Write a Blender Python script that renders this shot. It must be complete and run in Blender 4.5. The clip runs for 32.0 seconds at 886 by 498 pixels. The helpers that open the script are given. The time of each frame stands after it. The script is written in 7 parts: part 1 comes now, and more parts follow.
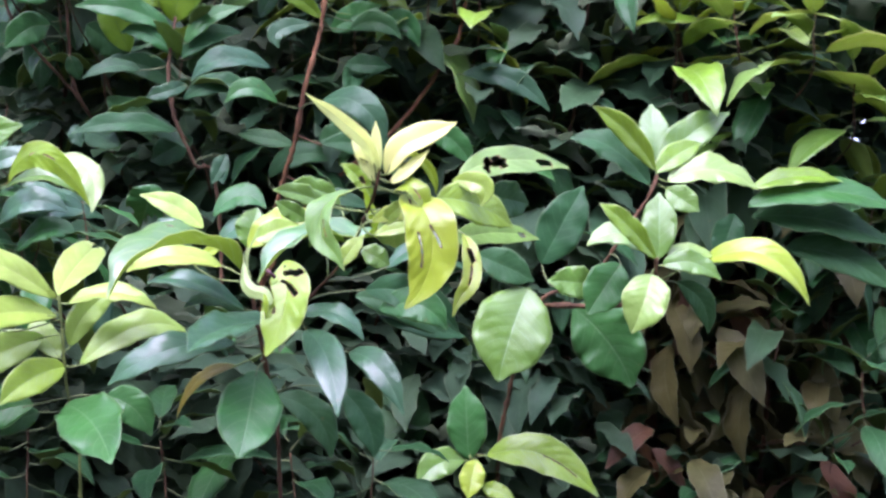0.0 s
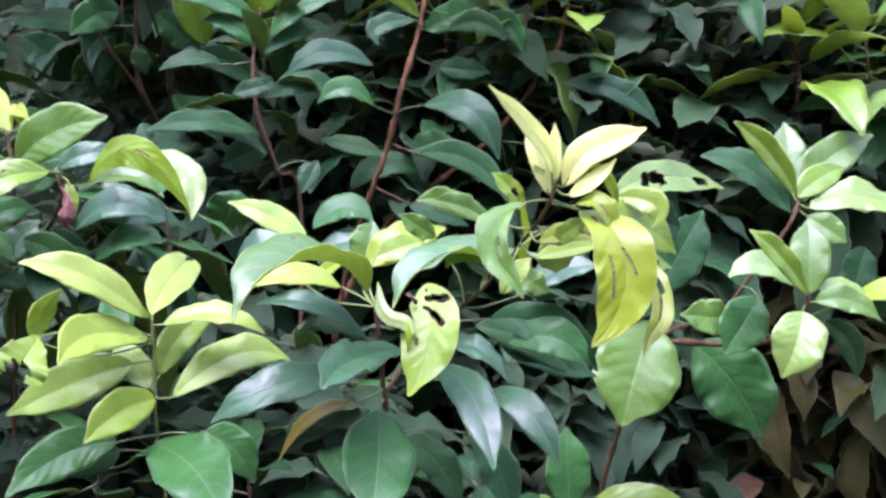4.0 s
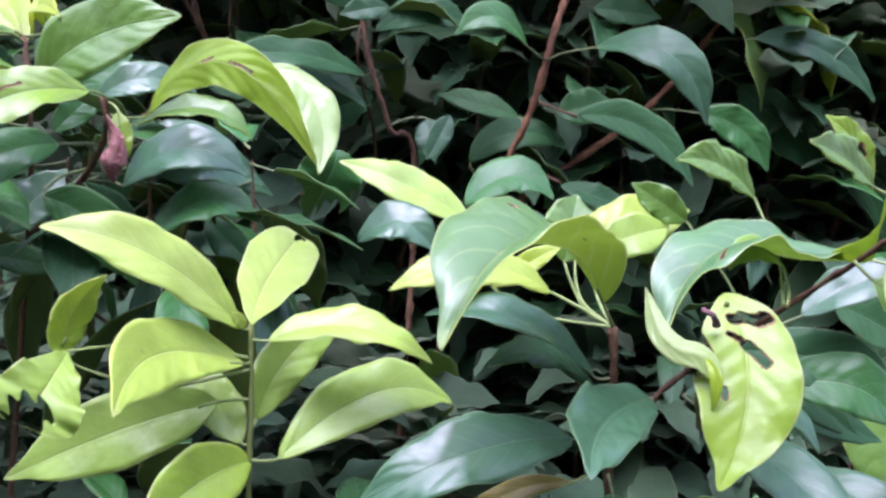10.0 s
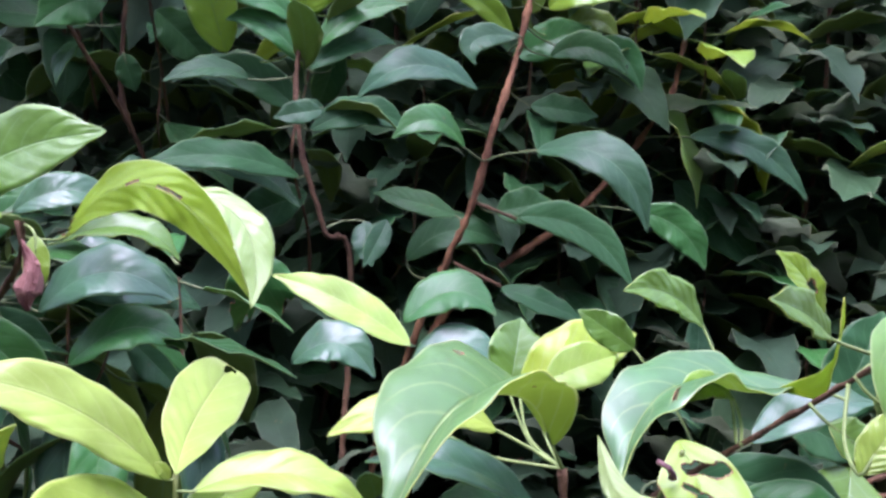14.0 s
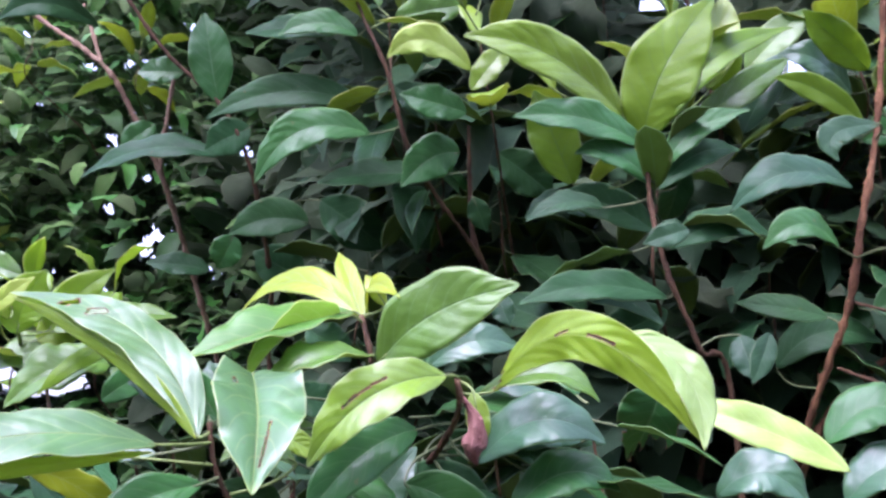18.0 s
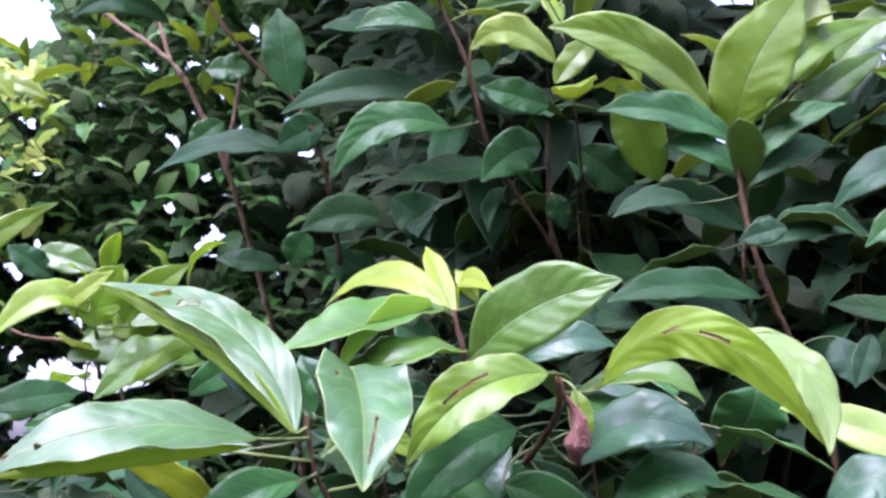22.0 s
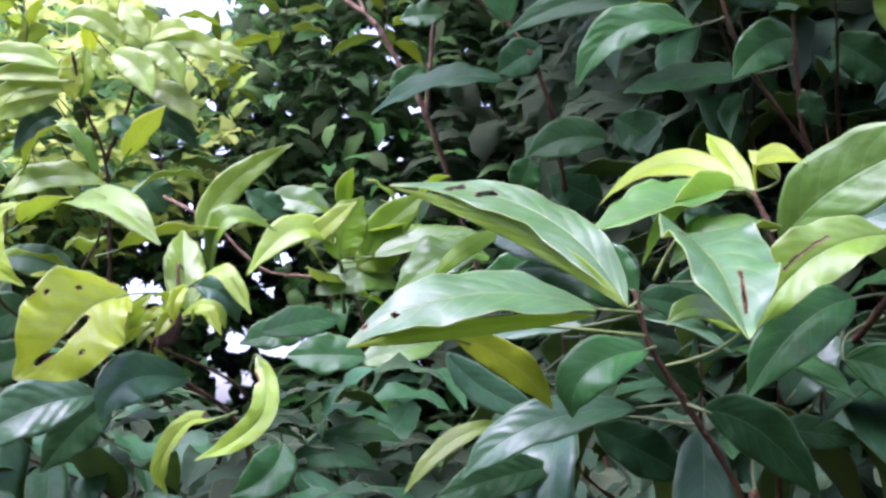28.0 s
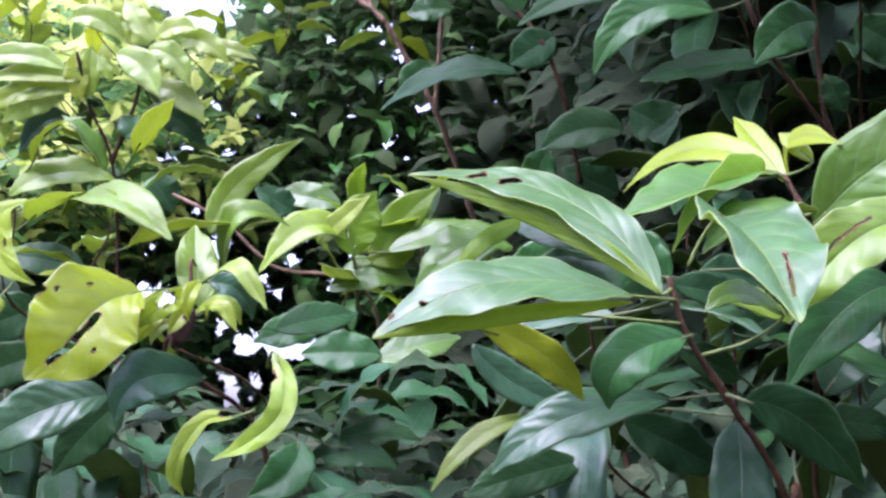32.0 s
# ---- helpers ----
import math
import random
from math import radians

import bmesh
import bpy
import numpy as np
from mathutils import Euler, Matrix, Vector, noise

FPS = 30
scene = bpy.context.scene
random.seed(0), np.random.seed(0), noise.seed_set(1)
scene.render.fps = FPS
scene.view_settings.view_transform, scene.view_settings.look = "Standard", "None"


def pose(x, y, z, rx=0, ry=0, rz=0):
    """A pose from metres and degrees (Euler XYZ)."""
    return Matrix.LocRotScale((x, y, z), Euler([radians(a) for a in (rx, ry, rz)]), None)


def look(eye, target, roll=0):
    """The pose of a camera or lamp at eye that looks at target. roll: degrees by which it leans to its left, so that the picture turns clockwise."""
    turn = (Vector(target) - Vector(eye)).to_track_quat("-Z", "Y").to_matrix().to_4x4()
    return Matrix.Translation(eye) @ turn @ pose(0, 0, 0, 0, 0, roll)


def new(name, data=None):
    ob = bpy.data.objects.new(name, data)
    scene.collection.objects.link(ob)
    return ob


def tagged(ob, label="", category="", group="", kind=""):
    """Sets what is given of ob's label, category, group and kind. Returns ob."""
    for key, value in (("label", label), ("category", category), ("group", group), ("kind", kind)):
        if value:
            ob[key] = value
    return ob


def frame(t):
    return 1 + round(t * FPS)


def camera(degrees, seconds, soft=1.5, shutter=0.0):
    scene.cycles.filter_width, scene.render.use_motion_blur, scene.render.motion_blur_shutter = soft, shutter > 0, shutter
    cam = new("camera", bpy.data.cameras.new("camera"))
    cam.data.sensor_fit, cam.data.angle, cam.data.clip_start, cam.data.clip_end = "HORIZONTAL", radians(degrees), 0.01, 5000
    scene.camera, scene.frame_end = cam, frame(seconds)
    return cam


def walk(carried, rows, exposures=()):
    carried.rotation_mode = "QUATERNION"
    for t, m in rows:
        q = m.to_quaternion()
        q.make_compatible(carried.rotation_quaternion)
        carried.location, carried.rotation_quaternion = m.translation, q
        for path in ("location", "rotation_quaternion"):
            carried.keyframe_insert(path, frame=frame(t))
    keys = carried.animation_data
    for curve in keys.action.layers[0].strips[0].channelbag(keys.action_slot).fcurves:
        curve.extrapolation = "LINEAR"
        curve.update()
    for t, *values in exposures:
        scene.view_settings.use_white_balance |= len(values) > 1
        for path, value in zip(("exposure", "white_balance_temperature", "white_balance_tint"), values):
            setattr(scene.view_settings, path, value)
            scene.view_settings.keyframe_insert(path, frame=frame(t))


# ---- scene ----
SOFT, SKY, SUN, STOPS, KELVIN, TINT = 2.75, 0.32, 0.6, 1.5, 5330, 43
cam = camera(49.55, 32.0, soft=SOFT)
ROWS = [
    (0, 0.0000, 0.0000, 1.4500, 91.50, -0.00, 0.00),
    (0.5, 0.0038, 0.0052, 1.4467, 91.05, 0.26, 0.25),
    (1, 0.0005, 0.0054, 1.4446, 90.88, 0.06, 0.42),
    (1.5, -0.0050, 0.0018, 1.4485, 91.33, -0.11, 0.63),
    (2, -0.0204, -0.0006, 1.4543, 92.01, -0.05, 0.89),
    (2.5, -0.0405, 0.0095, 1.4661, 92.49, -0.58, 1.89),
    (4.5, -0.1881, 0.1803, 1.4433, 92.90, -2.44, -1.58),
    (5, -0.1964, 0.1965, 1.4363, 92.92, -2.61, -1.77),
    (5.5, -0.1910, 0.2220, 1.4386, 92.78, -2.25, 1.85),
    (6, -0.1543, 0.2451, 1.4455, 93.24, -2.04, 5.07),
    (6.5, -0.1234, 0.2550, 1.4502, 93.65, -2.27, 7.37),
    (7, -0.1384, 0.2810, 1.4553, 93.81, -1.56, 9.33),
    (7.5, -0.1837, 0.3302, 1.4569, 94.13, -1.19, 7.81),
    (8, -0.2373, 0.3792, 1.4531, 93.68, -1.89, 5.75),
    (8.5, -0.2639, 0.4129, 1.4548, 93.53, -2.27, 4.70),
    (9, -0.2837, 0.4428, 1.4574, 94.18, -2.68, 3.26),
    (9.5, -0.3070, 0.4675, 1.4497, 94.66, -4.06, 0.38),
    (10, -0.3219, 0.4923, 1.4452, 93.45, -4.52, -1.35),
    (10.5, -0.3249, 0.5166, 1.4367, 92.77, -5.06, -4.21),
    (11, -0.3214, 0.5351, 1.4400, 93.22, -5.38, -5.52),
    (11.5, -0.3182, 0.5420, 1.4423, 93.72, -5.23, -6.03),
    (12, -0.3063, 0.5376, 1.4551, 94.77, -4.37, -5.65),
    (12.5, -0.3001, 0.5218, 1.4721, 94.94, -4.62, -6.05),
    (13, -0.2999, 0.5098, 1.4789, 95.27, -4.69, -6.17),
    (13.5, -0.3171, 0.5119, 1.4874, 96.22, -4.47, -6.18),
    (15.5, -0.3474, 0.5256, 1.4909, 100.02, -1.39, 1.44),
    (16, -0.3720, 0.5213, 1.4976, 100.46, -0.26, 4.43),
    (16.5, -0.3941, 0.5068, 1.5004, 101.46, -0.60, 6.91),
    (17, -0.4154, 0.4987, 1.5079, 102.02, -0.69, 9.21),
    (17.5, -0.4265, 0.4941, 1.5115, 102.49, -0.85, 10.34),
    (18, -0.4235, 0.5004, 1.5103, 102.47, -0.44, 11.28),
    (18.5, -0.4276, 0.5067, 1.5079, 102.32, -0.34, 11.78),
    (19, -0.4333, 0.5136, 1.5078, 102.30, -0.20, 12.17),
    (19.5, -0.4421, 0.5250, 1.5034, 102.20, -0.64, 12.53),
    (20, -0.4577, 0.5187, 1.5089, 103.11, -1.43, 12.90),
    (20.5, -0.4663, 0.5006, 1.5179, 103.46, -1.67, 13.62),
    (21, -0.4663, 0.4977, 1.5186, 102.99, -1.97, 14.24),
    (21.5, -0.4544, 0.5117, 1.5142, 102.45, -1.32, 14.59),
    (22, -0.4605, 0.5133, 1.5075, 102.61, -1.51, 13.92),
    (22.5, -0.4779, 0.5158, 1.5047, 102.28, -1.53, 14.66),
    (23, -0.4824, 0.5219, 1.5010, 102.00, -0.93, 15.43),
    (23.5, -0.4864, 0.5254, 1.4989, 102.02, -0.72, 16.48),
    (24, -0.4922, 0.5369, 1.4898, 101.83, 0.50, 18.02),
    (24.5, -0.5107, 0.5351, 1.4839, 101.43, 0.72, 18.93),
    (25, -0.5242, 0.5255, 1.4797, 101.33, 0.77, 19.83),
    (25.5, -0.5342, 0.5222, 1.4779, 102.14, 0.42, 20.46),
    (27.5, -0.5710, 0.5149, 1.4620, 101.70, -0.49, 21.85),
    (28, -0.5614, 0.5140, 1.4554, 100.76, 0.09, 23.49),
    (28.5, -0.5649, 0.5157, 1.4561, 100.68, 0.69, 24.07),
    (29, -0.5693, 0.5094, 1.4539, 100.69, 0.22, 24.35),
    (29.5, -0.5708, 0.5098, 1.4571, 100.88, 0.85, 24.77),
    (30, -0.5766, 0.5080, 1.4560, 100.90, 0.41, 24.74),
    (30.5, -0.5774, 0.5043, 1.4565, 100.65, 0.04, 24.78),
    (31, -0.5815, 0.4991, 1.4577, 100.34, 0.01, 25.15),
    (31.5, -0.5835, 0.5050, 1.4546, 100.58, 0.10, 25.01),
    (32, -0.5803, 0.5294, 1.4523, 100.82, 0.80, 23.93),
]
EXPOSURES = ((0.0, 0.13), (5.0, 0.03), (11.0, -0.05), (17.0, 0.04), (22.0, -0.05), (28.0, -0.17), (32.0, -0.17))
walk(cam, [(t, pose(x, y, z, rx, ry, rz)) for t, x, y, z, rx, ry, rz in ROWS], exposures=[(t, STOPS + e, KELVIN, TINT) for t, e in EXPOSURES])

# world: bright overcast sky with a broad, soft sun
SUN_UP, SUN_ROUND = 64.0, 205.0
world = bpy.data.worlds.new("sky")
scene.world = world
world.use_nodes = True
wn = world.node_tree
sky = wn.nodes.new("ShaderNodeTexSky")
sky.sky_type, sky.sun_disc = "NISHITA", False
sky.sun_elevation, sky.sun_rotation = radians(SUN_UP), radians(SUN_ROUND)
sky.air_density, sky.dust_density, sky.ozone_density = 1.0, 5.0, 1.0
wn.nodes["Background"].inputs["Strength"].default_value = SKY
cloud = wn.nodes.new("ShaderNodeHueSaturation")  # thin even cloud takes the blue out of the sky
cloud.inputs["Saturation"].default_value = 0.55
wn.links.new(sky.outputs["Color"], cloud.inputs["Color"])
wn.links.new(cloud.outputs["Color"], wn.nodes["Background"].inputs["Color"])
sun = new("sun", bpy.data.lights.new("sun", "SUN"))
sun.data.energy, sun.data.angle, sun.data.color = SUN, radians(55), (1.0, 0.95, 0.87)
sx, sy = math.sin(radians(SUN_ROUND)), math.cos(radians(SUN_ROUND))
sun.matrix_world = look((sx * 5, sy * 5, 5 * math.tan(radians(SUN_UP))), (0, 0, 0))


# ---- materials ----
def nodes_of(name):
    m = bpy.data.materials.new(name)
    m.use_nodes = True
    nt = m.node_tree
    return m, nt, nt.nodes["Principled BSDF"], nt.nodes["Material Output"]


def math_node(nt, op, a, b=None, c=None):
    n = nt.nodes.new("ShaderNodeMath")
    n.operation = op
    for i, v in enumerate((a, b, c)):
        if v is None:
            continue
        if isinstance(v, (int, float)):
            n.inputs[i].default_value = v
        else:
            nt.links.new(v, n.inputs[i])
    return n.outputs[0]


def mix_node(nt, fac, a, b, blend="MIX"):
    n = nt.nodes.new("ShaderNodeMix")
    n.data_type, n.blend_type = "RGBA", blend
    for sock, v in ((n.inputs["Factor"], fac), (n.inputs["A"], a), (n.inputs["B"], b)):
        if isinstance(v, (int, float)):
            sock.default_value = v
        elif isinstance(v, tuple):
            sock.default_value = (*v, 1)
        else:
            nt.links.new(v, sock)
    return n.outputs["Result"]


def noise_node(nt, vec, scale, detail=3.0, rough=0.55):
    n = nt.nodes.new("ShaderNodeTexNoise")
    n.inputs["Scale"].default_value, n.inputs["Detail"].default_value, n.inputs["Roughness"].default_value = scale, detail, rough
    if vec is not None:
        nt.links.new(vec, n.inputs["Vector"])
    return n.outputs["Fac"]


def ramp_node(nt, fac, lo, hi):
    n = nt.nodes.new("ShaderNodeMapRange")
    n.interpolation_type = "SMOOTHSTEP"
    nt.links.new(fac, n.inputs["Value"])
    n.inputs["From Min"].default_value, n.inputs["From Max"].default_value = lo, hi
    return n.outputs["Result"]


RICH = 1.22  # how far the greens stand off grey


def leaf_material(name, base, rough=0.38, thin=0.3, rib=(0.35, 0.45, 0.15), rib_mix=0.65, gloss=0.5, spot=0.35, vary=0.5, per_island=False):
    """A leaf's face: midrib, side veins and a pale rim, blotches, specks and a sheen; light shows through."""
    grey = sum(base) / 3
    base = tuple(max(0.006, grey + (c - grey) * (RICH if grey > 0.08 else RICH + 0.22)) for c in base)
    m, nt, bsdf, out = nodes_of(name)
    uv = nt.nodes.new("ShaderNodeUVMap").outputs["UV"]
    sep = nt.nodes.new("ShaderNodeSeparateXYZ")
    nt.links.new(uv, sep.inputs[0])
    u, v = sep.outputs[0], sep.outputs[1]
    side = math_node(nt, "ABSOLUTE", math_node(nt, "MULTIPLY", math_node(nt, "SUBTRACT", v, 0.5), 2.0))
    wob = noise_node(nt, uv, 6.0, 2.0)
    run = math_node(nt, "ADD", math_node(nt, "MULTIPLY", u, 8.0), math_node(nt, "MULTIPLY", math_node(nt, "POWER", side, 1.3), -2.0))
    run = math_node(nt, "ADD", run, math_node(nt, "MULTIPLY", wob, 0.25))
    cell = math_node(nt, "ABSOLUTE", math_node(nt, "SUBTRACT", math_node(nt, "FRACT", run), 0.5))
    vein = math_node(nt, "SUBTRACT", 1.0, ramp_node(nt, cell, 0.0, 0.09))
    pillow = ramp_node(nt, cell, -0.05, 0.5)
    vein = math_node(nt, "MULTIPLY", vein, math_node(nt, "SUBTRACT", 1.0, ramp_node(nt, side, 0.55, 0.95)))
    midrib = math_node(nt, "SUBTRACT", 1.0, ramp_node(nt, side, 0.012, 0.05))
    geo = nt.nodes.new("ShaderNodeNewGeometry")
    place = geo.outputs["Position"]
    info = nt.nodes.new("ShaderNodeObjectInfo")
    rnd = geo.outputs["Random Per Island"] if per_island else info.outputs["Random"]
    big = noise_node(nt, place, 22.0, 3.0)
    fine = noise_node(nt, place, 260.0, 4.0, 0.65)
    dark = tuple(c * (1 - 0.45 * vary) for c in base)
    lite = tuple(min(1, c * (1 + 0.4 * vary)) for c in base)
    col = mix_node(nt, ramp_node(nt, big, 0.3, 0.72), dark, lite)
    mottle = ramp_node(nt, noise_node(nt, place, 85.0, 4.0, 0.6), 0.36, 0.66)
    col = mix_node(nt, math_node(nt, "MULTIPLY", mottle, 0.3), col, tuple(c * 0.72 for c in base))
    tone = tuple(min(1.0, c * k) for c, k in zip(base, (1.38, 1.1, 0.85)))
    col = mix_node(nt, math_node(nt, "MULTIPLY", rnd, 0.55), col, tone)
    col = mix_node(nt, math_node(nt, "MULTIPLY", vein, rib_mix * 0.42), col, rib)
    col = mix_node(nt, math_node(nt, "MULTIPLY", midrib, rib_mix * 0.62), col, rib)
    rim = math_node(nt, "MULTIPLY", ramp_node(nt, side, 0.93, 0.985), (0.5 if grey > 0.1 else 0.22) if rib_mix else 0.0)
    col = mix_node(nt, rim, col, tuple(0.5 * c + 0.5 * d for c, d in zip(rib, (0.5, 0.55, 0.3))))
    tipmask = math_node(nt, "MULTIPLY", ramp_node(nt, u, 0.93, 1.0), rib_mix * 0.8)
    col = mix_node(nt, tipmask, col, tuple(min(1.0, c * 1.2) for c in rib))
    speck = ramp_node(nt, noise_node(nt, place, 120.0, 2.0), 0.70, 0.76)
    col = mix_node(nt, math_node(nt, "MULTIPLY", speck, spot), col, (0.16, 0.1, 0.035))
    nt.links.new(col, bsdf.inputs["Base Color"])
    rg = math_node(nt, "ADD", math_node(nt, "MULTIPLY", fine, 0.22), rough - 0.08)
    nt.links.new(rg, bsdf.inputs["Roughness"])
    bsdf.inputs["Specular IOR Level"].default_value = gloss
    bump = nt.nodes.new("ShaderNodeBump")
    bump.inputs["Strength"].default_value, bump.inputs["Distance"].default_value = 0.7, 0.0009
    h = math_node(nt, "ADD", math_node(nt, "MULTIPLY", pillow, math_node(nt, "MULTIPLY", ramp_node(nt, big, 0.3, 0.7), math_node(nt, "ADD", 0.2, math_node(nt, "MULTIPLY", rnd, 0.6)))), math_node(nt, "MULTIPLY", midrib, -0.8))
    h = math_node(nt, "ADD", h, math_node(nt, "MULTIPLY", fine, 0.25))
    h = math_node(nt, "ADD", h, math_node(nt, "MULTIPLY", big, 3.6))
    h = math_node(nt, "ADD", h, math_node(nt, "MULTIPLY", noise_node(nt, place, 70.0, 2.0), 1.7))
    nt.links.new(h, bump.inputs["Height"])
    nt.links.new(bump.outputs[0], bsdf.inputs["Normal"])
    trans = nt.nodes.new("ShaderNodeBsdfTranslucent")
    root = nt.nodes.new("ShaderNodeGamma")
    root.inputs["Gamma"].default_value = 0.42
    nt.links.new(col, root.inputs["Color"])
    glow = mix_node(nt, 1.0, root.outputs[0], (1.0, 1.0, 0.75), "MULTIPLY")
    nt.links.new(glow, trans.inputs["Color"])
    mix = nt.nodes.new("ShaderNodeMixShader")
    mix.inputs[0].default_value = thin
    nt.links.new(bsdf.outputs[0], mix.inputs[1])
    nt.links.new(trans.outputs[0], mix.inputs[2])
    nt.links.new(mix.outputs[0], out.inputs["Surface"])
    return m


def wood_material(name, base, other, rough=0.75, rings=0.5, depth=0.0015):
    m, nt, bsdf, out = nodes_of(name)
    place = nt.nodes.new("ShaderNodeNewGeometry").outputs["Position"]
    stretch = nt.nodes.new("ShaderNodeMapping")
    stretch.inputs["Scale"].default_value = (1, 1, 0.35)
    nt.links.new(place, stretch.inputs["Vector"])
    a = noise_node(nt, stretch.outputs[0], 60.0, 5.0, 0.6)
    b = noise_node(nt, stretch.outputs[0], 420.0, 3.0, 0.6)
    col = mix_node(nt, ramp_node(nt, a, 0.35, 0.68), base, other)
    wart = ramp_node(nt, noise_node(nt, place, 230.0, 2.0), 0.6, 0.7)
    col = mix_node(nt, math_node(nt, "MULTIPLY", wart, rings), col, tuple(min(1, c * 2.0) for c in other))
    nt.links.new(col, bsdf.inputs["Base Color"])
    bsdf.inputs["Roughness"].default_value = rough
    bsdf.inputs["Specular IOR Level"].default_value = 0.2
    bump = nt.nodes.new("ShaderNodeBump")
    bump.inputs["Strength"].default_value, bump.inputs["Distance"].default_value = 0.8, depth
    nt.links.new(math_node(nt, "ADD", math_node(nt, "ADD", a, b), wart), bump.inputs["Height"])
    nt.links.new(bump.outputs[0], bsdf.inputs["Normal"])
    return m


def ground_material():
    m, nt, bsdf, out = nodes_of("soil")
    place = nt.nodes.new("ShaderNodeNewGeometry").outputs["Position"]
    a, b = noise_node(nt, place, 1.3, 6.0), noise_node(nt, place, 40.0, 6.0, 0.7)
    col = mix_node(nt, ramp_node(nt, b, 0.35, 0.7), (0.045, 0.033, 0.019), (0.105, 0.078, 0.043))
    col = mix_node(nt, ramp_node(nt, a, 0.45, 0.65), col, (0.05, 0.085, 0.022))
    nt.links.new(col, bsdf.inputs["Base Color"])
    bsdf.inputs["Roughness"].default_value = 0.95
    bump = nt.nodes.new("ShaderNodeBump")
    bump.inputs["Distance"].default_value = 0.02
    nt.links.new(b, bump.inputs["Height"])
    nt.links.new(bump.outputs[0], bsdf.inputs["Normal"])
    return m


def wall_material():
    m, nt, bsdf, out = nodes_of("weathered_render")
    place = nt.nodes.new("ShaderNodeNewGeometry").outputs["Position"]
    a, b = noise_node(nt, place, 0.9, 6.0), noise_node(nt, place, 55.0, 5.0, 0.7)
    col = mix_node(nt, ramp_node(nt, a, 0.35, 0.7), (0.36, 0.35, 0.33), (0.46, 0.45, 0.43))
    col = mix_node(nt, math_node(nt, "MULTIPLY", b, 0.3), col, (0.26, 0.26, 0.23))
    nt.links.new(col, bsdf.inputs["Base Color"])
    bsdf.inputs["Roughness"].default_value = 0.9
    bump = nt.nodes.new("ShaderNodeBump")
    bump.inputs["Distance"].default_value = 0.004
    nt.links.new(b, bump.inputs["Height"])
    nt.links.new(bump.outputs[0], bsdf.inputs["Normal"])
    return m


MARGIN = leaf_material("leaf_margin", (0.42, 0.52, 0.16), rough=0.5, thin=0.4, rib_mix=0.0, spot=0.1)
MARGIN_DARK = leaf_material("dark_leaf_margin", (0.14, 0.26, 0.1), rough=0.5, thin=0.3, rib_mix=0.0, spot=0.1)
SCORCH = wood_material("dry_leaf_edge", (0.11, 0.06, 0.03), (0.27, 0.16, 0.075), rough=0.8)


def pair(name, top, under, rough=0.38, thin=0.3, gloss=0.5, rib=(0.35, 0.45, 0.15), rib_mix=0.65, margin=None, vary=0.5, spot=0.3):
    """The materials of one kind of leaf: upper face, under face, margin, dry edge of a hole."""
    up = leaf_material(name + "_upper", top, rough, thin, rib, rib_mix, gloss, spot, vary)
    low = leaf_material(name + "_under", under, rough + 0.15, min(0.78, thin * 1.6), tuple(c * 0.85 for c in rib), rib_mix, gloss * 0.6, spot, vary)
    return up, low, margin or MARGIN, SCORCH


DARK = pair("dark_leaf", (0.028, 0.064, 0.03), (0.06, 0.085, 0.030), rough=0.36, thin=0.18, gloss=0.1, rib=(0.08, 0.16, 0.07), margin=MARGIN_DARK)
SHINE2 = pair("bluish_leaf", (0.045, 0.095, 0.052), (0.085, 0.130, 0.036), rough=0.33, thin=0.18, gloss=0.5, rib=(0.1, 0.2, 0.1), margin=MARGIN_DARK)
# background copy of the bluish leaf, darker and less glossy to imitate shade
DULL = pair("dull_leaf", (0.032, 0.066, 0.037), (0.07, 0.1, 0.034), rough=0.36, thin=0.18, gloss=0.16, rib=(0.1, 0.18, 0.09), margin=MARGIN_DARK)
FRESH2 = pair("green_leaf", (0.036, 0.098, 0.034), (0.095, 0.145, 0.034), rough=0.38, thin=0.22, rib=(0.12, 0.22, 0.09), margin=MARGIN_DARK, gloss=0.3)
FRESH = pair("fresh_leaf", (0.082, 0.172, 0.033), (0.145, 0.205, 0.03), rough=0.36, thin=0.3, rib=(0.2, 0.34, 0.12), gloss=0.6)
FRESH3 = pair("bright_leaf", (0.14, 0.25, 0.034), (0.195, 0.265, 0.03), rough=0.36, thin=0.36, rib=(0.28, 0.4, 0.14), gloss=0.6)
# backlight is put into this leaf's brighter yellow-green
FRESHBACK = pair("backlit_leaf", (0.14, 0.26, 0.028), (0.14, 0.26, 0.028), rough=0.4, thin=0.5, rib=(0.08, 0.17, 0.03))
SHINE = pair("glossy_pale_leaf", (0.165, 0.285, 0.08), (0.18, 0.265, 0.045), rough=0.34, thin=0.3, gloss=0.7)
LEAFGREEN = pair("young_leaf", (0.21, 0.33, 0.075), (0.2, 0.3, 0.05), rough=0.36, thin=0.38, gloss=0.6)
LIME2 = pair("yellowish_leaf", (0.25, 0.38, 0.06), (0.23, 0.34, 0.04), rough=0.36, thin=0.4, gloss=0.6)
LIME = pair("lime_leaf", (0.29, 0.43, 0.105), (0.27, 0.38, 0.065), rough=0.36, thin=0.45, rib=(0.5, 0.58, 0.2), vary=0.5, gloss=0.6)
CUTLIME = LIME[:3] + (LIME[0],)
YELLOW = pair("newest_leaf", (0.66, 0.74, 0.36), (0.62, 0.68, 0.30), rough=0.45, thin=0.5, rib=(0.5, 0.52, 0.18), vary=0.2, spot=0.1)
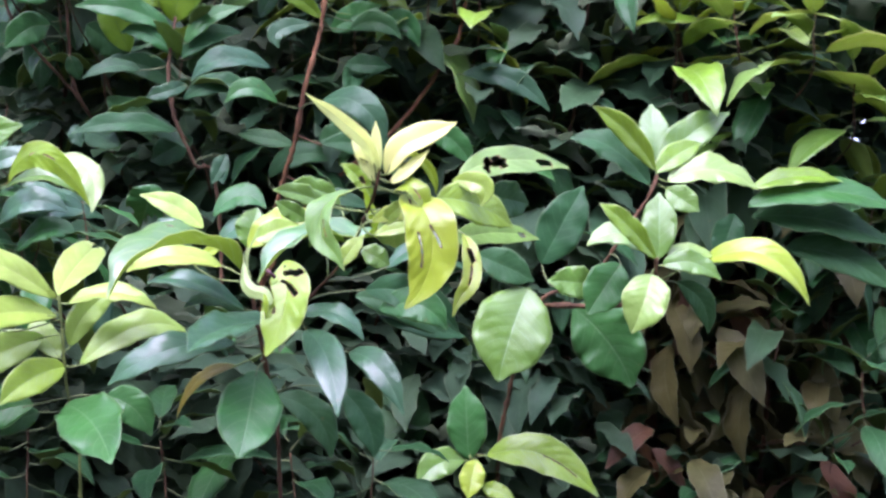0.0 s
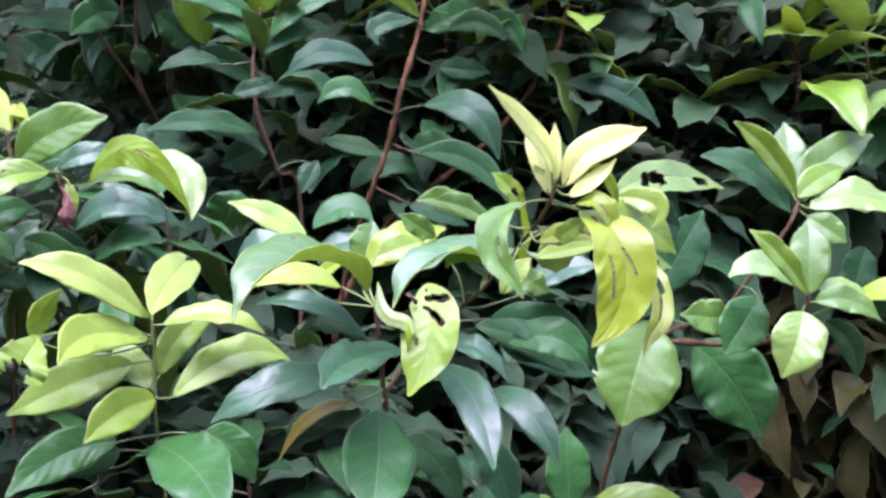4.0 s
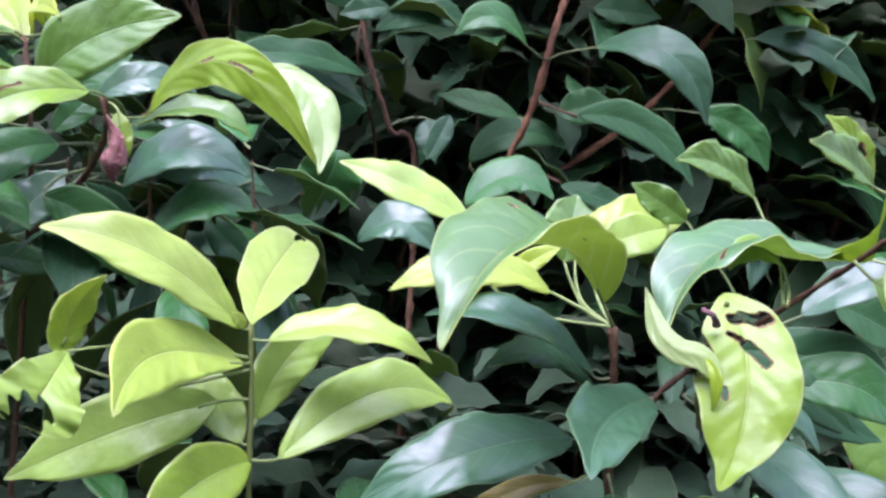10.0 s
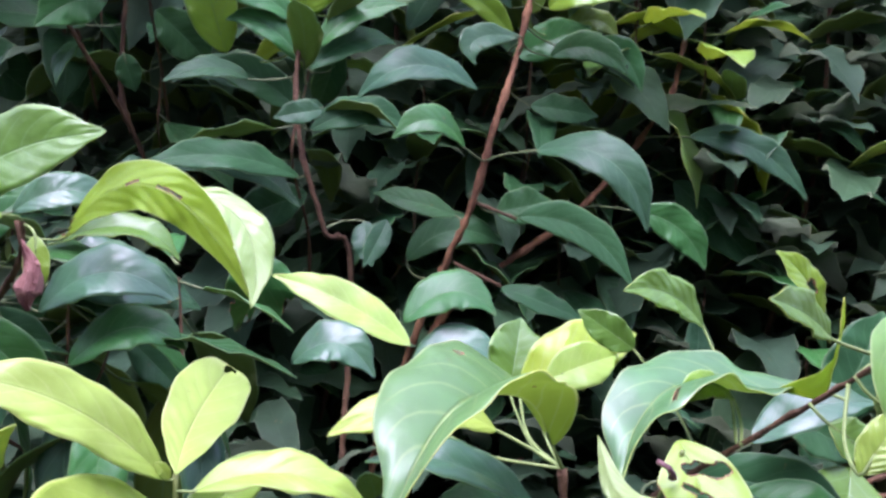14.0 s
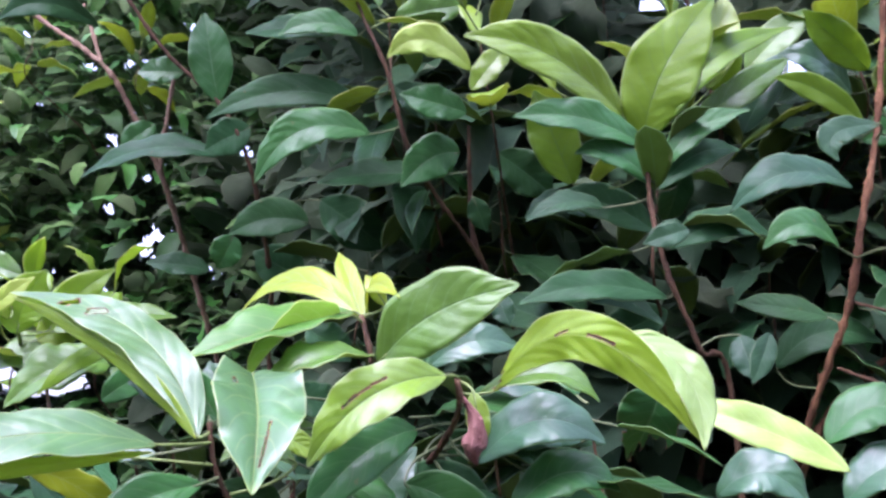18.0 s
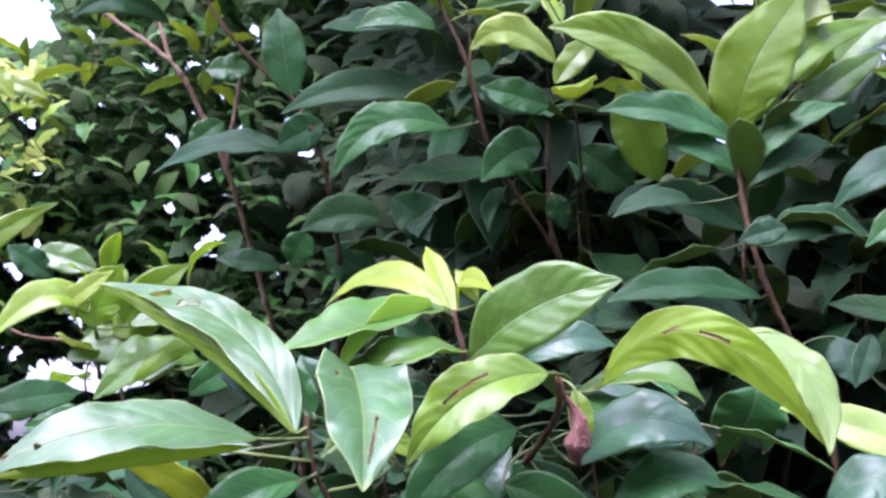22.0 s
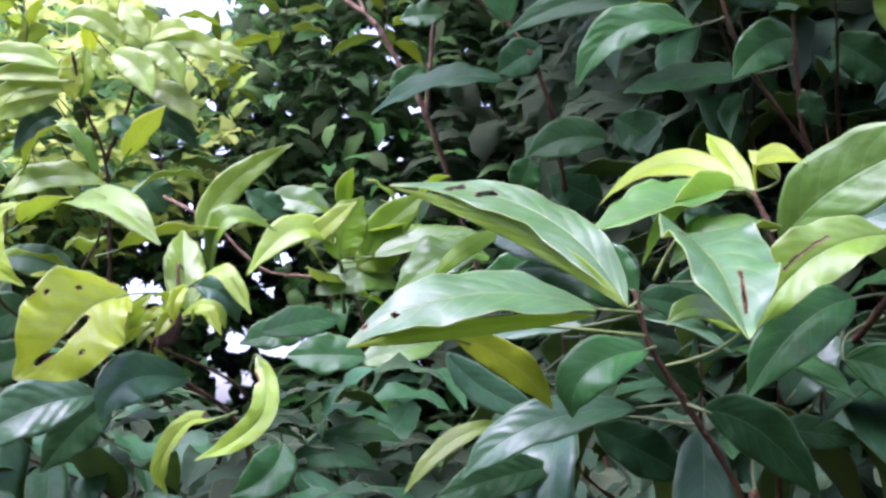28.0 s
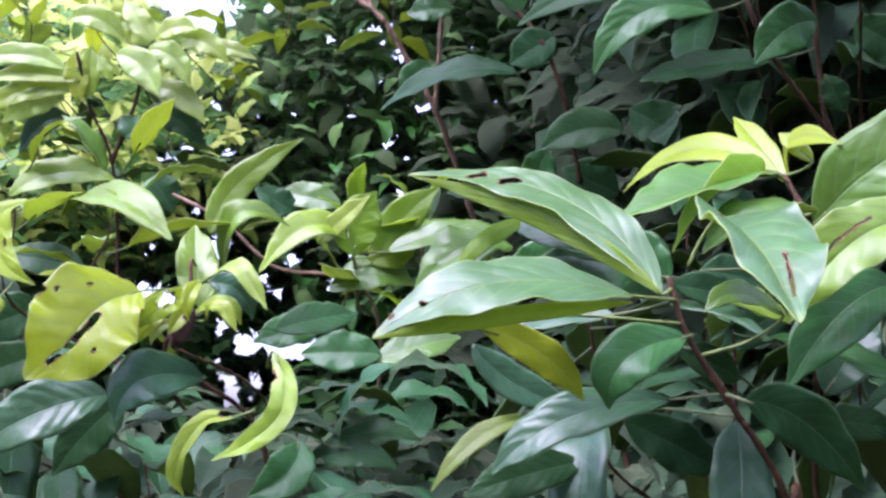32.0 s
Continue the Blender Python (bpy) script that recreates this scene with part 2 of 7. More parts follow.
GOLD = pair("yellowed_leaf", (0.225, 0.33, 0.045), (0.23, 0.3, 0.036), rough=0.36, thin=0.45, rib=(0.4, 0.45, 0.1), rib_mix=0.3, gloss=0.6)
GOLDYOUNG = pair("golden_young_leaf", (0.27, 0.39, 0.05), (0.26, 0.34, 0.04), rough=0.36, thin=0.48, gloss=0.6)
HOLEY = pair("eaten_leaf", (0.188, 0.312, 0.046), (0.18, 0.265, 0.036), rough=0.36, thin=0.42, rib=(0.4, 0.45, 0.1), rib_mix=0.3, gloss=0.55)
CURL = pair("curled_leaf", (0.135, 0.265, 0.075), (0.278, 0.310, 0.050), rough=0.34, thin=0.48, gloss=0.6)
CURL2 = pair("folded_leaf", (0.116, 0.260, 0.070), (0.128, 0.240, 0.035), rough=0.34, thin=0.48, gloss=0.6)
CURL3 = pair("long_leaf", (0.09, 0.185, 0.075), (0.18, 0.28, 0.035), rough=0.33, thin=0.36, gloss=0.65)
PALECURL = pair("bleached_leaf", (0.22, 0.32, 0.13), (0.22, 0.3, 0.07), rough=0.35, thin=0.35)
GREENBAND = pair("turned_green_leaf", (0.17, 0.29, 0.03), (0.17, 0.29, 0.03), rough=0.42, thin=0.62, rib=(0.2, 0.3, 0.08), rib_mix=0.3)
GOLDBAND = pair("turned_yellow_leaf", (0.175, 0.3, 0.032), (0.175, 0.3, 0.032), rough=0.42, thin=0.5, rib=(0.3, 0.36, 0.1), rib_mix=0.3)
OLIVE = pair("olive_leaf", (0.14, 0.13, 0.03), (0.14, 0.12, 0.03), rough=0.45, thin=0.3)
OLIVE2 = pair("olive_green_leaf", (0.13, 0.2, 0.035), (0.2, 0.26, 0.03), rough=0.42, thin=0.5)
# the depth's shade is put into this leaf colour
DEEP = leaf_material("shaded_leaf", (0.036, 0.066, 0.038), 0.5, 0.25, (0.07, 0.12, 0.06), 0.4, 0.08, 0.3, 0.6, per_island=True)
# darker leaf copy: shade of the low and inner growth put into its colour
SHADE_DARK = leaf_material("shade_dark_leaf", (0.034, 0.056, 0.036), 0.5, 0.22, (0.05, 0.08, 0.04), 0.4, 0.08, 0.4, 0.6, per_island=True)
FLANK = leaf_material("flank_leaf", (0.04, 0.095, 0.048), 0.38, 0.2, (0.1, 0.2, 0.1), 0.5, 0.2, 0.3, 0.5, per_island=True)
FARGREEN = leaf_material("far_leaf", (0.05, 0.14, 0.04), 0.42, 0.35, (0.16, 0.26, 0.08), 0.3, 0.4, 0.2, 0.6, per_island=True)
# darker far copy, with the distant hedge's shade in its colour
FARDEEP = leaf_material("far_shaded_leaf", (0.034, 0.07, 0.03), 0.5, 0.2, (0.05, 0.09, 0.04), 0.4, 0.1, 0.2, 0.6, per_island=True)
# pale lime leaf, brightened so that the sun's glow is in its colour
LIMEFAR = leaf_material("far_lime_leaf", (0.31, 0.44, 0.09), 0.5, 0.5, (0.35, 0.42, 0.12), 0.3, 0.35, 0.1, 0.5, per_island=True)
DRY = leaf_material("dry_leaf", (0.06, 0.036, 0.022), 0.6, 0.2, (0.16, 0.11, 0.06), 0.4, 0.3, 0.5, 0.6, per_island=True)
HANGING = leaf_material("drooping_leaf", (0.05, 0.052, 0.025), 0.5, 0.22, (0.12, 0.13, 0.06), 0.4, 0.15, 0.4, 0.6, per_island=True)
BARK = wood_material("twig_bark", (0.048, 0.026, 0.012), (0.115, 0.064, 0.03), rings=0.25, depth=0.003)
ROUGHBARK = wood_material("rough_bark", (0.08, 0.036, 0.015), (0.21, 0.105, 0.045), rings=0.35, depth=0.003)
PALEBARK = wood_material("pale_bark", (0.17, 0.105, 0.062), (0.29, 0.2, 0.13), rings=0.4)
GREENWOOD = wood_material("green_twig", (0.09, 0.12, 0.03), (0.16, 0.19, 0.05), rough=0.5, rings=0.2, depth=0.0005)
PETIOLE = wood_material("leaf_stalk", (0.13, 0.18, 0.05), (0.2, 0.27, 0.08), rough=0.45, rings=0.1, depth=0.0003)
PETIOLE_DARK = wood_material("dark_leaf_stalk", (0.08, 0.11, 0.045), (0.14, 0.17, 0.07), rough=0.5, rings=0.1, depth=0.0003)
FRASS = wood_material("dead_tissue", (0.05, 0.022, 0.03), (0.16, 0.09, 0.085), rough=0.8, rings=0.3, depth=0.002)
WITHERED = wood_material("withered_skin", (0.12, 0.042, 0.036), (0.34, 0.18, 0.145), rough=0.6, rings=0.3, depth=0.003)


# ---- building helpers ----
def part(name, verts, faces, mats, parent=None, slots=None, uvs=None, label="", smooth=True):
    me = bpy.data.meshes.new(name)
    me.from_pydata([tuple(v) for v in verts], [], [tuple(f) for f in faces])
    for m in mats:
        me.materials.append(m)
    if slots is not None:
        me.polygons.foreach_set("material_index", np.asarray(slots, dtype=np.int32))
    if smooth:
        me.polygons.foreach_set("use_smooth", np.ones(len(me.polygons), dtype=bool))
    if uvs is not None:
        layer = me.uv_layers.new(name="leaf")
        idx = np.empty(len(me.loops), dtype=np.int32)
        me.loops.foreach_get("vertex_index", idx)
        layer.data.foreach_set("uv", np.asarray(uvs, dtype=np.float32)[idx].ravel())
    me.update()
    ob = new(name, me)
    if parent is not None:
        ob.parent = parent
        if parent.parent is None:
            ob.matrix_parent_inverse = Matrix.Translation(-parent.location)
    if label:
        tagged(ob, label)
    return ob


def shrub(foot, label, category, name="shrub", group="shrubs of the hedge"):
    ob = new(name)
    ob.empty_display_size = 0.1
    ob.location = foot
    return tagged(ob, label, category, group)


def tube(points, radii, sides=8):
    """A tube along points, closed at both ends."""
    p = np.array(points, float)
    t = np.gradient(p, axis=0)
    t /= np.linalg.norm(t, axis=1)[:, None] + 1e-9
    ref = np.array([1.0, 0, 0]) if abs(t[0][0]) < 0.8 else np.array([0, 1.0, 0])
    verts, faces = [], []
    for i in range(len(p)):
        ref = ref - t[i] * (ref @ t[i])
        ref /= np.linalg.norm(ref)
        b = np.cross(t[i], ref)
        for k in range(sides):
            a = 2 * math.pi * k / sides
            verts.append(p[i] + radii[i] * (math.cos(a) * ref + math.sin(a) * b))
    for i in range(len(p) - 1):
        for k in range(sides):
            k2 = (k + 1) % sides
            faces.append((i * sides + k, i * sides + k2, (i + 1) * sides + k2, (i + 1) * sides + k))
    faces.append(tuple(range(sides))[::-1])
    faces.append(tuple((len(p) - 1) * sides + k for k in range(sides)))
    return verts, faces


def spline(points, step=0.008):
    p = [np.array(q, float) for q in points]
    p = [2 * p[0] - p[1]] + p + [2 * p[-1] - p[-2]]
    out = []
    for a, b, c, d in zip(p, p[1:], p[2:], p[3:]):
        n = max(3, int(np.linalg.norm(c - b) / step))
        for i in range(n):
            s = i / n
            out.append(0.5 * (2 * b + (c - a) * s + (2 * a - 5 * b + 4 * c - d) * s * s + (3 * b - a - 3 * c + d) * s ** 3))
    out.append(p[-2])
    return np.array(out)


STEMS = {}  # the lines of each shrub's stems


def stem(owner, mat, r0, r1, *points):
    """A knobbly twig or stem from its thin end to its thick end."""
    line = spline(points, 0.006)
    n = len(line)
    rng = np.random.default_rng(n)
    knob = 0.82 + 0.5 * np.clip(np.sin(np.arange(n) * 0.42 + rng.random() * 6), 0.7, 1) ** 3 + 0.13 * rng.standard_normal(n)
    radii = 0.82 * (r0 + (r1 - r0) * np.linspace(0, 1, n)) * np.clip(knob, 0.8, 1.5)
    line = line + rng.standard_normal(line.shape) * r0 * 0.12
    if mat is not FRASS:
        STEMS.setdefault(owner.name, []).append(line)
    verts, faces = tube(line, radii, 9)
    return part("stem", verts, faces, (mat,), owner)


def blade(u, blunt=0.0):
    if blunt:
        s = u ** 0.95 * (1 - u) ** (0.75 - 0.5 * blunt)
    else:
        s = u ** 0.76 * (1 - u) ** 0.88 * (1 - 0.30 * np.exp(-(((u - 0.92) / 0.07) ** 2)))
    return s / s.max()


def leaf_shape(base, mid, tip, normal, width, fold, nu, nv, wave, phase, holes=(), blunt=0.0, thick=0.0006, sheets=2, quilt=0.0):
    base, mid, tip, normal = (np.array(q, float) for q in (base, mid, tip, normal))
    u = np.linspace(0, 1, nu + 1)[:, None]
    if mid.ndim == 2:  # a rib through several points, with a normal at its base, middle and tip
        line = spline((base, *mid, tip), 0.002)
        run = np.concatenate([[0], np.cumsum(np.linalg.norm(np.diff(line, axis=0), axis=1))])
        p = np.stack([np.interp(u[:, 0] * run[-1], run, line[:, k]) for k in range(3)], 1)
        t = np.gradient(p, axis=0)
        t /= np.linalg.norm(t, axis=1)[:, None] + 1e-9
        nrm = np.stack([np.interp(u[:, 0], (0, 0.5, 1), normal[:, k]) for k in range(3)], 1)
        nrm -= t * (nrm * t).sum(1)[:, None]
        nrm /= np.linalg.norm(nrm, axis=1)[:, None] + 1e-9
    else:
        ctrl = 2 * mid - (base + tip) / 2
        p = (1 - u) ** 2 * base + 2 * u * (1 - u) * ctrl + u ** 2 * tip
        t = 2 * (1 - u) * (ctrl - base) + 2 * u * (tip - ctrl)
        t /= np.linalg.norm(t, axis=1)[:, None] + 1e-9
        nrm = np.zeros_like(p)
        c = nu // 2
        ref = normal - t[c] * (normal @ t[c])
        nrm[c] = ref / np.linalg.norm(ref)
        for rng in (range(c + 1, nu + 1), range(c - 1, -1, -1)):
            last = nrm[c]
            for i in rng:
                last = last - t[i] * (last @ t[i])
                last = last / (np.linalg.norm(last) + 1e-9)
                nrm[i] = last
    side = np.cross(t, nrm)
    length = np.linalg.norm(np.diff(p, axis=0), axis=1).sum()
    uu = u[:, 0]
    half = width / 2 * blade(uu * 0.994 + 0.003, blunt)
    half[0], half[-1] = width * 0.012, width * 0.004
    v = np.linspace(-1, 1, nv + 1)
    a = radians(fold)
    verts = []
    av = np.abs(v)
    uneven = 1 + 0.3 * math.sin(3.7 * phase) * np.sign(v)
    lift = math.sin(a) * 1.1 * (av - 0.45 * av ** 2) * uneven
    for i in range(nu + 1):
        edge = 1 + 0.025 * np.sin(17 * uu[i] + 5 * phase + np.sign(v)) * av
        w = wave * np.sin(2 * math.pi * (2.6 * uu[i]) + phase + 1.3 * np.sign(v)) * av ** 2 * half[i]
        w += 0.35 * wave * np.sin(2 * math.pi * (6.3 * uu[i]) + 2 * phase) * av ** 3 * half[i]
        cell = np.abs((8 * uu[i] - 2 * av ** 1.3) % 1 - 0.5)
        w += quilt * half[i] * (np.sin(math.pi * cell) - 0.6) * np.clip(av * 4, 0, 1) * np.clip(1.6 - 1.6 * av, 0, 1)
        x = v * half[i] * math.cos(a * 0.9) * edge
        z = half[i] * lift + w
        verts.append(p[i] + side[i] * x[:, None] + nrm[i] * z[:, None])
    top = np.concatenate(verts)
    n1 = nv + 1
    uv = np.stack([np.repeat(uu, n1), np.tile(v * 0.5 + 0.5, nu + 1)], 1)
    um = np.repeat((uu[:-1] + uu[1:]) / 2, nv).reshape(nu, nv)
    vm = np.tile((v[:-1] + v[1:]) / 2, nu).reshape(nu, nv)
    q = np.stack([um * length, vm * half[:-1, None]], -1)
    gone, burnt = np.zeros((nu, nv), bool), np.zeros((nu, nv), bool)
    for u0, v0, u1, v1, r in holes:
        a0, a1 = np.array([u0 * length, v0 * width / 2]), np.array([u1 * length, v1 * width / 2])
        d = a1 - a0
        k = np.clip((q - a0) @ d / (d @ d + 1e-9), 0, 1)
        far = np.linalg.norm(q - a0 - k[..., None] * d, axis=-1) + r * 0.25 * np.sin(31 * um + 13 * vm + 5000 * r)
        gone |= far < r
        burnt |= far < r + 0.0006
    keep = {(i, j): True for i in range(nu) for j in range(nv) if not gone[i, j]}
    slot = {k: 3 if burnt[k] else 0 for k in keep}
    faces, slots = [], []
    for (i, j), s in ((k, slot[k]) for k in keep):
        q = (i * n1 + j, i * n1 + j + 1, (i + 1) * n1 + j + 1, (i + 1) * n1 + j)
        faces.append(q)
        slots.append(s)
    if sheets == 1:
        return top, faces, slots, uv
    m = len(top)
    nall = np.repeat(nrm, n1, axis=0)
    low = top - nall * thick
    for (i, j), s in ((k, slot[k]) for k in keep):
        faces.append((m + i * n1 + j, m + (i + 1) * n1 + j, m + (i + 1) * n1 + j + 1, m + i * n1 + j + 1))
        slots.append(3 if s == 3 else 1)
    for (i, j) in keep:
        for di, dj, e in ((0, -1, (i * n1 + j, (i + 1) * n1 + j)), (0, 1, ((i + 1) * n1 + j + 1, i * n1 + j + 1)), (-1, 0, (i * n1 + j + 1, i * n1 + j)), (1, 0, ((i + 1) * n1 + j, (i + 1) * n1 + j + 1))):
            if (i + di, j + dj) not in keep:
                faces.append((e[0], e[1], m + e[1], m + e[0]))
                slots.append(2 if dj and 0 <= i < nu and not (0 <= j + dj < nv) else 3 if holes else 2)
    return np.concatenate([top, low]), faces, slots, np.concatenate([uv, uv])


LEAF_SEED = random.Random(5)


def leaf(owner, mats, base, mid, tip, normal, width, fold=14, holes=(), node=None, blunt=0.0, nonode=False, wave=0.11, label="", grid=(36, 12)):
    """One leaf from its base over the middle of its rib to its tip, facing along normal; its stalk reaches to node."""
    nu, nv = (120, 64) if holes else grid
    verts, faces, slots, uvs = leaf_shape(base, mid, tip, normal, width, fold, nu, nv, wave * LEAF_SEED.uniform(0.5, 1.3), LEAF_SEED.uniform(0, 6), holes, blunt, quilt=0.008 if grid[0] > 20 else 0.0)
    if not label and holes:
        label = "leaf with brown-edged caterpillar holes"
    ob = part("leaf", verts, faces, mats, owner, slots, uvs, label)
    if node is None and not nonode and owner.name in STEMS:  # a stalk to the nearest stem below the leaf's base
        near = np.concatenate(STEMS[owner.name])
        reach = np.linalg.norm(near - np.array(base), axis=1) + 0.5 * np.clip(near[:, 2] - base[2], 0, 1)
        if 0.012 < reach.min() < 0.11:
            node = near[reach.argmin()]
    if node is not None:
        b, n, m = np.array(base), np.array(node), np.atleast_2d(mid)[0]
        way = (b - m) / np.linalg.norm(b - m)
        gap = np.linalg.norm(b - n)
        line = spline((n, (n + b) / 2 + way * gap * 0.12, b, b - way * 0.012), 0.004)
        verts, faces = tube(line, np.linspace(0.0011, 0.0008, len(line)), 6)
        part("petiole", verts, faces, (PETIOLE if mats[2] is MARGIN else PETIOLE_DARK,), ob)
    return ob


def rosette(owner, kinds, centre, count, length, droop, seed, ratio=0.37, lean=(0.0, -0.1), rise=0.05):
    """Leaves set spirally round the tip of a shoot, the lowest ones hanging most."""
    rnd = np.random.default_rng(seed)
    axis = np.array([lean[0] + rnd.normal(0, 0.12), lean[1] + rnd.normal(0, 0.12), 1.0])
    axis /= np.linalg.norm(axis)
    start = rnd.uniform(0, 6.3)
    for k in range(count):
        f = k / max(1, count - 1)
        a = start + 2.4 * k + rnd.normal(0, 0.2)
        flat = np.array([math.cos(a), math.sin(a), 0.0])
        pitch = math.radians(rnd.normal(droop + 75 * f, 10))
        way = flat * math.cos(pitch) + axis * math.sin(pitch)
        size = length * rnd.uniform(0.75, 1.15) * (1 - 0.3 * f)
        root = np.array(centre) + axis * (rise * 2 * (f - 0.5))
        base = root + way * 0.022
        tip = base + way * size - np.array([0, 0, 0.12 * size])
        up = axis - way * (axis @ way) + rnd.normal(0, 0.15, 3)
        if np.linalg.norm(up) < 0.2:
            up = -flat
        up /= np.linalg.norm(up)
        mid = (base + tip) / 2 + up * size * rnd.uniform(0.06, 0.2)
        leaf(owner, kinds[int(rnd.integers(len(kinds)))], base, mid, tip, up, size * ratio * rnd.uniform(0.85, 1.15), fold=float(rnd.uniform(8, 26)), node=root, grid=(12, 6))
    c = np.array(centre)
    foot = c - axis * 0.14 + np.array([rnd.normal(0, 0.03), 0.2 + rnd.normal(0, 0.02), -0.04])
    stem(owner, BARK, 0.0011, 0.0022, c + axis * rise * 0.7, c, c - axis * 0.07, c * 0.3 + foot * 0.7, foot)


# ---- near shrubs, leaf by leaf ----
# shrub with the pale, eaten top shoot
damaged_shrub = shrub((-0.168, 1.23, 0), 'young evergreen shrub with pale top leaves and caterpillar holes', 'shrub')
stem(damaged_shrub, BARK, 0.0025, 0.006, (-0.209, 1.051, 1.441), (-0.206, 1.053, 1.409), (-0.2, 1.078, 1.357), (-0.193, 1.094, 1.295), (-0.188, 1.11, 1.222), (-0.178, 1.17, 0.611), (-0.168, 1.23, 0))
stem(damaged_shrub, BARK, 0.0017, 0.0024, (-0.061, 0.914, 1.552), (-0.067, 0.927, 1.527), (-0.102, 1.026, 1.472), (-0.14, 1.073, 1.433), (-0.172, 1.09, 1.399), (-0.2, 1.078, 1.357))
stem(damaged_shrub, FRASS, 0.0018, 0.0024, (-0.179, 0.977, 1.454), (-0.175, 0.972, 1.452), (-0.171, 0.977, 1.447))
stem(damaged_shrub, FRASS, 0.0012, 0.0024, (-0.149, 0.998, 1.428), (-0.152, 0.998, 1.421), (-0.148, 1.004, 1.414))
stem(damaged_shrub, GREENWOOD, 0.0014, 0.002, (-0.163, 0.988, 1.459), (-0.164, 1.025, 1.424), (-0.15, 1.069, 1.385))
leaf(damaged_shrub, LIME, (-0.245, 1.064, 1.459), (-0.292, 1.035, 1.47), (-0.34, 1.028, 1.452), (0.229, -0.725, 0.649), 0.032, node=(-0.209, 1.051, 1.441))
leaf(damaged_shrub, LIME2, (-0.225, 1.106, 1.481), (-0.189, 1.11, 1.508), (-0.145, 1.137, 1.524), (0.052, -0.855, 0.516), 0.043)
leaf(damaged_shrub, SHINE2, (-0.228, 1.052, 1.375), (-0.291, 1.001, 1.37), (-0.35, 1.004, 1.334), (0.064, -0.732, 0.679), 0.042, fold=10, node=(-0.204, 1.065, 1.385))
leaf(damaged_shrub, SHINE2, (-0.217, 1.051, 1.411), (-0.268, 1.02, 1.442), (-0.319, 1.032, 1.44), (0.32, -0.568, 0.758), 0.035, fold=20, node=(-0.206, 1.053, 1.412))
leaf(damaged_shrub, DARK, (-0.217, 1.052, 1.405), (-0.253, 1.045, 1.423), (-0.281, 1.04, 1.413), (0.202, -0.573, 0.794), 0.025, node=(-0.206, 1.053, 1.409))
leaf(damaged_shrub, SHINE2, (-0.162, 1.061, 1.405), (-0.117, 1.048, 1.407), (-0.086, 1.045, 1.378), (0.131, -0.642, 0.756), 0.031, node=(-0.155, 1.053, 1.399))
leaf(damaged_shrub, FRESH, (-0.229, 1.126, 1.481), (-0.225, 1.133, 1.506), (-0.221, 1.144, 1.529), (0.175, -0.929, 0.325), 0.040)
leaf(damaged_shrub, SHINE2, (-0.066, 1.134, 1.458), (-0.027, 1.129, 1.484), (0.015, 1.125, 1.489), (-0.307, -0.744, 0.593), 0.035)
leaf(damaged_shrub, DARK, (-0.094, 1.172, 1.431), (-0.031, 1.142, 1.424), (0.019, 1.154, 1.38), (-0.02, -0.954, 0.298), 0.047, holes=((0.9, 0.2, 0.9, 0.2, 0.0008),))
leaf(damaged_shrub, DARK, (-0.109, 1.19, 1.423), (-0.048, 1.191, 1.407), (0.008, 1.193, 1.369), (0.167, -0.933, 0.32), 0.039)
leaf(damaged_shrub, CURL3, (-0.052, 1.069, 1.494), ((-0.093, 1.065, 1.491), (-0.127, 1.055, 1.493), (-0.155, 1.04, 1.488), (-0.178, 1.02, 1.467)), (-0.192, 0.995, 1.441), ((0.1, -0.35, 0.93), (-0.1, -0.42, 0.9), (-0.8, -0.55, 0.2)), 0.062, fold=38, holes=((0.62, -0.45, 0.68, -0.6, 0.0008),), node=(-0.04, 1.06, 1.49))
leaf(damaged_shrub, FRESH3, (-0.076, 1.02, 1.533), (-0.09, 1.012, 1.553), (-0.108, 1.01, 1.567), (0.2, -0.95, 0.2), 0.019, fold=16, holes=((0.35, 0.1, 0.42, 0.1, 0.0022),), nonode=True)
leaf(damaged_shrub, FRESH3, (-0.107, 1.064, 1.486), (-0.133, 1.044, 1.493), (-0.145, 1.045, 1.479), (0.312, -0.816, 0.487), 0.018, node=(-0.112, 1.039, 1.461))
leaf(damaged_shrub, PALECURL, (-0.206, 0.99, 1.464), ((-0.202, 0.975, 1.444), (-0.193, 0.968, 1.434), (-0.181, 0.965, 1.431)), (-0.172, 0.962, 1.419), ((-0.5, -0.8, 0.2), (-0.2, -0.85, 0.45), (0.1, -0.9, 0.4)), 0.015, fold=-25, blunt=0.5, nonode=True)
leaf(damaged_shrub, GOLD, (-0.18, 0.964, 1.43), (-0.176, 0.957, 1.42), (-0.177, 0.96, 1.404), (-0.4, -0.9, 0.1), 0.007, fold=30, nonode=True)
leaf(damaged_shrub, SHINE2, (-0.184, 1.05, 1.402), (-0.226, 0.971, 1.394), (-0.242, 0.912, 1.376), (0.371, -0.32, 0.872), 0.043, fold=26, node=(-0.206, 1.055, 1.404))
leaf(damaged_shrub, LIME2, (-0.279, 1.078, 1.46), (-0.26, 1.07, 1.475), (-0.238, 1.066, 1.489), (-0.394, -0.904, 0.164), 0.015)
leaf(damaged_shrub, LIME, (-0.292, 1.166, 1.506), (-0.342, 1.225, 1.537), (-0.395, 1.245, 1.553), (-0.366, -0.78, 0.508), 0.031)
leaf(damaged_shrub, LIME, (-0.214, 1.085, 1.489), (-0.19, 1.092, 1.5), (-0.166, 1.103, 1.508), (0.196, -0.912, 0.36), 0.030)
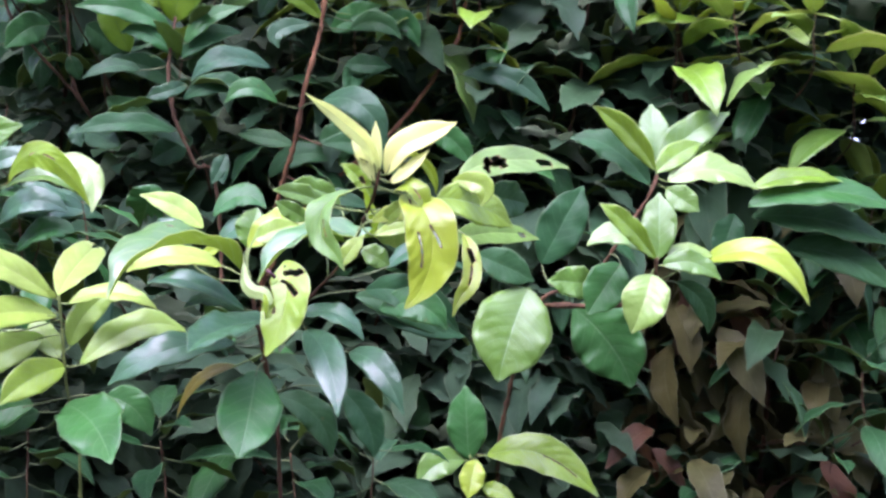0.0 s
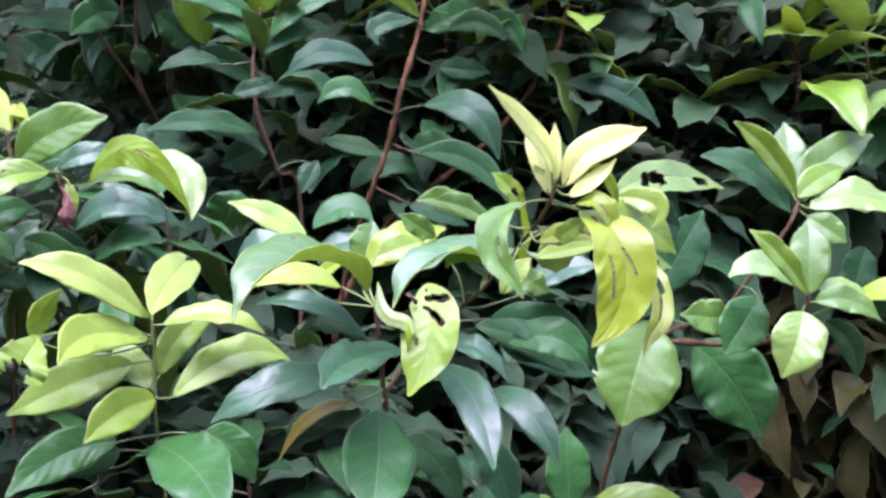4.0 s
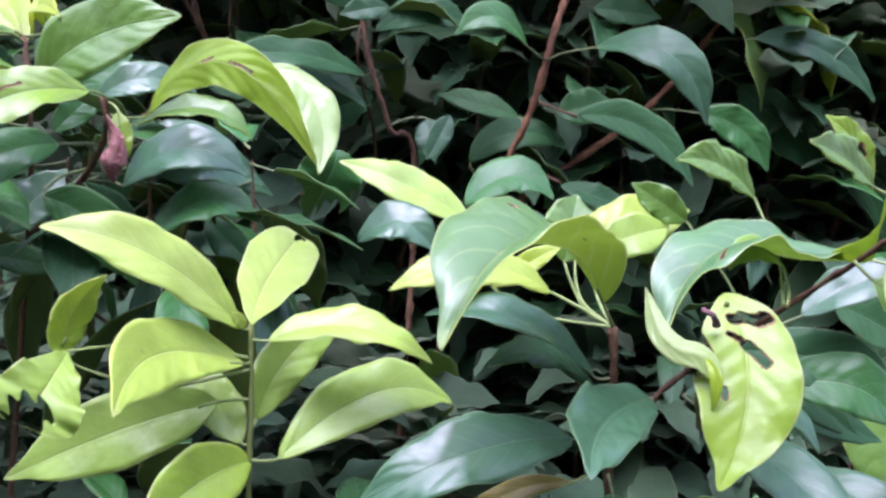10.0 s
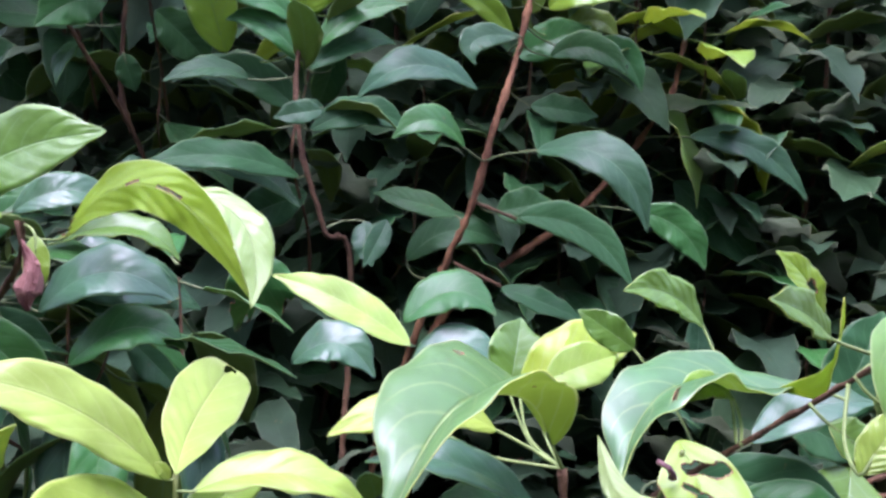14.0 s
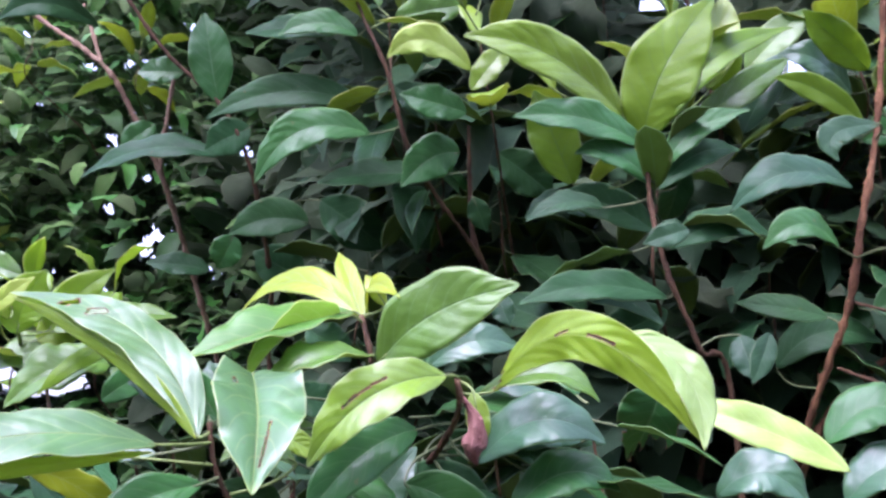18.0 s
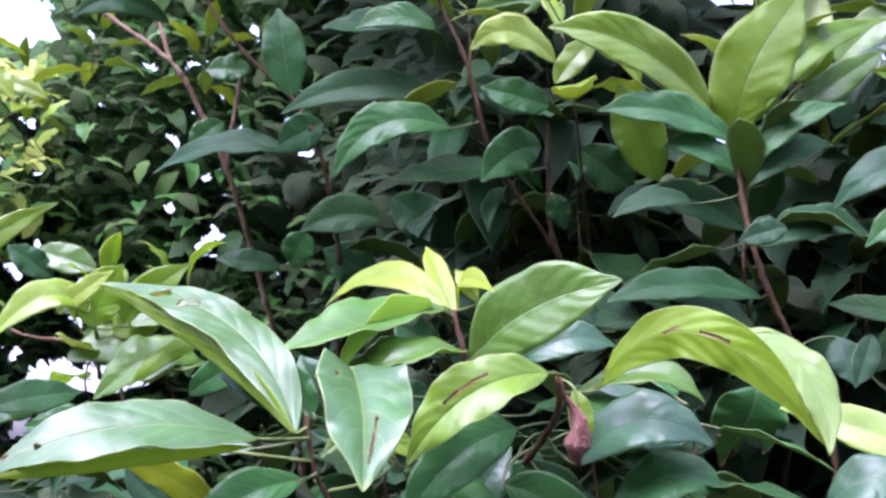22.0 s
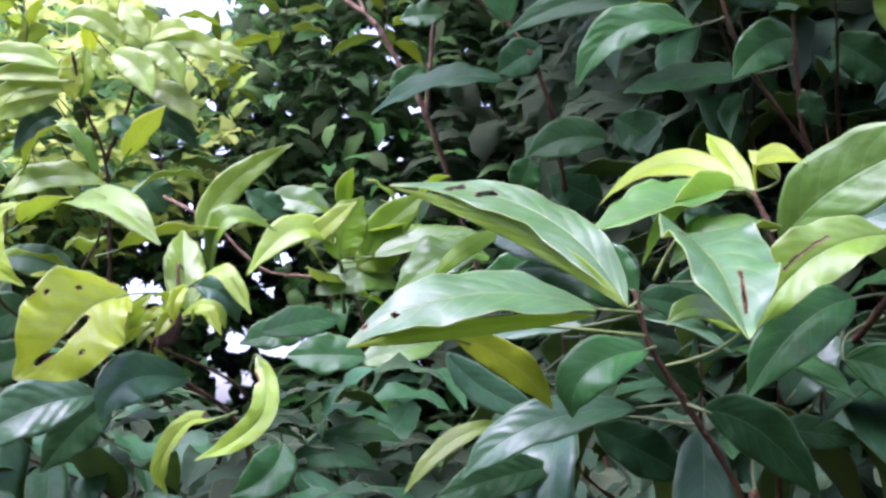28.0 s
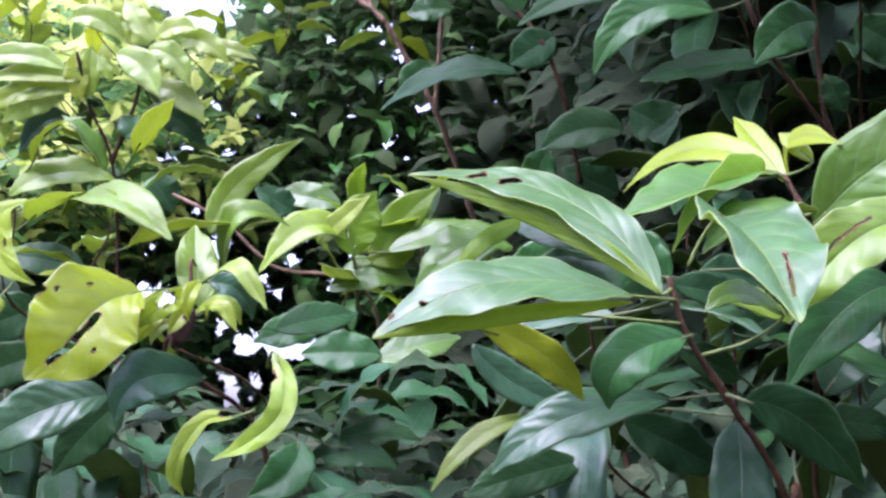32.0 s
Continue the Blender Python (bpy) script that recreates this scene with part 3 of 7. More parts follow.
leaf(damaged_shrub, FRESH, (-0.156, 1.103, 1.512), (-0.174, 1.101, 1.523), (-0.193, 1.102, 1.534), (-0.015, -0.998, -0.053), 0.022)
leaf(damaged_shrub, FRESH, (-0.117, 1.091, 1.529), (-0.145, 1.076, 1.546), (-0.176, 1.061, 1.544), (0.49, -0.822, 0.289), 0.028, fold=25)
leaf(damaged_shrub, HOLEY, (-0.163, 0.995, 1.464), (-0.158, 0.965, 1.42), (-0.175, 0.947, 1.369), (-0.22, -0.93, 0.28), 0.052, fold=10, holes=((0.15, 0.05, 0.2, -0.5, 0.0032), (0.3, -0.05, 0.41, -0.38, 0.0026), (0.16, 0.95, 0.44, 0.82, 0.0055), (0.55, 0.42, 0.6, 0.4, 0.0012), (0.24, 0.25, 0.27, 0.05, 0.0014),), nonode=True)
leaf(damaged_shrub, CURL3, (-0.219, 1.035, 1.455), ((-0.233, 1.012, 1.474), (-0.25, 0.99, 1.481), (-0.272, 0.955, 1.479), (-0.287, 0.93, 1.471), (-0.301, 0.905, 1.453)), (-0.312, 0.893, 1.427), ((0.45, 0.5, 0.65), (-0.05, -0.1, 1), (-0.75, -0.55, 0.25)), 0.078, fold=44, holes=((0.42, 0.62, 0.43, 0.66, 0.0014), (0.3, -0.35, 0.31, -0.36, 0.0006),), node=(-0.209, 1.051, 1.441))
leaf(damaged_shrub, GOLDBAND, (-0.082, 1.06, 1.493), ((-0.071, 1.03, 1.498), (-0.077, 1, 1.52)), (-0.082, 0.985, 1.542), ((0.6, -0.6, 0.5), (0.75, -0.62, 0.1), (0.7, -0.7, 0)), 0.016, fold=12, nonode=True)
leaf(damaged_shrub, SHINE2, (-0.15, 1.049, 1.389), (-0.118, 0.979, 1.364), (-0.102, 0.937, 1.311), (-0.175, -0.61, 0.773), 0.038, node=(-0.154, 1.057, 1.396))
leaf(damaged_shrub, SHINE2, (-0.102, 1.049, 1.364), (-0.068, 1.009, 1.353), (-0.04, 0.99, 1.304), (-0.214, -0.799, 0.562), 0.032)
leaf(damaged_shrub, OLIVE, (-0.226, 1.053, 1.35), (-0.27, 1.065, 1.333), (-0.301, 1.088, 1.287), (-0.569, -0.786, 0.242), 0.016, node=(-0.201, 1.076, 1.362))
leaf(damaged_shrub, FRESH2, (-0.203, 1.05, 1.346), (-0.2, 0.991, 1.305), (-0.202, 0.952, 1.268), (0.263, -0.598, 0.757), 0.066, fold=8, node=(-0.2, 1.079, 1.352))
leaf(damaged_shrub, DARK, (-0.115, 1.091, 1.319), (-0.086, 1.082, 1.286), (-0.077, 1.073, 1.245), (0.193, -0.927, 0.322), 0.040)
leaf(damaged_shrub, DARK, (-0.192, 1.111, 1.31), (-0.145, 1.102, 1.287), (-0.127, 1.093, 1.241), (0.282, -0.831, 0.48), 0.040, node=(-0.194, 1.091, 1.306))
leaf(damaged_shrub, YELLOW, (-0.063, 0.914, 1.545), ((-0.07, 0.9, 1.57), (-0.095, 0.87, 1.592)), (-0.122, 0.845, 1.61), ((0.4, -0.75, -0.4), (0.45, -0.75, -0.45), (0.3, -0.85, -0.4)), 0.016, fold=26, wave=0.06, node=(-0.062, 0.916, 1.548))
leaf(damaged_shrub, YELLOW, (-0.055, 0.916, 1.545), ((-0.04, 0.912, 1.57), (-0.015, 0.918, 1.584)), (0.014, 0.926, 1.597), ((-0.1, -0.95, 0.3), (-0.15, -0.9, 0.4), (0, -0.95, 0.3)), 0.03, fold=24, wave=0.05, node=(-0.062, 0.916, 1.548))
leaf(damaged_shrub, YELLOW, (-0.051, 0.915, 1.538), (-0.033, 0.909, 1.549), (-0.013, 0.912, 1.569), (-0.2, -0.9, 0.4), 0.015, fold=16, node=(-0.063, 0.917, 1.545))
leaf(damaged_shrub, YELLOW, (-0.061, 0.914, 1.548), (-0.063, 0.91, 1.572), (-0.064, 0.91, 1.596), (-0.125, -0.988, -0.088), 0.013, fold=35)
leaf(damaged_shrub, YELLOW, (-0.066, 0.916, 1.538), (-0.077, 0.911, 1.566), (-0.087, 0.915, 1.594), (-0.1, -0.98, -0.1), 0.015, fold=20, node=(-0.063, 0.917, 1.545))
leaf(damaged_shrub, YELLOW, (-0.069, 0.912, 1.555), (-0.077, 0.91, 1.559), (-0.085, 0.909, 1.564), (0.056, -0.966, -0.251), 0.005, node=(-0.061, 0.914, 1.552))
leaf(damaged_shrub, CURL, (-0.086, 0.908, 1.53), ((-0.11, 0.885, 1.512), (-0.11, 0.875, 1.485), (-0.097, 0.87, 1.467)), (-0.089, 0.868, 1.453), ((-0.3, -0.2, 0.9), (-0.45, -0.87, 0.2), (0.1, -0.98, 0.1)), 0.029, fold=34, holes=((0.5, -0.35, 0.66, -0.3, 0.0007),), node=(-0.065, 0.923, 1.534))
leaf(damaged_shrub, GOLD, (-0.039, 0.925, 1.527), ((-0.022, 0.9, 1.515), (-0.012, 0.885, 1.496), (-0.01, 0.88, 1.466), (-0.02, 0.879, 1.437)), (-0.035, 0.878, 1.418), ((0, -0.3, 0.95), (0.05, -0.96, 0.25), (-0.2, -0.97, 0.1)), 0.05, fold=12, holes=((0.46, 0.5, 0.7, 0.3, 0.0006), (0.42, 0.0, 0.56, -0.32, 0.0006), (0.12, 0.1, 0.2, 0.3, 0.0005),), node=(-0.066, 0.924, 1.532))
leaf(damaged_shrub, GOLD, (-0.047, 0.918, 1.529), (-0.026, 0.901, 1.53), (-0.014, 0.905, 1.501), (0.233, -0.739, 0.632), 0.024, fold=20, holes=((0.5, 0.2, 0.7, 0.2, 0.0007),), node=(-0.065, 0.922, 1.536))
leaf(damaged_shrub, GOLD, (-0.07, 0.946, 1.501), (-0.044, 0.94, 1.51), (-0.014, 0.945, 1.504), (-0.046, -0.853, 0.519), 0.020, holes=((0.55, 0, 0.8, 0, 0.0007),), node=(-0.077, 0.954, 1.512))
leaf(damaged_shrub, FRESH, (-0.113, 0.938, 1.517), (-0.135, 0.919, 1.526), (-0.16, 0.899, 1.529), (0.657, -0.69, 0.304), 0.023, fold=25, node=(-0.077, 0.954, 1.512))
leaf(damaged_shrub, LIME2, (-0.071, 0.967, 1.489), (-0.04, 0.974, 1.498), (-0.011, 0.986, 1.503), (0.146, -0.84, 0.523), 0.018, node=(-0.083, 0.972, 1.502))
leaf(damaged_shrub, LEAFGREEN, (-0.101, 0.934, 1.457), (-0.09, 0.933, 1.473), (-0.077, 0.936, 1.488), (-0.276, -0.923, 0.269), 0.020)
leaf(damaged_shrub, GOLD, (0.02, 0.945, 1.49), ((0.026, 0.93, 1.474), (0.027, 0.915, 1.445), (0.015, 0.905, 1.426)), (0.009, 0.897, 1.41), ((0.2, -0.9, 0.3), (0.1, -0.97, 0.2), (0.1, -0.98, 0)), 0.021, fold=26, holes=((0.25, 0.1, 0.36, -0.1, 0.0024), (0.42, 0.05, 0.62, 0.1, 0.0008),))
leaf(damaged_shrub, SHINE, (0.018, 1.073, 1.56), (0.078, 1.113, 1.583), (0.157, 1.183, 1.581), (0.533, -0.752, 0.388), 0.037, fold=8, holes=((0.26, 0.3, 0.3, -0.1, 0.005), (0.36, 0.1, 0.42, 0.1, 0.007), (0.75, 0.1, 0.82, 0.1, 0.005),))
leaf(damaged_shrub, FRESH3, (-0.007, 1.014, 1.53), (0.037, 1.034, 1.525), (0.079, 1.075, 1.502), (0.613, -0.751, 0.245), 0.050)
leaf(damaged_shrub, LEAFGREEN, (0.01, 1.033, 1.551), (0.041, 1.014, 1.543), (0.039, 1.014, 1.521), (-0.356, -0.904, 0.239), 0.028, fold=25)
leaf(damaged_shrub, SHINE, (0.007, 1.065, 1.486), (0.068, 1.195, 1.502), (0.13, 1.295, 1.497), (0.75, -0.427, 0.505), 0.035, holes=((0.75, 0.1, 0.8, 0.1, 0.004),))
leaf(damaged_shrub, DARK, (0.049, 1.114, 1.542), (0.078, 1.131, 1.538), (0.103, 1.154, 1.534), (0.601, -0.797, 0.059), 0.046)
leaf(damaged_shrub, GOLD, (-0.038, 0.933, 1.571), (-0.014, 0.938, 1.554), (-0.007, 0.944, 1.528), (0.083, -0.978, -0.19), 0.011, fold=30, node=(-0.061, 0.914, 1.552))
leaf(damaged_shrub, LEAFGREEN, (-0.058, 0.945, 1.5), (-0.048, 0.928, 1.51), (-0.034, 0.914, 1.52), (-0.672, -0.69, -0.267), 0.017, node=(-0.073, 0.945, 1.517))
leaf(damaged_shrub, SHINE, (-0.054, 0.974, 1.511), (-0.051, 0.983, 1.493), (-0.049, 0.995, 1.477), (0.124, -0.853, -0.508), 0.035, node=(-0.08, 0.963, 1.507))
leaf(damaged_shrub, FRESH, (-0.084, 0.995, 1.477), (-0.069, 0.994, 1.468), (-0.055, 0.996, 1.459), (0.197, -0.932, 0.303), 0.025, node=(-0.093, 0.999, 1.487))

# shrub with the lime-green shoot
pale_shrub = shrub((-0.435, 1.198, 0), 'young evergreen shrub with a pale lime-green new shoot', 'shrub')
stem(pale_shrub, GREENWOOD, 0.0017, 0.0034, (-0.417, 1.042, 1.427), (-0.414, 1.045, 1.393), (-0.412, 1.048, 1.346), (-0.409, 1.063, 1.288), (-0.405, 1.078, 1.215), (-0.42, 1.138, 0.607), (-0.435, 1.198, 0))
leaf(pale_shrub, LIME, (-0.422, 1.041, 1.424), (-0.468, 1.006, 1.461), (-0.521, 0.99, 1.47), (0.563, -0.689, 0.456), 0.037, node=(-0.417, 1.042, 1.424))
leaf(pale_shrub, CUTLIME, (-0.416, 1.039, 1.427), (-0.415, 1.073, 1.453), (-0.403, 1.115, 1.484), (0.3, -0.75, 0.55), 0.043, fold=10, holes=((0.99, 0.05, 1.02, 0.05, 0.004),), blunt=0.8)
leaf(pale_shrub, LIME, (-0.419, 1.043, 1.404), (-0.452, 0.985, 1.41), (-0.443, 0.89, 1.39), (0.72, -0.35, 0.6), 0.043, fold=18, node=(-0.415, 1.043, 1.405))
leaf(pale_shrub, LIME, (-0.407, 1.044, 1.418), (-0.359, 1.046, 1.43), (-0.312, 1.049, 1.412), (0.086, -0.655, 0.751), 0.030, fold=20, node=(-0.416, 1.042, 1.418))
leaf(pale_shrub, LEAFGREEN, (-0.413, 1.066, 1.37), (-0.397, 1.077, 1.41), (-0.365, 1.1, 1.438), (0.385, -0.906, 0.179), 0.032, node=(-0.413, 1.046, 1.367))
leaf(pale_shrub, LEAFGREEN, (-0.396, 1.05, 1.351), (-0.343, 1.079, 1.391), (-0.296, 1.109, 1.384), (0.233, -0.746, 0.623), 0.041, node=(-0.412, 1.048, 1.35))
leaf(pale_shrub, LEAFGREEN, (-0.431, 1.042, 1.382), (-0.487, 1.041, 1.361), (-0.546, 1.04, 1.33), (-0.097, -0.961, 0.258), 0.046, node=(-0.414, 1.045, 1.384))
leaf(pale_shrub, LIME2, (-0.411, 1.048, 1.349), (-0.434, 1.014, 1.34), (-0.453, 0.982, 1.316), (0.631, -0.632, 0.45), 0.040, fold=20)
leaf(pale_shrub, LEAFGREEN, (-0.417, 1.046, 1.359), (-0.437, 1.054, 1.382), (-0.458, 1.067, 1.401), (0.173, -0.807, 0.564), 0.029, node=(-0.412, 1.047, 1.359))
leaf(pale_shrub, CUTLIME, (-0.506, 1.008, 1.406), (-0.505, 0.979, 1.389), (-0.51, 0.969, 1.371), (0.606, -0.568, 0.557), 0.048, fold=16, holes=((0.84, 0.05, 1.15, 0.05, 0.011),), blunt=0.9)
leaf(pale_shrub, LIME2, (-0.515, 1.027, 1.4), (-0.513, 1.026, 1.425), (-0.496, 1.027, 1.448), (0.644, -0.721, -0.256), 0.024)
leaf(pale_shrub, LIME, (-0.55, 1.021, 1.401), (-0.582, 0.986, 1.39), (-0.606, 0.954, 1.359), (0.552, -0.72, 0.421), 0.031)
leaf(pale_shrub, LIME, (-0.42, 1.041, 1.424), (-0.423, 1.037, 1.429), (-0.427, 1.035, 1.433), (0.546, -0.811, -0.207), 0.007, nonode=True)
leaf(pale_shrub, FRESH2, (-0.445, 1.048, 1.308), (-0.488, 1.03, 1.298), (-0.522, 0.992, 1.266), (0.333, -0.817, 0.47), 0.045, node=(-0.41, 1.056, 1.315))
leaf(pale_shrub, FRESH2, (-0.366, 1.046, 1.317), (-0.337, 1.045, 1.306), (-0.316, 1.046, 1.274), (0.27, -0.915, 0.299), 0.040, node=(-0.41, 1.056, 1.315))
leaf(pale_shrub, FRESH2, (-0.408, 1.044, 1.309), (-0.357, 0.985, 1.296), (-0.318, 0.925, 1.268), (-0.343, -0.526, 0.778), 0.065, fold=18, node=(-0.41, 1.057, 1.309))
leaf(pale_shrub, DARK, (-0.45, 1.075, 1.296), (-0.473, 1.058, 1.289), (-0.499, 1.045, 1.279), (0.329, -0.816, 0.475), 0.033, node=(-0.409, 1.061, 1.294))

# shrub with the withered hanging leaf
withered_shrub = shrub((-0.62, 1.349, 0), 'evergreen shrub with a withered pink-brown leaf hanging under glossy leaves', 'shrub')
stem(withered_shrub, BARK, 0.002, 0.005, (-0.621, 1.179, 1.615), (-0.61, 1.166, 1.584), (-0.607, 1.177, 1.533), (-0.616, 1.212, 1.452), (-0.62, 1.229, 1.371), (-0.62, 1.289, 0.686), (-0.62, 1.349, 0))
stem(withered_shrub, BARK, 0.002, 0.004, (-0.537, 1.117, 1.563), (-0.541, 1.132, 1.538), (-0.57, 1.166, 1.505), (-0.614, 1.209, 1.473))
leaf(withered_shrub, GOLDYOUNG, (-0.62, 1.18, 1.61), (-0.638, 1.201, 1.645), (-0.655, 1.224, 1.674), (0.026, -0.814, 0.58), 0.020, fold=25)
leaf(withered_shrub, GOLDYOUNG, (-0.624, 1.178, 1.615), (-0.682, 1.205, 1.648), (-0.742, 1.238, 1.63), (0.1, -0.85, 0.5), 0.028, fold=14, wave=0.04)
leaf(withered_shrub, GOLDYOUNG, (-0.603, 1.179, 1.622), (-0.613, 1.184, 1.636), (-0.623, 1.192, 1.648), (-0.09, -0.918, 0.385), 0.013, node=(-0.621, 1.179, 1.615))
leaf(withered_shrub, GOLDYOUNG, (-0.618, 1.185, 1.615), (-0.613, 1.178, 1.638), (-0.584, 1.146, 1.622), (0.1, -0.9, 0.4), 0.02, fold=16, wave=0.04)
leaf(withered_shrub, FRESH, (-0.605, 1.167, 1.578), ((-0.577, 1.150, 1.600), (-0.541, 1.140, 1.617)), (-0.498, 1.133, 1.627), ((-0.2, -0.95, 0.12), (-0.1, -0.96, 0.18), (-0.1, -0.95, 0.22)), 0.056, fold=14, wave=0.06, node=(-0.61, 1.167, 1.579))
leaf(withered_shrub, CURL2, (-0.628, 1.177, 1.618), (-0.664, 1.115, 1.597), (-0.707, 1.074, 1.574), (0.186, -0.498, 0.847), 0.052, fold=30, node=(-0.621, 1.179, 1.615))
leaf(withered_shrub, CURL2, (-0.631, 1.157, 1.614), (-0.659, 1.127, 1.595), (-0.686, 1.12, 1.559), (-0.592, -0.259, 0.763), 0.050, fold=35, node=(-0.619, 1.176, 1.609))
leaf(withered_shrub, FRESH3, (-0.541, 1.096, 1.563), (-0.582, 1.064, 1.547), (-0.617, 1.058, 1.506), (0.116, -0.889, 0.444), 0.040, fold=22, holes=((0.35, 0.3, 0.65, 0.25, 0.0004),), node=(-0.537, 1.117, 1.563))
leaf(withered_shrub, FRESH3, (-0.526, 1.11, 1.554), (-0.522, 1.107, 1.536), (-0.52, 1.108, 1.518), (0.186, -0.978, 0.093), 0.016, node=(-0.537, 1.119, 1.561))
leaf(withered_shrub, FRESH, (-0.531, 1.161, 1.555), (-0.482, 1.154, 1.569), (-0.448, 1.162, 1.55), (0.058, -0.694, 0.717), 0.028, fold=20, node=(-0.541, 1.131, 1.54))
leaf(withered_shrub, SHINE2, (-0.54, 1.206, 1.532), (-0.492, 1.21, 1.54), (-0.448, 1.27, 1.524), (0.56, -0.752, 0.347), 0.044)
leaf(withered_shrub, SHINE2, (-0.532, 1.184, 1.545), (-0.502, 1.185, 1.555), (-0.472, 1.212, 1.542), (0.344, -0.675, 0.653), 0.027, node=(-0.554, 1.148, 1.523))
leaf(withered_shrub, DARK, (-0.523, 1.191, 1.515), (-0.497, 1.194, 1.515), (-0.477, 1.201, 1.492), (0.366, -0.861, 0.354), 0.025, node=(-0.562, 1.157, 1.514))
leaf(withered_shrub, FRESH2, (-0.562, 1.111, 1.53), (-0.592, 1.08, 1.512), (-0.621, 1.064, 1.472), (0.337, -0.869, 0.363), 0.037, fold=18, node=(-0.544, 1.135, 1.535))
leaf(withered_shrub, SHINE2, (-0.577, 1.212, 1.58), (-0.542, 1.212, 1.599), (-0.509, 1.238, 1.596), (0.236, -0.878, 0.416), 0.032)
leaf(withered_shrub, FRESH2, (-0.606, 1.218, 1.581), (-0.582, 1.224, 1.602), (-0.561, 1.236, 1.622), (0.272, -0.956, 0.111), 0.026, node=(-0.615, 1.172, 1.598))
leaf(withered_shrub, DARK, (-0.584, 1.156, 1.498), (-0.548, 1.161, 1.494), (-0.521, 1.169, 1.471), (0.309, -0.913, 0.267), 0.033, node=(-0.574, 1.17, 1.502))
leaf(withered_shrub, DARK, (-0.669, 1.195, 1.609), (-0.651, 1.197, 1.597), (-0.636, 1.204, 1.584), (0.415, -0.879, 0.236), 0.032, node=(-0.621, 1.179, 1.615))
leaf(withered_shrub, DARK, (-0.679, 1.183, 1.557), (-0.656, 1.195, 1.553), (-0.636, 1.211, 1.547), (0.573, -0.787, 0.228), 0.031)
leaf(withered_shrub, FRESH, (-0.643, 1.152, 1.533), (-0.659, 1.144, 1.53), (-0.676, 1.139, 1.525), (0.219, -0.867, 0.447), 0.015, node=(-0.608, 1.175, 1.542))
leaf(withered_shrub, DARK, (-0.493, 1.239, 1.498), (-0.467, 1.233, 1.477), (-0.442, 1.234, 1.454), (0.17, -0.936, 0.309), 0.030)
leaf(withered_shrub, DARK, (-0.565, 1.213, 1.481), (-0.526, 1.206, 1.469), (-0.488, 1.208, 1.453), (0.069, -0.929, 0.362), 0.038, node=(-0.594, 1.189, 1.488))
leaf(withered_shrub, GOLDBAND, (-0.517, 1.131, 1.555), (-0.454, 1.081, 1.585), (-0.389, 1.064, 1.522), (-0.453, -0.89, 0.056), 0.032, fold=-10, holes=((0.36, 0.0, 0.42, -0.15, 0.0005), (0.52, -0.05, 0.64, -0.1, 0.0005), (0.03, -0.2, 0.12, -1.0, 0.005), (0.2, 0.95, 0.24, 1.1, 0.004),), node=(-0.538, 1.123, 1.554))
leaf(withered_shrub, SHINE, (-0.432, 1.081, 1.585), (-0.396, 1.074, 1.562), (-0.388, 1.057, 1.517), (0.26, -0.845, 0.467), 0.027, fold=8, nonode=True)
leaf(withered_shrub, CURL3, (-0.65, 1.047, 1.561), ((-0.637, 1.02, 1.552), (-0.62, 0.985, 1.53)), (-0.605, 0.945, 1.494), ((0.25, -0.4, 0.88), (0.33, -0.62, 0.71), (0.35, -0.7, 0.6)), 0.064, fold=42, holes=((0.62, -0.25, 0.86, -0.1, 0.0005), (0.35, 0.5, 0.37, 0.5, 0.0012),), node=(-0.667, 1.06, 1.54))
leaf(withered_shrub, SHINE2, (-0.688, 1.108, 1.542), (-0.699, 1.109, 1.559), (-0.71, 1.114, 1.576), (0.074, -0.972, 0.223), 0.025)
leaf(withered_shrub, FRESH2, (-0.696, 1.128, 1.533), (-0.728, 1.112, 1.556), (-0.771, 1.117, 1.562), (0.279, -0.888, 0.365), 0.037)
leaf(withered_shrub, SHINE2, (-0.527, 1.19, 1.526), (-0.491, 1.201, 1.537), (-0.45, 1.239, 1.528), (0.492, -0.792, 0.362), 0.041, node=(-0.56, 1.154, 1.517))
leaf(withered_shrub, FRESH2, (-0.571, 1.116, 1.496), (-0.536, 1.121, 1.48), (-0.514, 1.148, 1.442), (0.463, -0.886, -0.033), 0.036, node=(-0.557, 1.151, 1.52))
leaf(withered_shrub, FRESH2, (-0.602, 1.201, 1.551), (-0.587, 1.21, 1.574), (-0.573, 1.224, 1.596), (0.348, -0.909, 0.228), 0.025, node=(-0.608, 1.174, 1.547))
leaf(withered_shrub, FRESH, (-0.603, 1.14, 1.581), (-0.635, 1.109, 1.573), (-0.665, 1.102, 1.554), (-0.094, -0.471, 0.877), 0.050, fold=30, node=(-0.61, 1.166, 1.584))
leaf(withered_shrub, FRESH3, (-0.657, 1.078, 1.529), (-0.636, 1.087, 1.522), (-0.618, 1.096, 1.509), (0.528, -0.786, 0.32), 0.017)
leaf(withered_shrub, DARK, (-0.623, 1.177, 1.531), (-0.645, 1.169, 1.516), (-0.668, 1.167, 1.501), (0.09, -0.977, 0.194), 0.027, node=(-0.607, 1.177, 1.533))
leaf(withered_shrub, DARK, (-0.562, 1.198, 1.53), (-0.542, 1.217, 1.514), (-0.526, 1.24, 1.5), (0.643, -0.734, -0.22), 0.032, node=(-0.574, 1.17, 1.502))
leaf(withered_shrub, FRESH2, (-0.809, 1.149, 1.552), (-0.785, 1.151, 1.568), (-0.761, 1.159, 1.583), (0.137, -0.983, 0.123), 0.026)
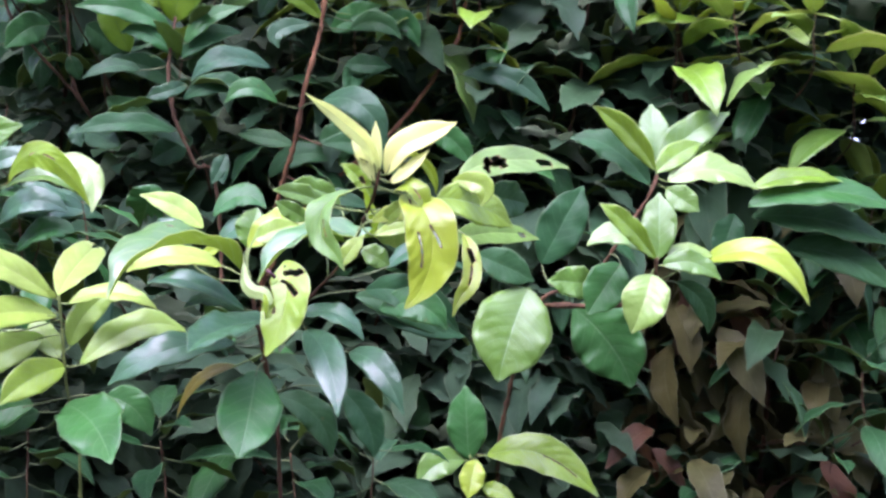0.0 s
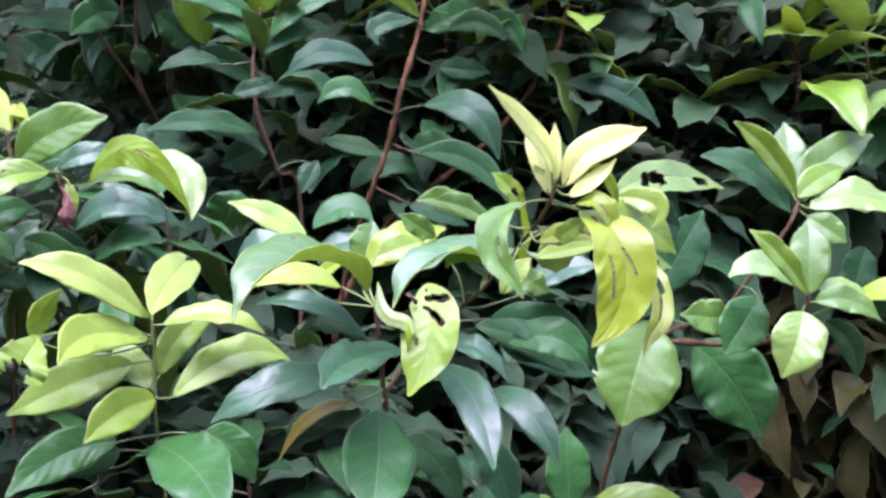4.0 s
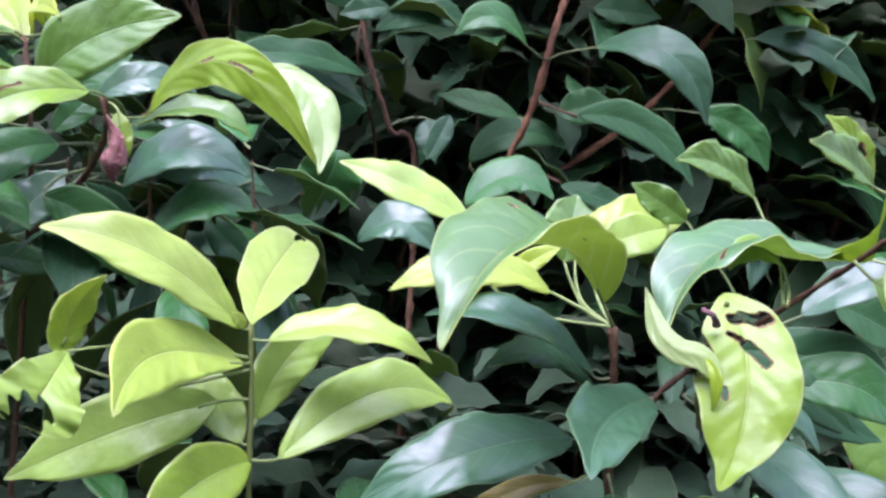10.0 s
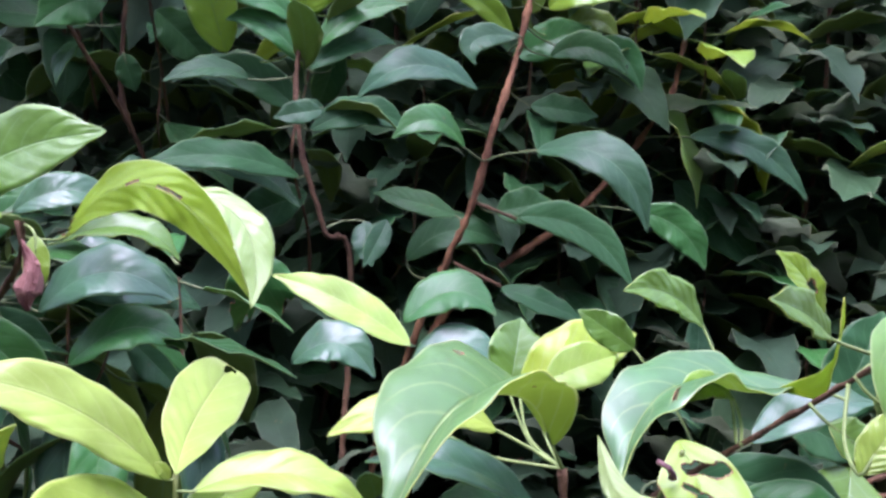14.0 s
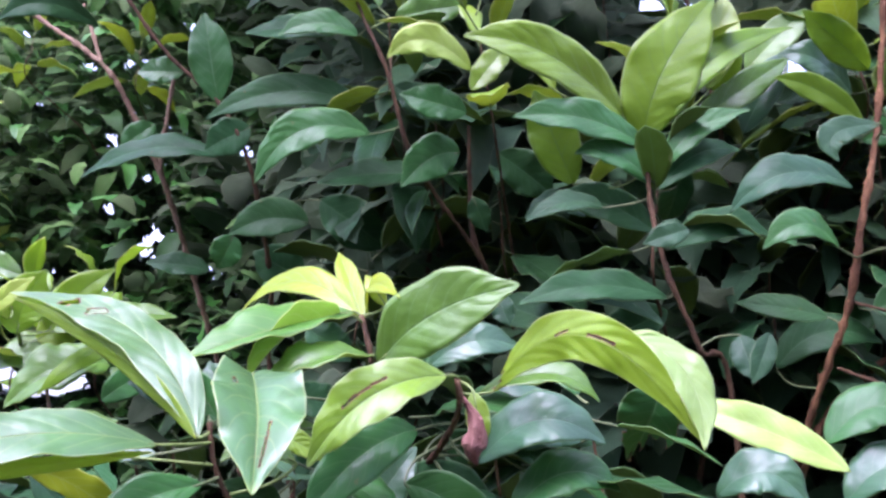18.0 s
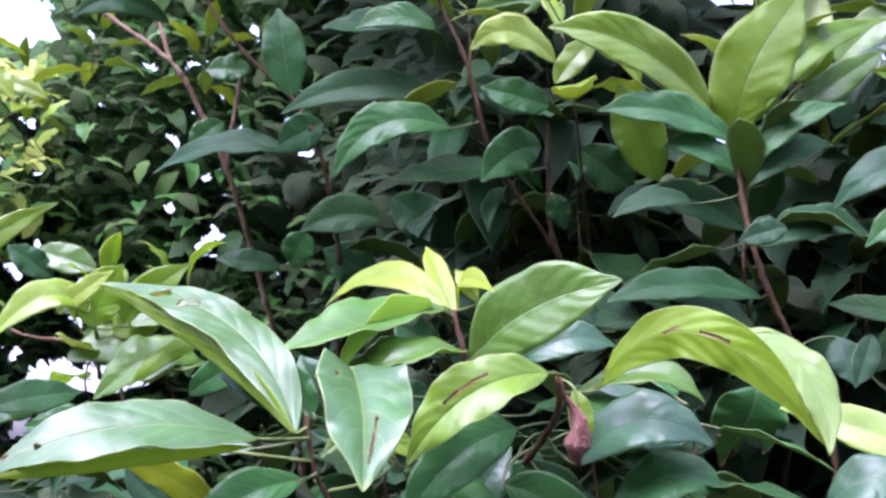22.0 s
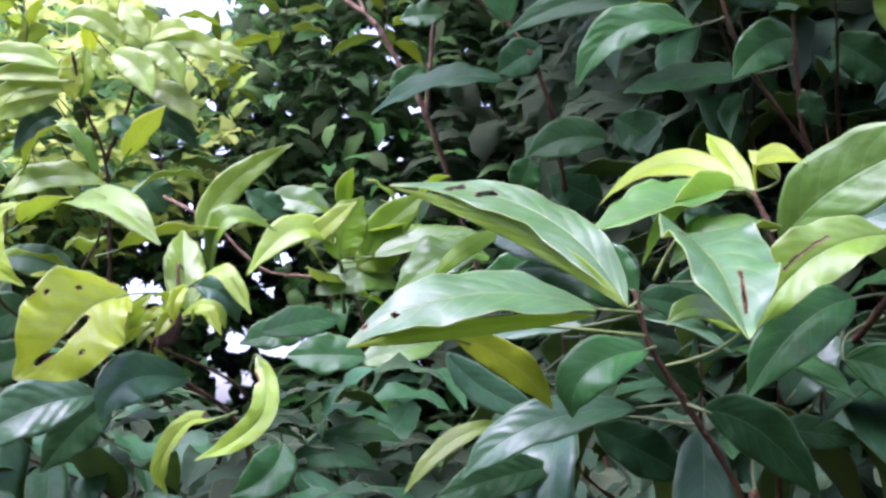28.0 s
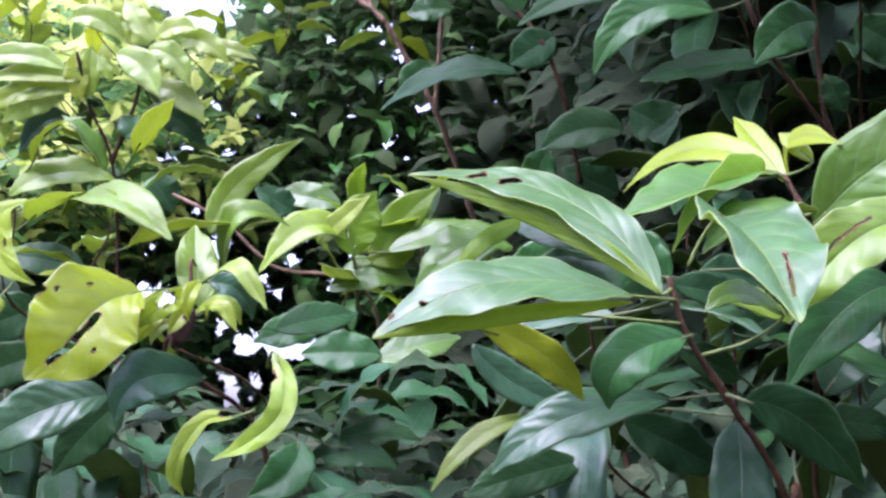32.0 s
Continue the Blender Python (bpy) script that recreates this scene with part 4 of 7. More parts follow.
leaf(withered_shrub, SHINE2, (-0.528, 1.14, 1.509), (-0.486, 1.13, 1.537), (-0.444, 1.14, 1.522), (-0.084, -0.836, 0.543), 0.044, node=(-0.549, 1.142, 1.529))
leaf(withered_shrub, FRESH2, (-0.506, 1.14, 1.477), (-0.47, 1.14, 1.504), (-0.436, 1.148, 1.492), (-0.036, -0.804, 0.594), 0.038)
leaf(withered_shrub, SHINE2, (-0.372, 1.201, 1.488), (-0.341, 1.192, 1.505), (-0.313, 1.191, 1.482), (-0.085, -0.843, 0.531), 0.037)
leaf(withered_shrub, FRESH2, (-0.294, 1.227, 1.524), (-0.259, 1.227, 1.55), (-0.226, 1.225, 1.534), (-0.106, -0.817, 0.567), 0.041)
leaf(withered_shrub, SHINE2, (-0.286, 1.216, 1.485), (-0.255, 1.215, 1.51), (-0.223, 1.213, 1.499), (-0.175, -0.776, 0.606), 0.040)
leaf(withered_shrub, SHINE2, (-0.606, 1.145, 1.471), (-0.59, 1.15, 1.496), (-0.574, 1.161, 1.52), (0.093, -0.966, 0.241), 0.032, node=(-0.586, 1.182, 1.493))
rosette(withered_shrub, (SHINE2, FRESH2, DARK,), (-0.744, 1.143, 1.5), 6, 0.135, -72, 300, rise=0.03)
rosette(withered_shrub, (SHINE2, FRESH2, DARK,), (-0.656, 1.145, 1.492), 6, 0.135, -72, 301, rise=0.03)
rosette(withered_shrub, (SHINE2, FRESH2, DARK,), (-0.587, 1.199, 1.512), 6, 0.135, -72, 302, rise=0.03)
rosette(withered_shrub, (SHINE2, FRESH2, DARK,), (-0.522, 1.182, 1.513), 6, 0.135, -72, 303, rise=0.03)
rosette(withered_shrub, (SHINE2, FRESH2, DARK,), (-0.455, 1.217, 1.523), 6, 0.135, -72, 304, rise=0.03)
rosette(withered_shrub, (SHINE2, FRESH2, DARK,), (-0.487, 1.155, 1.483), 6, 0.135, -72, 305, rise=0.03)

# shrub with the long glossy leaves
broad_shrub = shrub((-0.568, 1.229, 0), 'dense evergreen shrub with long bluish-green glossy leaves', 'shrub')
stem(broad_shrub, BARK, 0.002, 0.005, (-0.675, 1.045, 1.532), (-0.667, 1.044, 1.5), (-0.648, 1.06, 1.463), (-0.626, 1.081, 1.414), (-0.618, 1.109, 1.351), (-0.593, 1.169, 0.676), (-0.568, 1.229, 0))
leaf(broad_shrub, CURL3, (-0.679, 1.039, 1.523), (-0.745, 1.073, 1.592), (-0.854, 1.094, 1.624), (0.249, -0.6, 0.76), 0.038, fold=6, holes=((0.66, 0.1, 0.68, -0.1, 0.0042), (0.77, 0.1, 0.79, -0.15, 0.0036),), node=(-0.674, 1.044, 1.526))
leaf(broad_shrub, GREENBAND, (-0.677, 1.032, 1.522), (-0.75, 1.062, 1.576), (-0.848, 1.087, 1.62), (-0.233, -0.964, 0.129), 0.014, fold=-10, nonode=True)
leaf(broad_shrub, CURL3, (-0.686, 1.003, 1.518), (-0.737, 0.946, 1.521), (-0.787, 0.917, 1.495), (0.347, -0.595, 0.725), 0.038, fold=6, holes=((0.78, 0.0, 0.785, 0.1, 0.0012), (0.9, 0.2, 0.905, 0.2, 0.0011),), node=(-0.672, 1.044, 1.52))
leaf(broad_shrub, GREENBAND, (-0.685, 0.997, 1.514), (-0.736, 0.942, 1.504), (-0.784, 0.911, 1.494), (0.66, -0.75, -0.045), 0.009, fold=-10, nonode=True)
leaf(broad_shrub, FRESH2, (-0.662, 1.013, 1.497), (-0.686, 0.982, 1.485), (-0.695, 0.983, 1.462), (0.45, -0.842, 0.298), 0.029, fold=22, node=(-0.667, 1.044, 1.5))
leaf(broad_shrub, SHINE2, (-0.688, 1.097, 1.469), (-0.738, 1.054, 1.459), (-0.779, 1.041, 1.428), (0.188, -0.764, 0.617), 0.032, node=(-0.651, 1.057, 1.47))
leaf(broad_shrub, OLIVE2, (-0.766, 0.997, 1.507), (-0.74, 1.023, 1.492), (-0.725, 1.046, 1.468), (-0.428, 0.754, 0.499), 0.021, fold=10)
leaf(broad_shrub, SHINE2, (-0.789, 1.044, 1.502), (-0.768, 1.058, 1.479), (-0.734, 1.077, 1.464), (0.593, -0.786, 0.175), 0.022)
leaf(broad_shrub, SHINE2, (-0.703, 1.036, 1.513), (-0.735, 1.032, 1.513), (-0.767, 1.03, 1.506), (-0.006, -0.733, 0.68), 0.018, node=(-0.672, 1.044, 1.52))
leaf(broad_shrub, FRESH, (-0.797, 1.136, 1.577), (-0.819, 1.106, 1.570), (-0.851, 1.096, 1.544), (-0.1, -0.86, 0.5), 0.046, fold=24)
leaf(broad_shrub, GREENBAND, (-0.778, 1.125, 1.591), (-0.796, 1.095, 1.576), (-0.819, 1.085, 1.551), (0.1, -0.95, 0.1), 0.014, fold=-10, nonode=True)
leaf(broad_shrub, SHINE2, (-0.711, 1.091, 1.55), (-0.751, 1.102, 1.574), (-0.791, 1.115, 1.585), (0.008, -0.821, 0.571), 0.027)
leaf(broad_shrub, DARK, (-0.64, 1.041, 1.466), (-0.612, 1.056, 1.454), (-0.588, 1.097, 1.418), (0.57, -0.77, -0.286), 0.030, fold=8, node=(-0.651, 1.057, 1.47))
leaf(broad_shrub, FRESH, (-0.618, 1.042, 1.508), (-0.637, 1.026, 1.519), (-0.653, 1.014, 1.509), (0.521, -0.659, 0.543), 0.016, node=(-0.662, 1.048, 1.49))
leaf(broad_shrub, OLIVE2, (-0.762, 1.065, 1.46), (-0.787, 1.044, 1.449), (-0.81, 1.029, 1.42), (0.171, -0.83, 0.531), 0.014)
leaf(broad_shrub, DARK, (-0.743, 1.101, 1.434), (-0.771, 1.075, 1.427), (-0.802, 1.055, 1.416), (0.461, -0.766, 0.448), 0.028)
leaf(broad_shrub, DARK, (-0.677, 1.074, 1.496), (-0.661, 1.091, 1.488), (-0.649, 1.112, 1.48), (0.804, -0.594, -0.013), 0.021, node=(-0.663, 1.047, 1.493))
leaf(broad_shrub, DARK, (-0.725, 1.138, 1.458), (-0.696, 1.151, 1.442), (-0.671, 1.17, 1.425), (0.553, -0.827, 0.105), 0.034)
leaf(broad_shrub, DARK, (-0.614, 1.133, 1.456), (-0.589, 1.143, 1.454), (-0.566, 1.157, 1.449), (0.448, -0.774, 0.448), 0.023)
leaf(broad_shrub, FRESH2, (-0.678, 1.065, 1.534), (-0.69, 1.065, 1.551), (-0.702, 1.069, 1.567), (0.14, -0.963, 0.23), 0.020, node=(-0.675, 1.045, 1.532))
leaf(broad_shrub, DARK, (-0.679, 1.076, 1.533), (-0.659, 1.1, 1.53), (-0.644, 1.127, 1.526), (0.819, -0.525, 0.232), 0.024, node=(-0.675, 1.045, 1.532))

# shrub with the chewed yellow shoot
chewed_shrub = shrub((-1.005, 1.385, 0), 'evergreen shrub with a curled, heavily chewed yellow-green shoot', 'shrub')
stem(chewed_shrub, BARK, 0.002, 0.006, (-1.051, 1.116, 1.586), (-1.043, 1.105, 1.549), (-1.069, 1.112, 1.516), (-1.053, 1.135, 1.494), (-1.043, 1.191, 1.463), (-1.043, 1.227, 1.396), (-1.055, 1.265, 1.297), (-1.03, 1.325, 0.649), (-1.005, 1.385, 0))
leaf(chewed_shrub, GOLDYOUNG, (-1.049, 1.06, 1.554), ((-1.056, 1.03, 1.541), (-1.063, 1.005, 1.512)), (-1.08, 0.99, 1.49), ((0.5, -0.6, 0.6), (0.72, -0.66, 0.2), (0.7, -0.7, 0.1)), 0.074, fold=20, holes=((0.4, -0.12, 0.82, -0.06, 0.0022), (0.02, 0.5, 0.12, 1.0, 0.007), (0.12, -0.75, 0.22, -1.0, 0.006), (0.5, 0.95, 0.52, 1.0, 0.0015), (0.3, 0.4, 0.31, 0.42, 0.0012), (0.62, -0.5, 0.63, -0.5, 0.0009), (0.45, 0.75, 0.46, 0.75, 0.001),), node=(-1.045, 1.108, 1.559))
leaf(chewed_shrub, GOLDYOUNG, (-1.045, 1.08, 1.557), ((-1.05, 1.07, 1.545), (-1.058, 1.072, 1.533)), (-1.068, 1.08, 1.531), ((0.4, -0.8, 0.4), (0.6, -0.75, 0.2), (0.5, -0.7, 0.5)), 0.014, fold=30, nonode=True)
leaf(chewed_shrub, GOLDYOUNG, (-1.042, 1.084, 1.548), (-1.046, 1.064, 1.528), (-1.066, 1.058, 1.512), (0.727, -0.686, 0.007), 0.013, fold=40, nonode=True)
leaf(chewed_shrub, PALECURL, (-1.045, 1.096, 1.535), (-1.051, 1.083, 1.53), (-1.058, 1.083, 1.517), (0.709, -0.705, 0.001), 0.009, fold=30, nonode=True)
leaf(chewed_shrub, LIME2, (-1.015, 1.09, 1.534), ((-1.008, 1.086, 1.543), (-0.998, 1.088, 1.541)), (-0.987, 1.09, 1.524), ((0, -0.7, 0.7), (0.2, -0.7, 0.7), (0.5, -0.8, 0.2)), 0.012, fold=25, node=(-1.046, 1.106, 1.546))
leaf(chewed_shrub, GOLDYOUNG, (-1.02, 1.09, 1.563), (-1.017, 1.073, 1.549), (-1.018, 1.075, 1.532), (0.663, -0.657, 0.359), 0.013, fold=35, node=(-1.044, 1.106, 1.552))
leaf(chewed_shrub, SHINE2, (-1.034, 1.117, 1.567), (-1.014, 1.127, 1.56), (-1.012, 1.144, 1.54), (0.779, -0.628, -0.001), 0.024, node=(-1.047, 1.11, 1.566))
leaf(chewed_shrub, SHINE2, (-1.031, 1.111, 1.494), (-1.038, 1.053, 1.491), (-1.043, 1.034, 1.462), (0.858, -0.303, 0.416), 0.040, fold=24, node=(-1.056, 1.13, 1.498))
leaf(chewed_shrub, LIME2, (-0.963, 1.1, 1.51), ((-0.949, 1.092, 1.49), (-0.946, 1.083, 1.466), (-0.964, 1.075, 1.448)), (-0.991, 1.07, 1.436), ((0.2, -0.95, 0.2), (0.45, -0.85, 0.25), (0.1, -0.85, 0.5)), 0.02, fold=18, holes=((0.05, 0.8, 0.22, 0.7, 0.002),), node=(-0.975, 1.11, 1.5))
leaf(chewed_shrub, LIME2, (-0.996, 1.1, 1.465), ((-1.012, 1.09, 1.463), (-1.027, 1.085, 1.444), (-1.033, 1.085, 1.424)), (-1.029, 1.09, 1.411), ((0.1, -0.7, 0.7), (-0.2, -0.9, 0.35), (0.3, -0.9, 0.1)), 0.02, fold=26, holes=((0.02, 0.2, 0.1, 0.2, 0.002),), node=(-0.985, 1.11, 1.47))
leaf(chewed_shrub, FRESH2, (-0.983, 1.166, 1.447), (-0.982, 1.149, 1.424), (-1.005, 1.13, 1.408), (0.571, -0.741, 0.355), 0.037, fold=24)
leaf(chewed_shrub, DARK, (-1.063, 1.301, 1.425), (-1.022, 1.318, 1.435), (-0.985, 1.338, 1.42), (0.392, -0.749, 0.535), 0.033)
leaf(chewed_shrub, DARK, (-1.059, 1.323, 1.439), (-1.011, 1.342, 1.454), (-0.971, 1.362, 1.444), (0.246, -0.655, 0.715), 0.031)
leaf(chewed_shrub, FRESH3, (-1.191, 1.12, 1.635), ((-1.151, 1.11, 1.646), (-1.096, 1.1, 1.631)), (-1.056, 1.1, 1.598), ((0, -0.6, 0.8), (0.2, -0.7, 0.7), (0.5, -0.8, 0.3)), 0.04, fold=24)
leaf(chewed_shrub, GOLDYOUNG, (-1.177, 1.072, 1.638), ((-1.186, 1.055, 1.623), (-1.182, 1.05, 1.598), (-1.167, 1.05, 1.578)), (-1.151, 1.06, 1.566), ((0.1, -0.5, 0.85), (0.5, -0.8, 0.3), (0.7, -0.7, 0)), 0.027, fold=32, holes=((0.5, -0.5, 0.56, -0.5, 0.001),))
leaf(chewed_shrub, FRESH3, (-1.238, 1.106, 1.655), (-1.203, 1.128, 1.677), (-1.166, 1.157, 1.671), (0.432, -0.753, 0.496), 0.035)
leaf(chewed_shrub, FRESH3, (-1.039, 1.12, 1.546), (-1.056, 1.13, 1.583), (-1.075, 1.15, 1.622), (0.6, -0.75, 0.25), 0.036, fold=26, node=(-1.047, 1.11, 1.54))
leaf(chewed_shrub, FRESH3, (-1.083, 1.2, 1.595), (-1.061, 1.19, 1.638), (-1.033, 1.227, 1.631), (0.197, -0.898, 0.394), 0.030, fold=25)
leaf(chewed_shrub, LIME2, (-1.018, 1.1, 1.568), ((-1.0, 1.095, 1.573), (-0.983, 1.09, 1.567)), (-0.962, 1.09, 1.538), ((0.2, -0.6, 0.8), (0.3, -0.7, 0.6), (0.5, -0.8, 0.3)), 0.016, fold=18, node=(-1.046, 1.11, 1.56))
leaf(chewed_shrub, GOLDYOUNG, (-1.031, 1.099, 1.553), (-1.033, 1.066, 1.544), (-1.055, 1.06, 1.525), (0.755, -0.623, 0.205), 0.019, fold=30, holes=((0.4, 0.2, 0.5, 0.2, 0.005),), node=(-1.043, 1.105, 1.549))
leaf(chewed_shrub, GOLD, (-1.036, 1.098, 1.548), (-1.037, 1.087, 1.536), (-1.039, 1.079, 1.524), (0.781, -0.537, 0.319), 0.015, fold=35, node=(-1.043, 1.105, 1.549))
leaf(chewed_shrub, LIME2, (-1.034, 1.1, 1.541), (-1.007, 1.1, 1.546), (-0.997, 1.108, 1.531), (0.305, -0.817, 0.489), 0.017, fold=25, node=(-1.043, 1.105, 1.549))
leaf(chewed_shrub, SHINE2, (-1.132, 1.123, 1.485), (-1.162, 1.079, 1.471), (-1.213, 1.062, 1.439), (0.443, -0.835, 0.326), 0.048)
leaf(chewed_shrub, DARK, (-1.149, 1.16, 1.482), (-1.171, 1.144, 1.458), (-1.194, 1.13, 1.422), (0.466, -0.88, 0.096), 0.042)
leaf(chewed_shrub, DARK, (-1.266, 1.178, 1.571), (-1.297, 1.162, 1.558), (-1.331, 1.153, 1.545), (0.329, -0.942, 0.068), 0.051)
leaf(chewed_shrub, DARK, (-1.234, 1.157, 1.526), (-1.266, 1.141, 1.514), (-1.301, 1.132, 1.502), (0.316, -0.941, 0.123), 0.043)
leaf(chewed_shrub, FRESH2, (-1.061, 1.33, 1.556), (-1.082, 1.303, 1.549), (-1.107, 1.28, 1.538), (0.571, -0.678, 0.462), 0.038)
leaf(chewed_shrub, DARK, (-1.075, 1.27, 1.547), (-1.05, 1.304, 1.559), (-1.03, 1.343, 1.567), (0.625, -0.545, 0.559), 0.040)
leaf(chewed_shrub, DARK, (-1.092, 1.258, 1.568), (-1.12, 1.25, 1.581), (-1.151, 1.248, 1.592), (0.322, -0.839, 0.438), 0.041)
leaf(chewed_shrub, FRESH2, (-1.036, 1.403, 1.532), (-1.072, 1.382, 1.534), (-1.111, 1.369, 1.533), (0.383, -0.815, 0.435), 0.048)
leaf(chewed_shrub, FRESH, (-1.042, 1.402, 1.526), (-1.003, 1.424, 1.54), (-0.968, 1.453, 1.55), (0.364, -0.769, 0.526), 0.044)
leaf(chewed_shrub, DARK, (-1.29, 1.157, 1.618), (-1.255, 1.171, 1.611), (-1.224, 1.19, 1.601), (0.496, -0.765, 0.411), 0.037)
rosette(chewed_shrub, (SHINE2, FRESH2, DARK,), (-1.316, 1.188, 1.52), 6, 0.125, -70, 350, rise=0.03)
rosette(chewed_shrub, (SHINE2, FRESH2, DARK,), (-1.263, 1.206, 1.445), 6, 0.125, -70, 351, rise=0.03)
rosette(chewed_shrub, (SHINE2, FRESH2, DARK,), (-1.173, 1.221, 1.409), 6, 0.125, -70, 352, rise=0.03)
rosette(chewed_shrub, (SHINE2, FRESH2, DARK,), (-1.253, 1.127, 1.414), 6, 0.125, -70, 353, rise=0.03)
rosette(chewed_shrub, (SHINE2, FRESH2, DARK,), (-1.065, 1.297, 1.442), 6, 0.125, -70, 354, rise=0.03)
rosette(chewed_shrub, (SHINE2, FRESH2, DARK,), (-1.02, 1.324, 1.41), 6, 0.125, -70, 355, rise=0.03)
rosette(chewed_shrub, (LIME2, GOLDYOUNG, FRESH3,), (-1.243, 1.119, 1.634), 8, 0.1, -22, 373, ratio=0.42)
rosette(chewed_shrub, (FRESH3, LIME2, FRESH,), (-1.183, 1.169, 1.631), 8, 0.1, -20, 374, ratio=0.42)

# shrub with two fresh rosettes
side_shrub = shrub((0.135, 1.63, 0), 'evergreen shrub with two fresh green rosettes of leaves', 'shrub')
stem(side_shrub, BARK, 0.003, 0.006, (0.301, 1.347, 1.589), (0.289, 1.338, 1.561), (0.251, 1.349, 1.502), (0.206, 1.371, 1.438), (0.134, 1.372, 1.406), (0.099, 1.455, 1.267), (0.085, 1.51, 1.084), (0.11, 1.57, 0.542), (0.135, 1.63, 0))
stem(side_shrub, BARK, 0.003, 0.005, (0.278, 1.25, 1.472), (0.277, 1.271, 1.439), (0.251, 1.352, 1.407), (0.134, 1.372, 1.406))
leaf(side_shrub, FRESH, (0.12, 1.351, 1.431), (0.093, 1.313, 1.369), (0.074, 1.294, 1.305), (0.042, -0.917, 0.398), 0.109, fold=10, node=(0.134, 1.372, 1.406))
leaf(side_shrub, FRESH2, (0.192, 1.412, 1.401), (0.241, 1.393, 1.35), (0.273, 1.385, 1.286), (-0.182, -0.978, 0.101), 0.100, fold=8, node=(0.18, 1.371, 1.427))
leaf(side_shrub, FRESH, (0.214, 1.311, 1.435), (0.178, 1.297, 1.439), (0.14, 1.291, 1.441), (0.272, -0.933, 0.234), 0.046, node=(0.261, 1.322, 1.418))
leaf(side_shrub, FRESH2, (0.244, 1.32, 1.464), (0.219, 1.302, 1.431), (0.193, 1.292, 1.395), (0.061, -0.938, 0.34), 0.061, node=(0.235, 1.357, 1.479))
leaf(side_shrub, DARK, (0.149, 1.45, 1.465), (0.181, 1.452, 1.526), (0.215, 1.467, 1.585), (-0.016, -0.989, 0.148), 0.072)
leaf(side_shrub, DARK, (0.048, 1.35, 1.478), (0.089, 1.346, 1.46), (0.128, 1.351, 1.44), (0.144, -0.951, 0.274), 0.051)
leaf(side_shrub, FRESH2, (-0.076, 1.152, 1.408), (-0.029, 1.131, 1.414), (0.005, 1.132, 1.384), (-0.09, -0.896, 0.435), 0.047)
leaf(side_shrub, DARK, (-0.081, 1.192, 1.401), (-0.026, 1.192, 1.388), (0.027, 1.202, 1.371), (0.224, -0.832, 0.508), 0.037)
leaf(side_shrub, FRESH3, (0.299, 1.347, 1.596), (0.254, 1.325, 1.648), (0.204, 1.304, 1.679), (0.25, -0.949, -0.194), 0.036, fold=22, node=(0.301, 1.347, 1.589))
leaf(side_shrub, FRESH, (0.31, 1.367, 1.6), (0.358, 1.385, 1.652), (0.422, 1.404, 1.687), (-0.002, -0.917, 0.398), 0.054, node=(0.301, 1.347, 1.589))
leaf(side_shrub, FRESH3, (0.3, 1.347, 1.593), (0.334, 1.361, 1.621), (0.372, 1.376, 1.638), (0.104, -0.906, 0.411), 0.038)
leaf(side_shrub, FRESH, (0.308, 1.386, 1.606), (0.308, 1.4, 1.657), (0.31, 1.424, 1.704), (-0.231, -0.907, 0.352), 0.046, node=(0.301, 1.347, 1.589))
leaf(side_shrub, DARK, (0.291, 1.347, 1.574), (0.239, 1.356, 1.629), (0.181, 1.365, 1.644), (0.161, -0.865, 0.475), 0.052, node=(0.294, 1.342, 1.574))
leaf(side_shrub, SHINE, (0.316, 1.347, 1.58), (0.38, 1.347, 1.597), (0.443, 1.347, 1.569), (0.056, -0.784, 0.618), 0.054, node=(0.3, 1.346, 1.587))
leaf(side_shrub, FRESH, (0.313, 1.347, 1.57), (0.334, 1.335, 1.554), (0.355, 1.328, 1.537), (-0.238, -0.94, 0.245), 0.038, node=(0.297, 1.343, 1.579))
leaf(side_shrub, FRESH3, (0.46, 1.427, 1.577), (0.531, 1.437, 1.597), (0.604, 1.447, 1.59), (0.042, -0.744, 0.667), 0.038)
leaf(side_shrub, FRESH2, (0.455, 1.428, 1.551), (0.573, 1.437, 1.575), (0.697, 1.448, 1.542), (0.09, -0.763, 0.641), 0.067)
leaf(side_shrub, DARK, (0.466, 1.448, 1.536), (0.581, 1.458, 1.532), (0.698, 1.469, 1.489), (0.18, -0.837, 0.517), 0.067)
leaf(side_shrub, DARK, (0.524, 1.469, 1.489), (0.611, 1.47, 1.476), (0.698, 1.471, 1.42), (0.142, -0.933, 0.33), 0.060)
leaf(side_shrub, FRESH3, (0.277, 1.25, 1.47), (0.236, 1.229, 1.513), (0.2, 1.228, 1.541), (0.27, -0.963, -0.005), 0.031, fold=20)
leaf(side_shrub, FRESH, (0.283, 1.26, 1.47), (0.286, 1.269, 1.517), (0.29, 1.288, 1.56), (-0.207, -0.931, 0.301), 0.048, node=(0.278, 1.254, 1.466))
leaf(side_shrub, SHINE, (0.271, 1.25, 1.45), (0.258, 1.231, 1.414), (0.241, 1.232, 1.374), (-0.115, -0.956, 0.271), 0.064, fold=25, node=(0.278, 1.259, 1.457))
leaf(side_shrub, FRESH, (0.286, 1.25, 1.461), (0.325, 1.25, 1.465), (0.363, 1.251, 1.442), (0.112, -0.896, 0.429), 0.036, node=(0.278, 1.256, 1.463))
leaf(side_shrub, LIME2, (0.345, 1.3, 1.463), (0.418, 1.25, 1.475), (0.478, 1.252, 1.408), (-0.075, -0.83, 0.553), 0.049, fold=22)
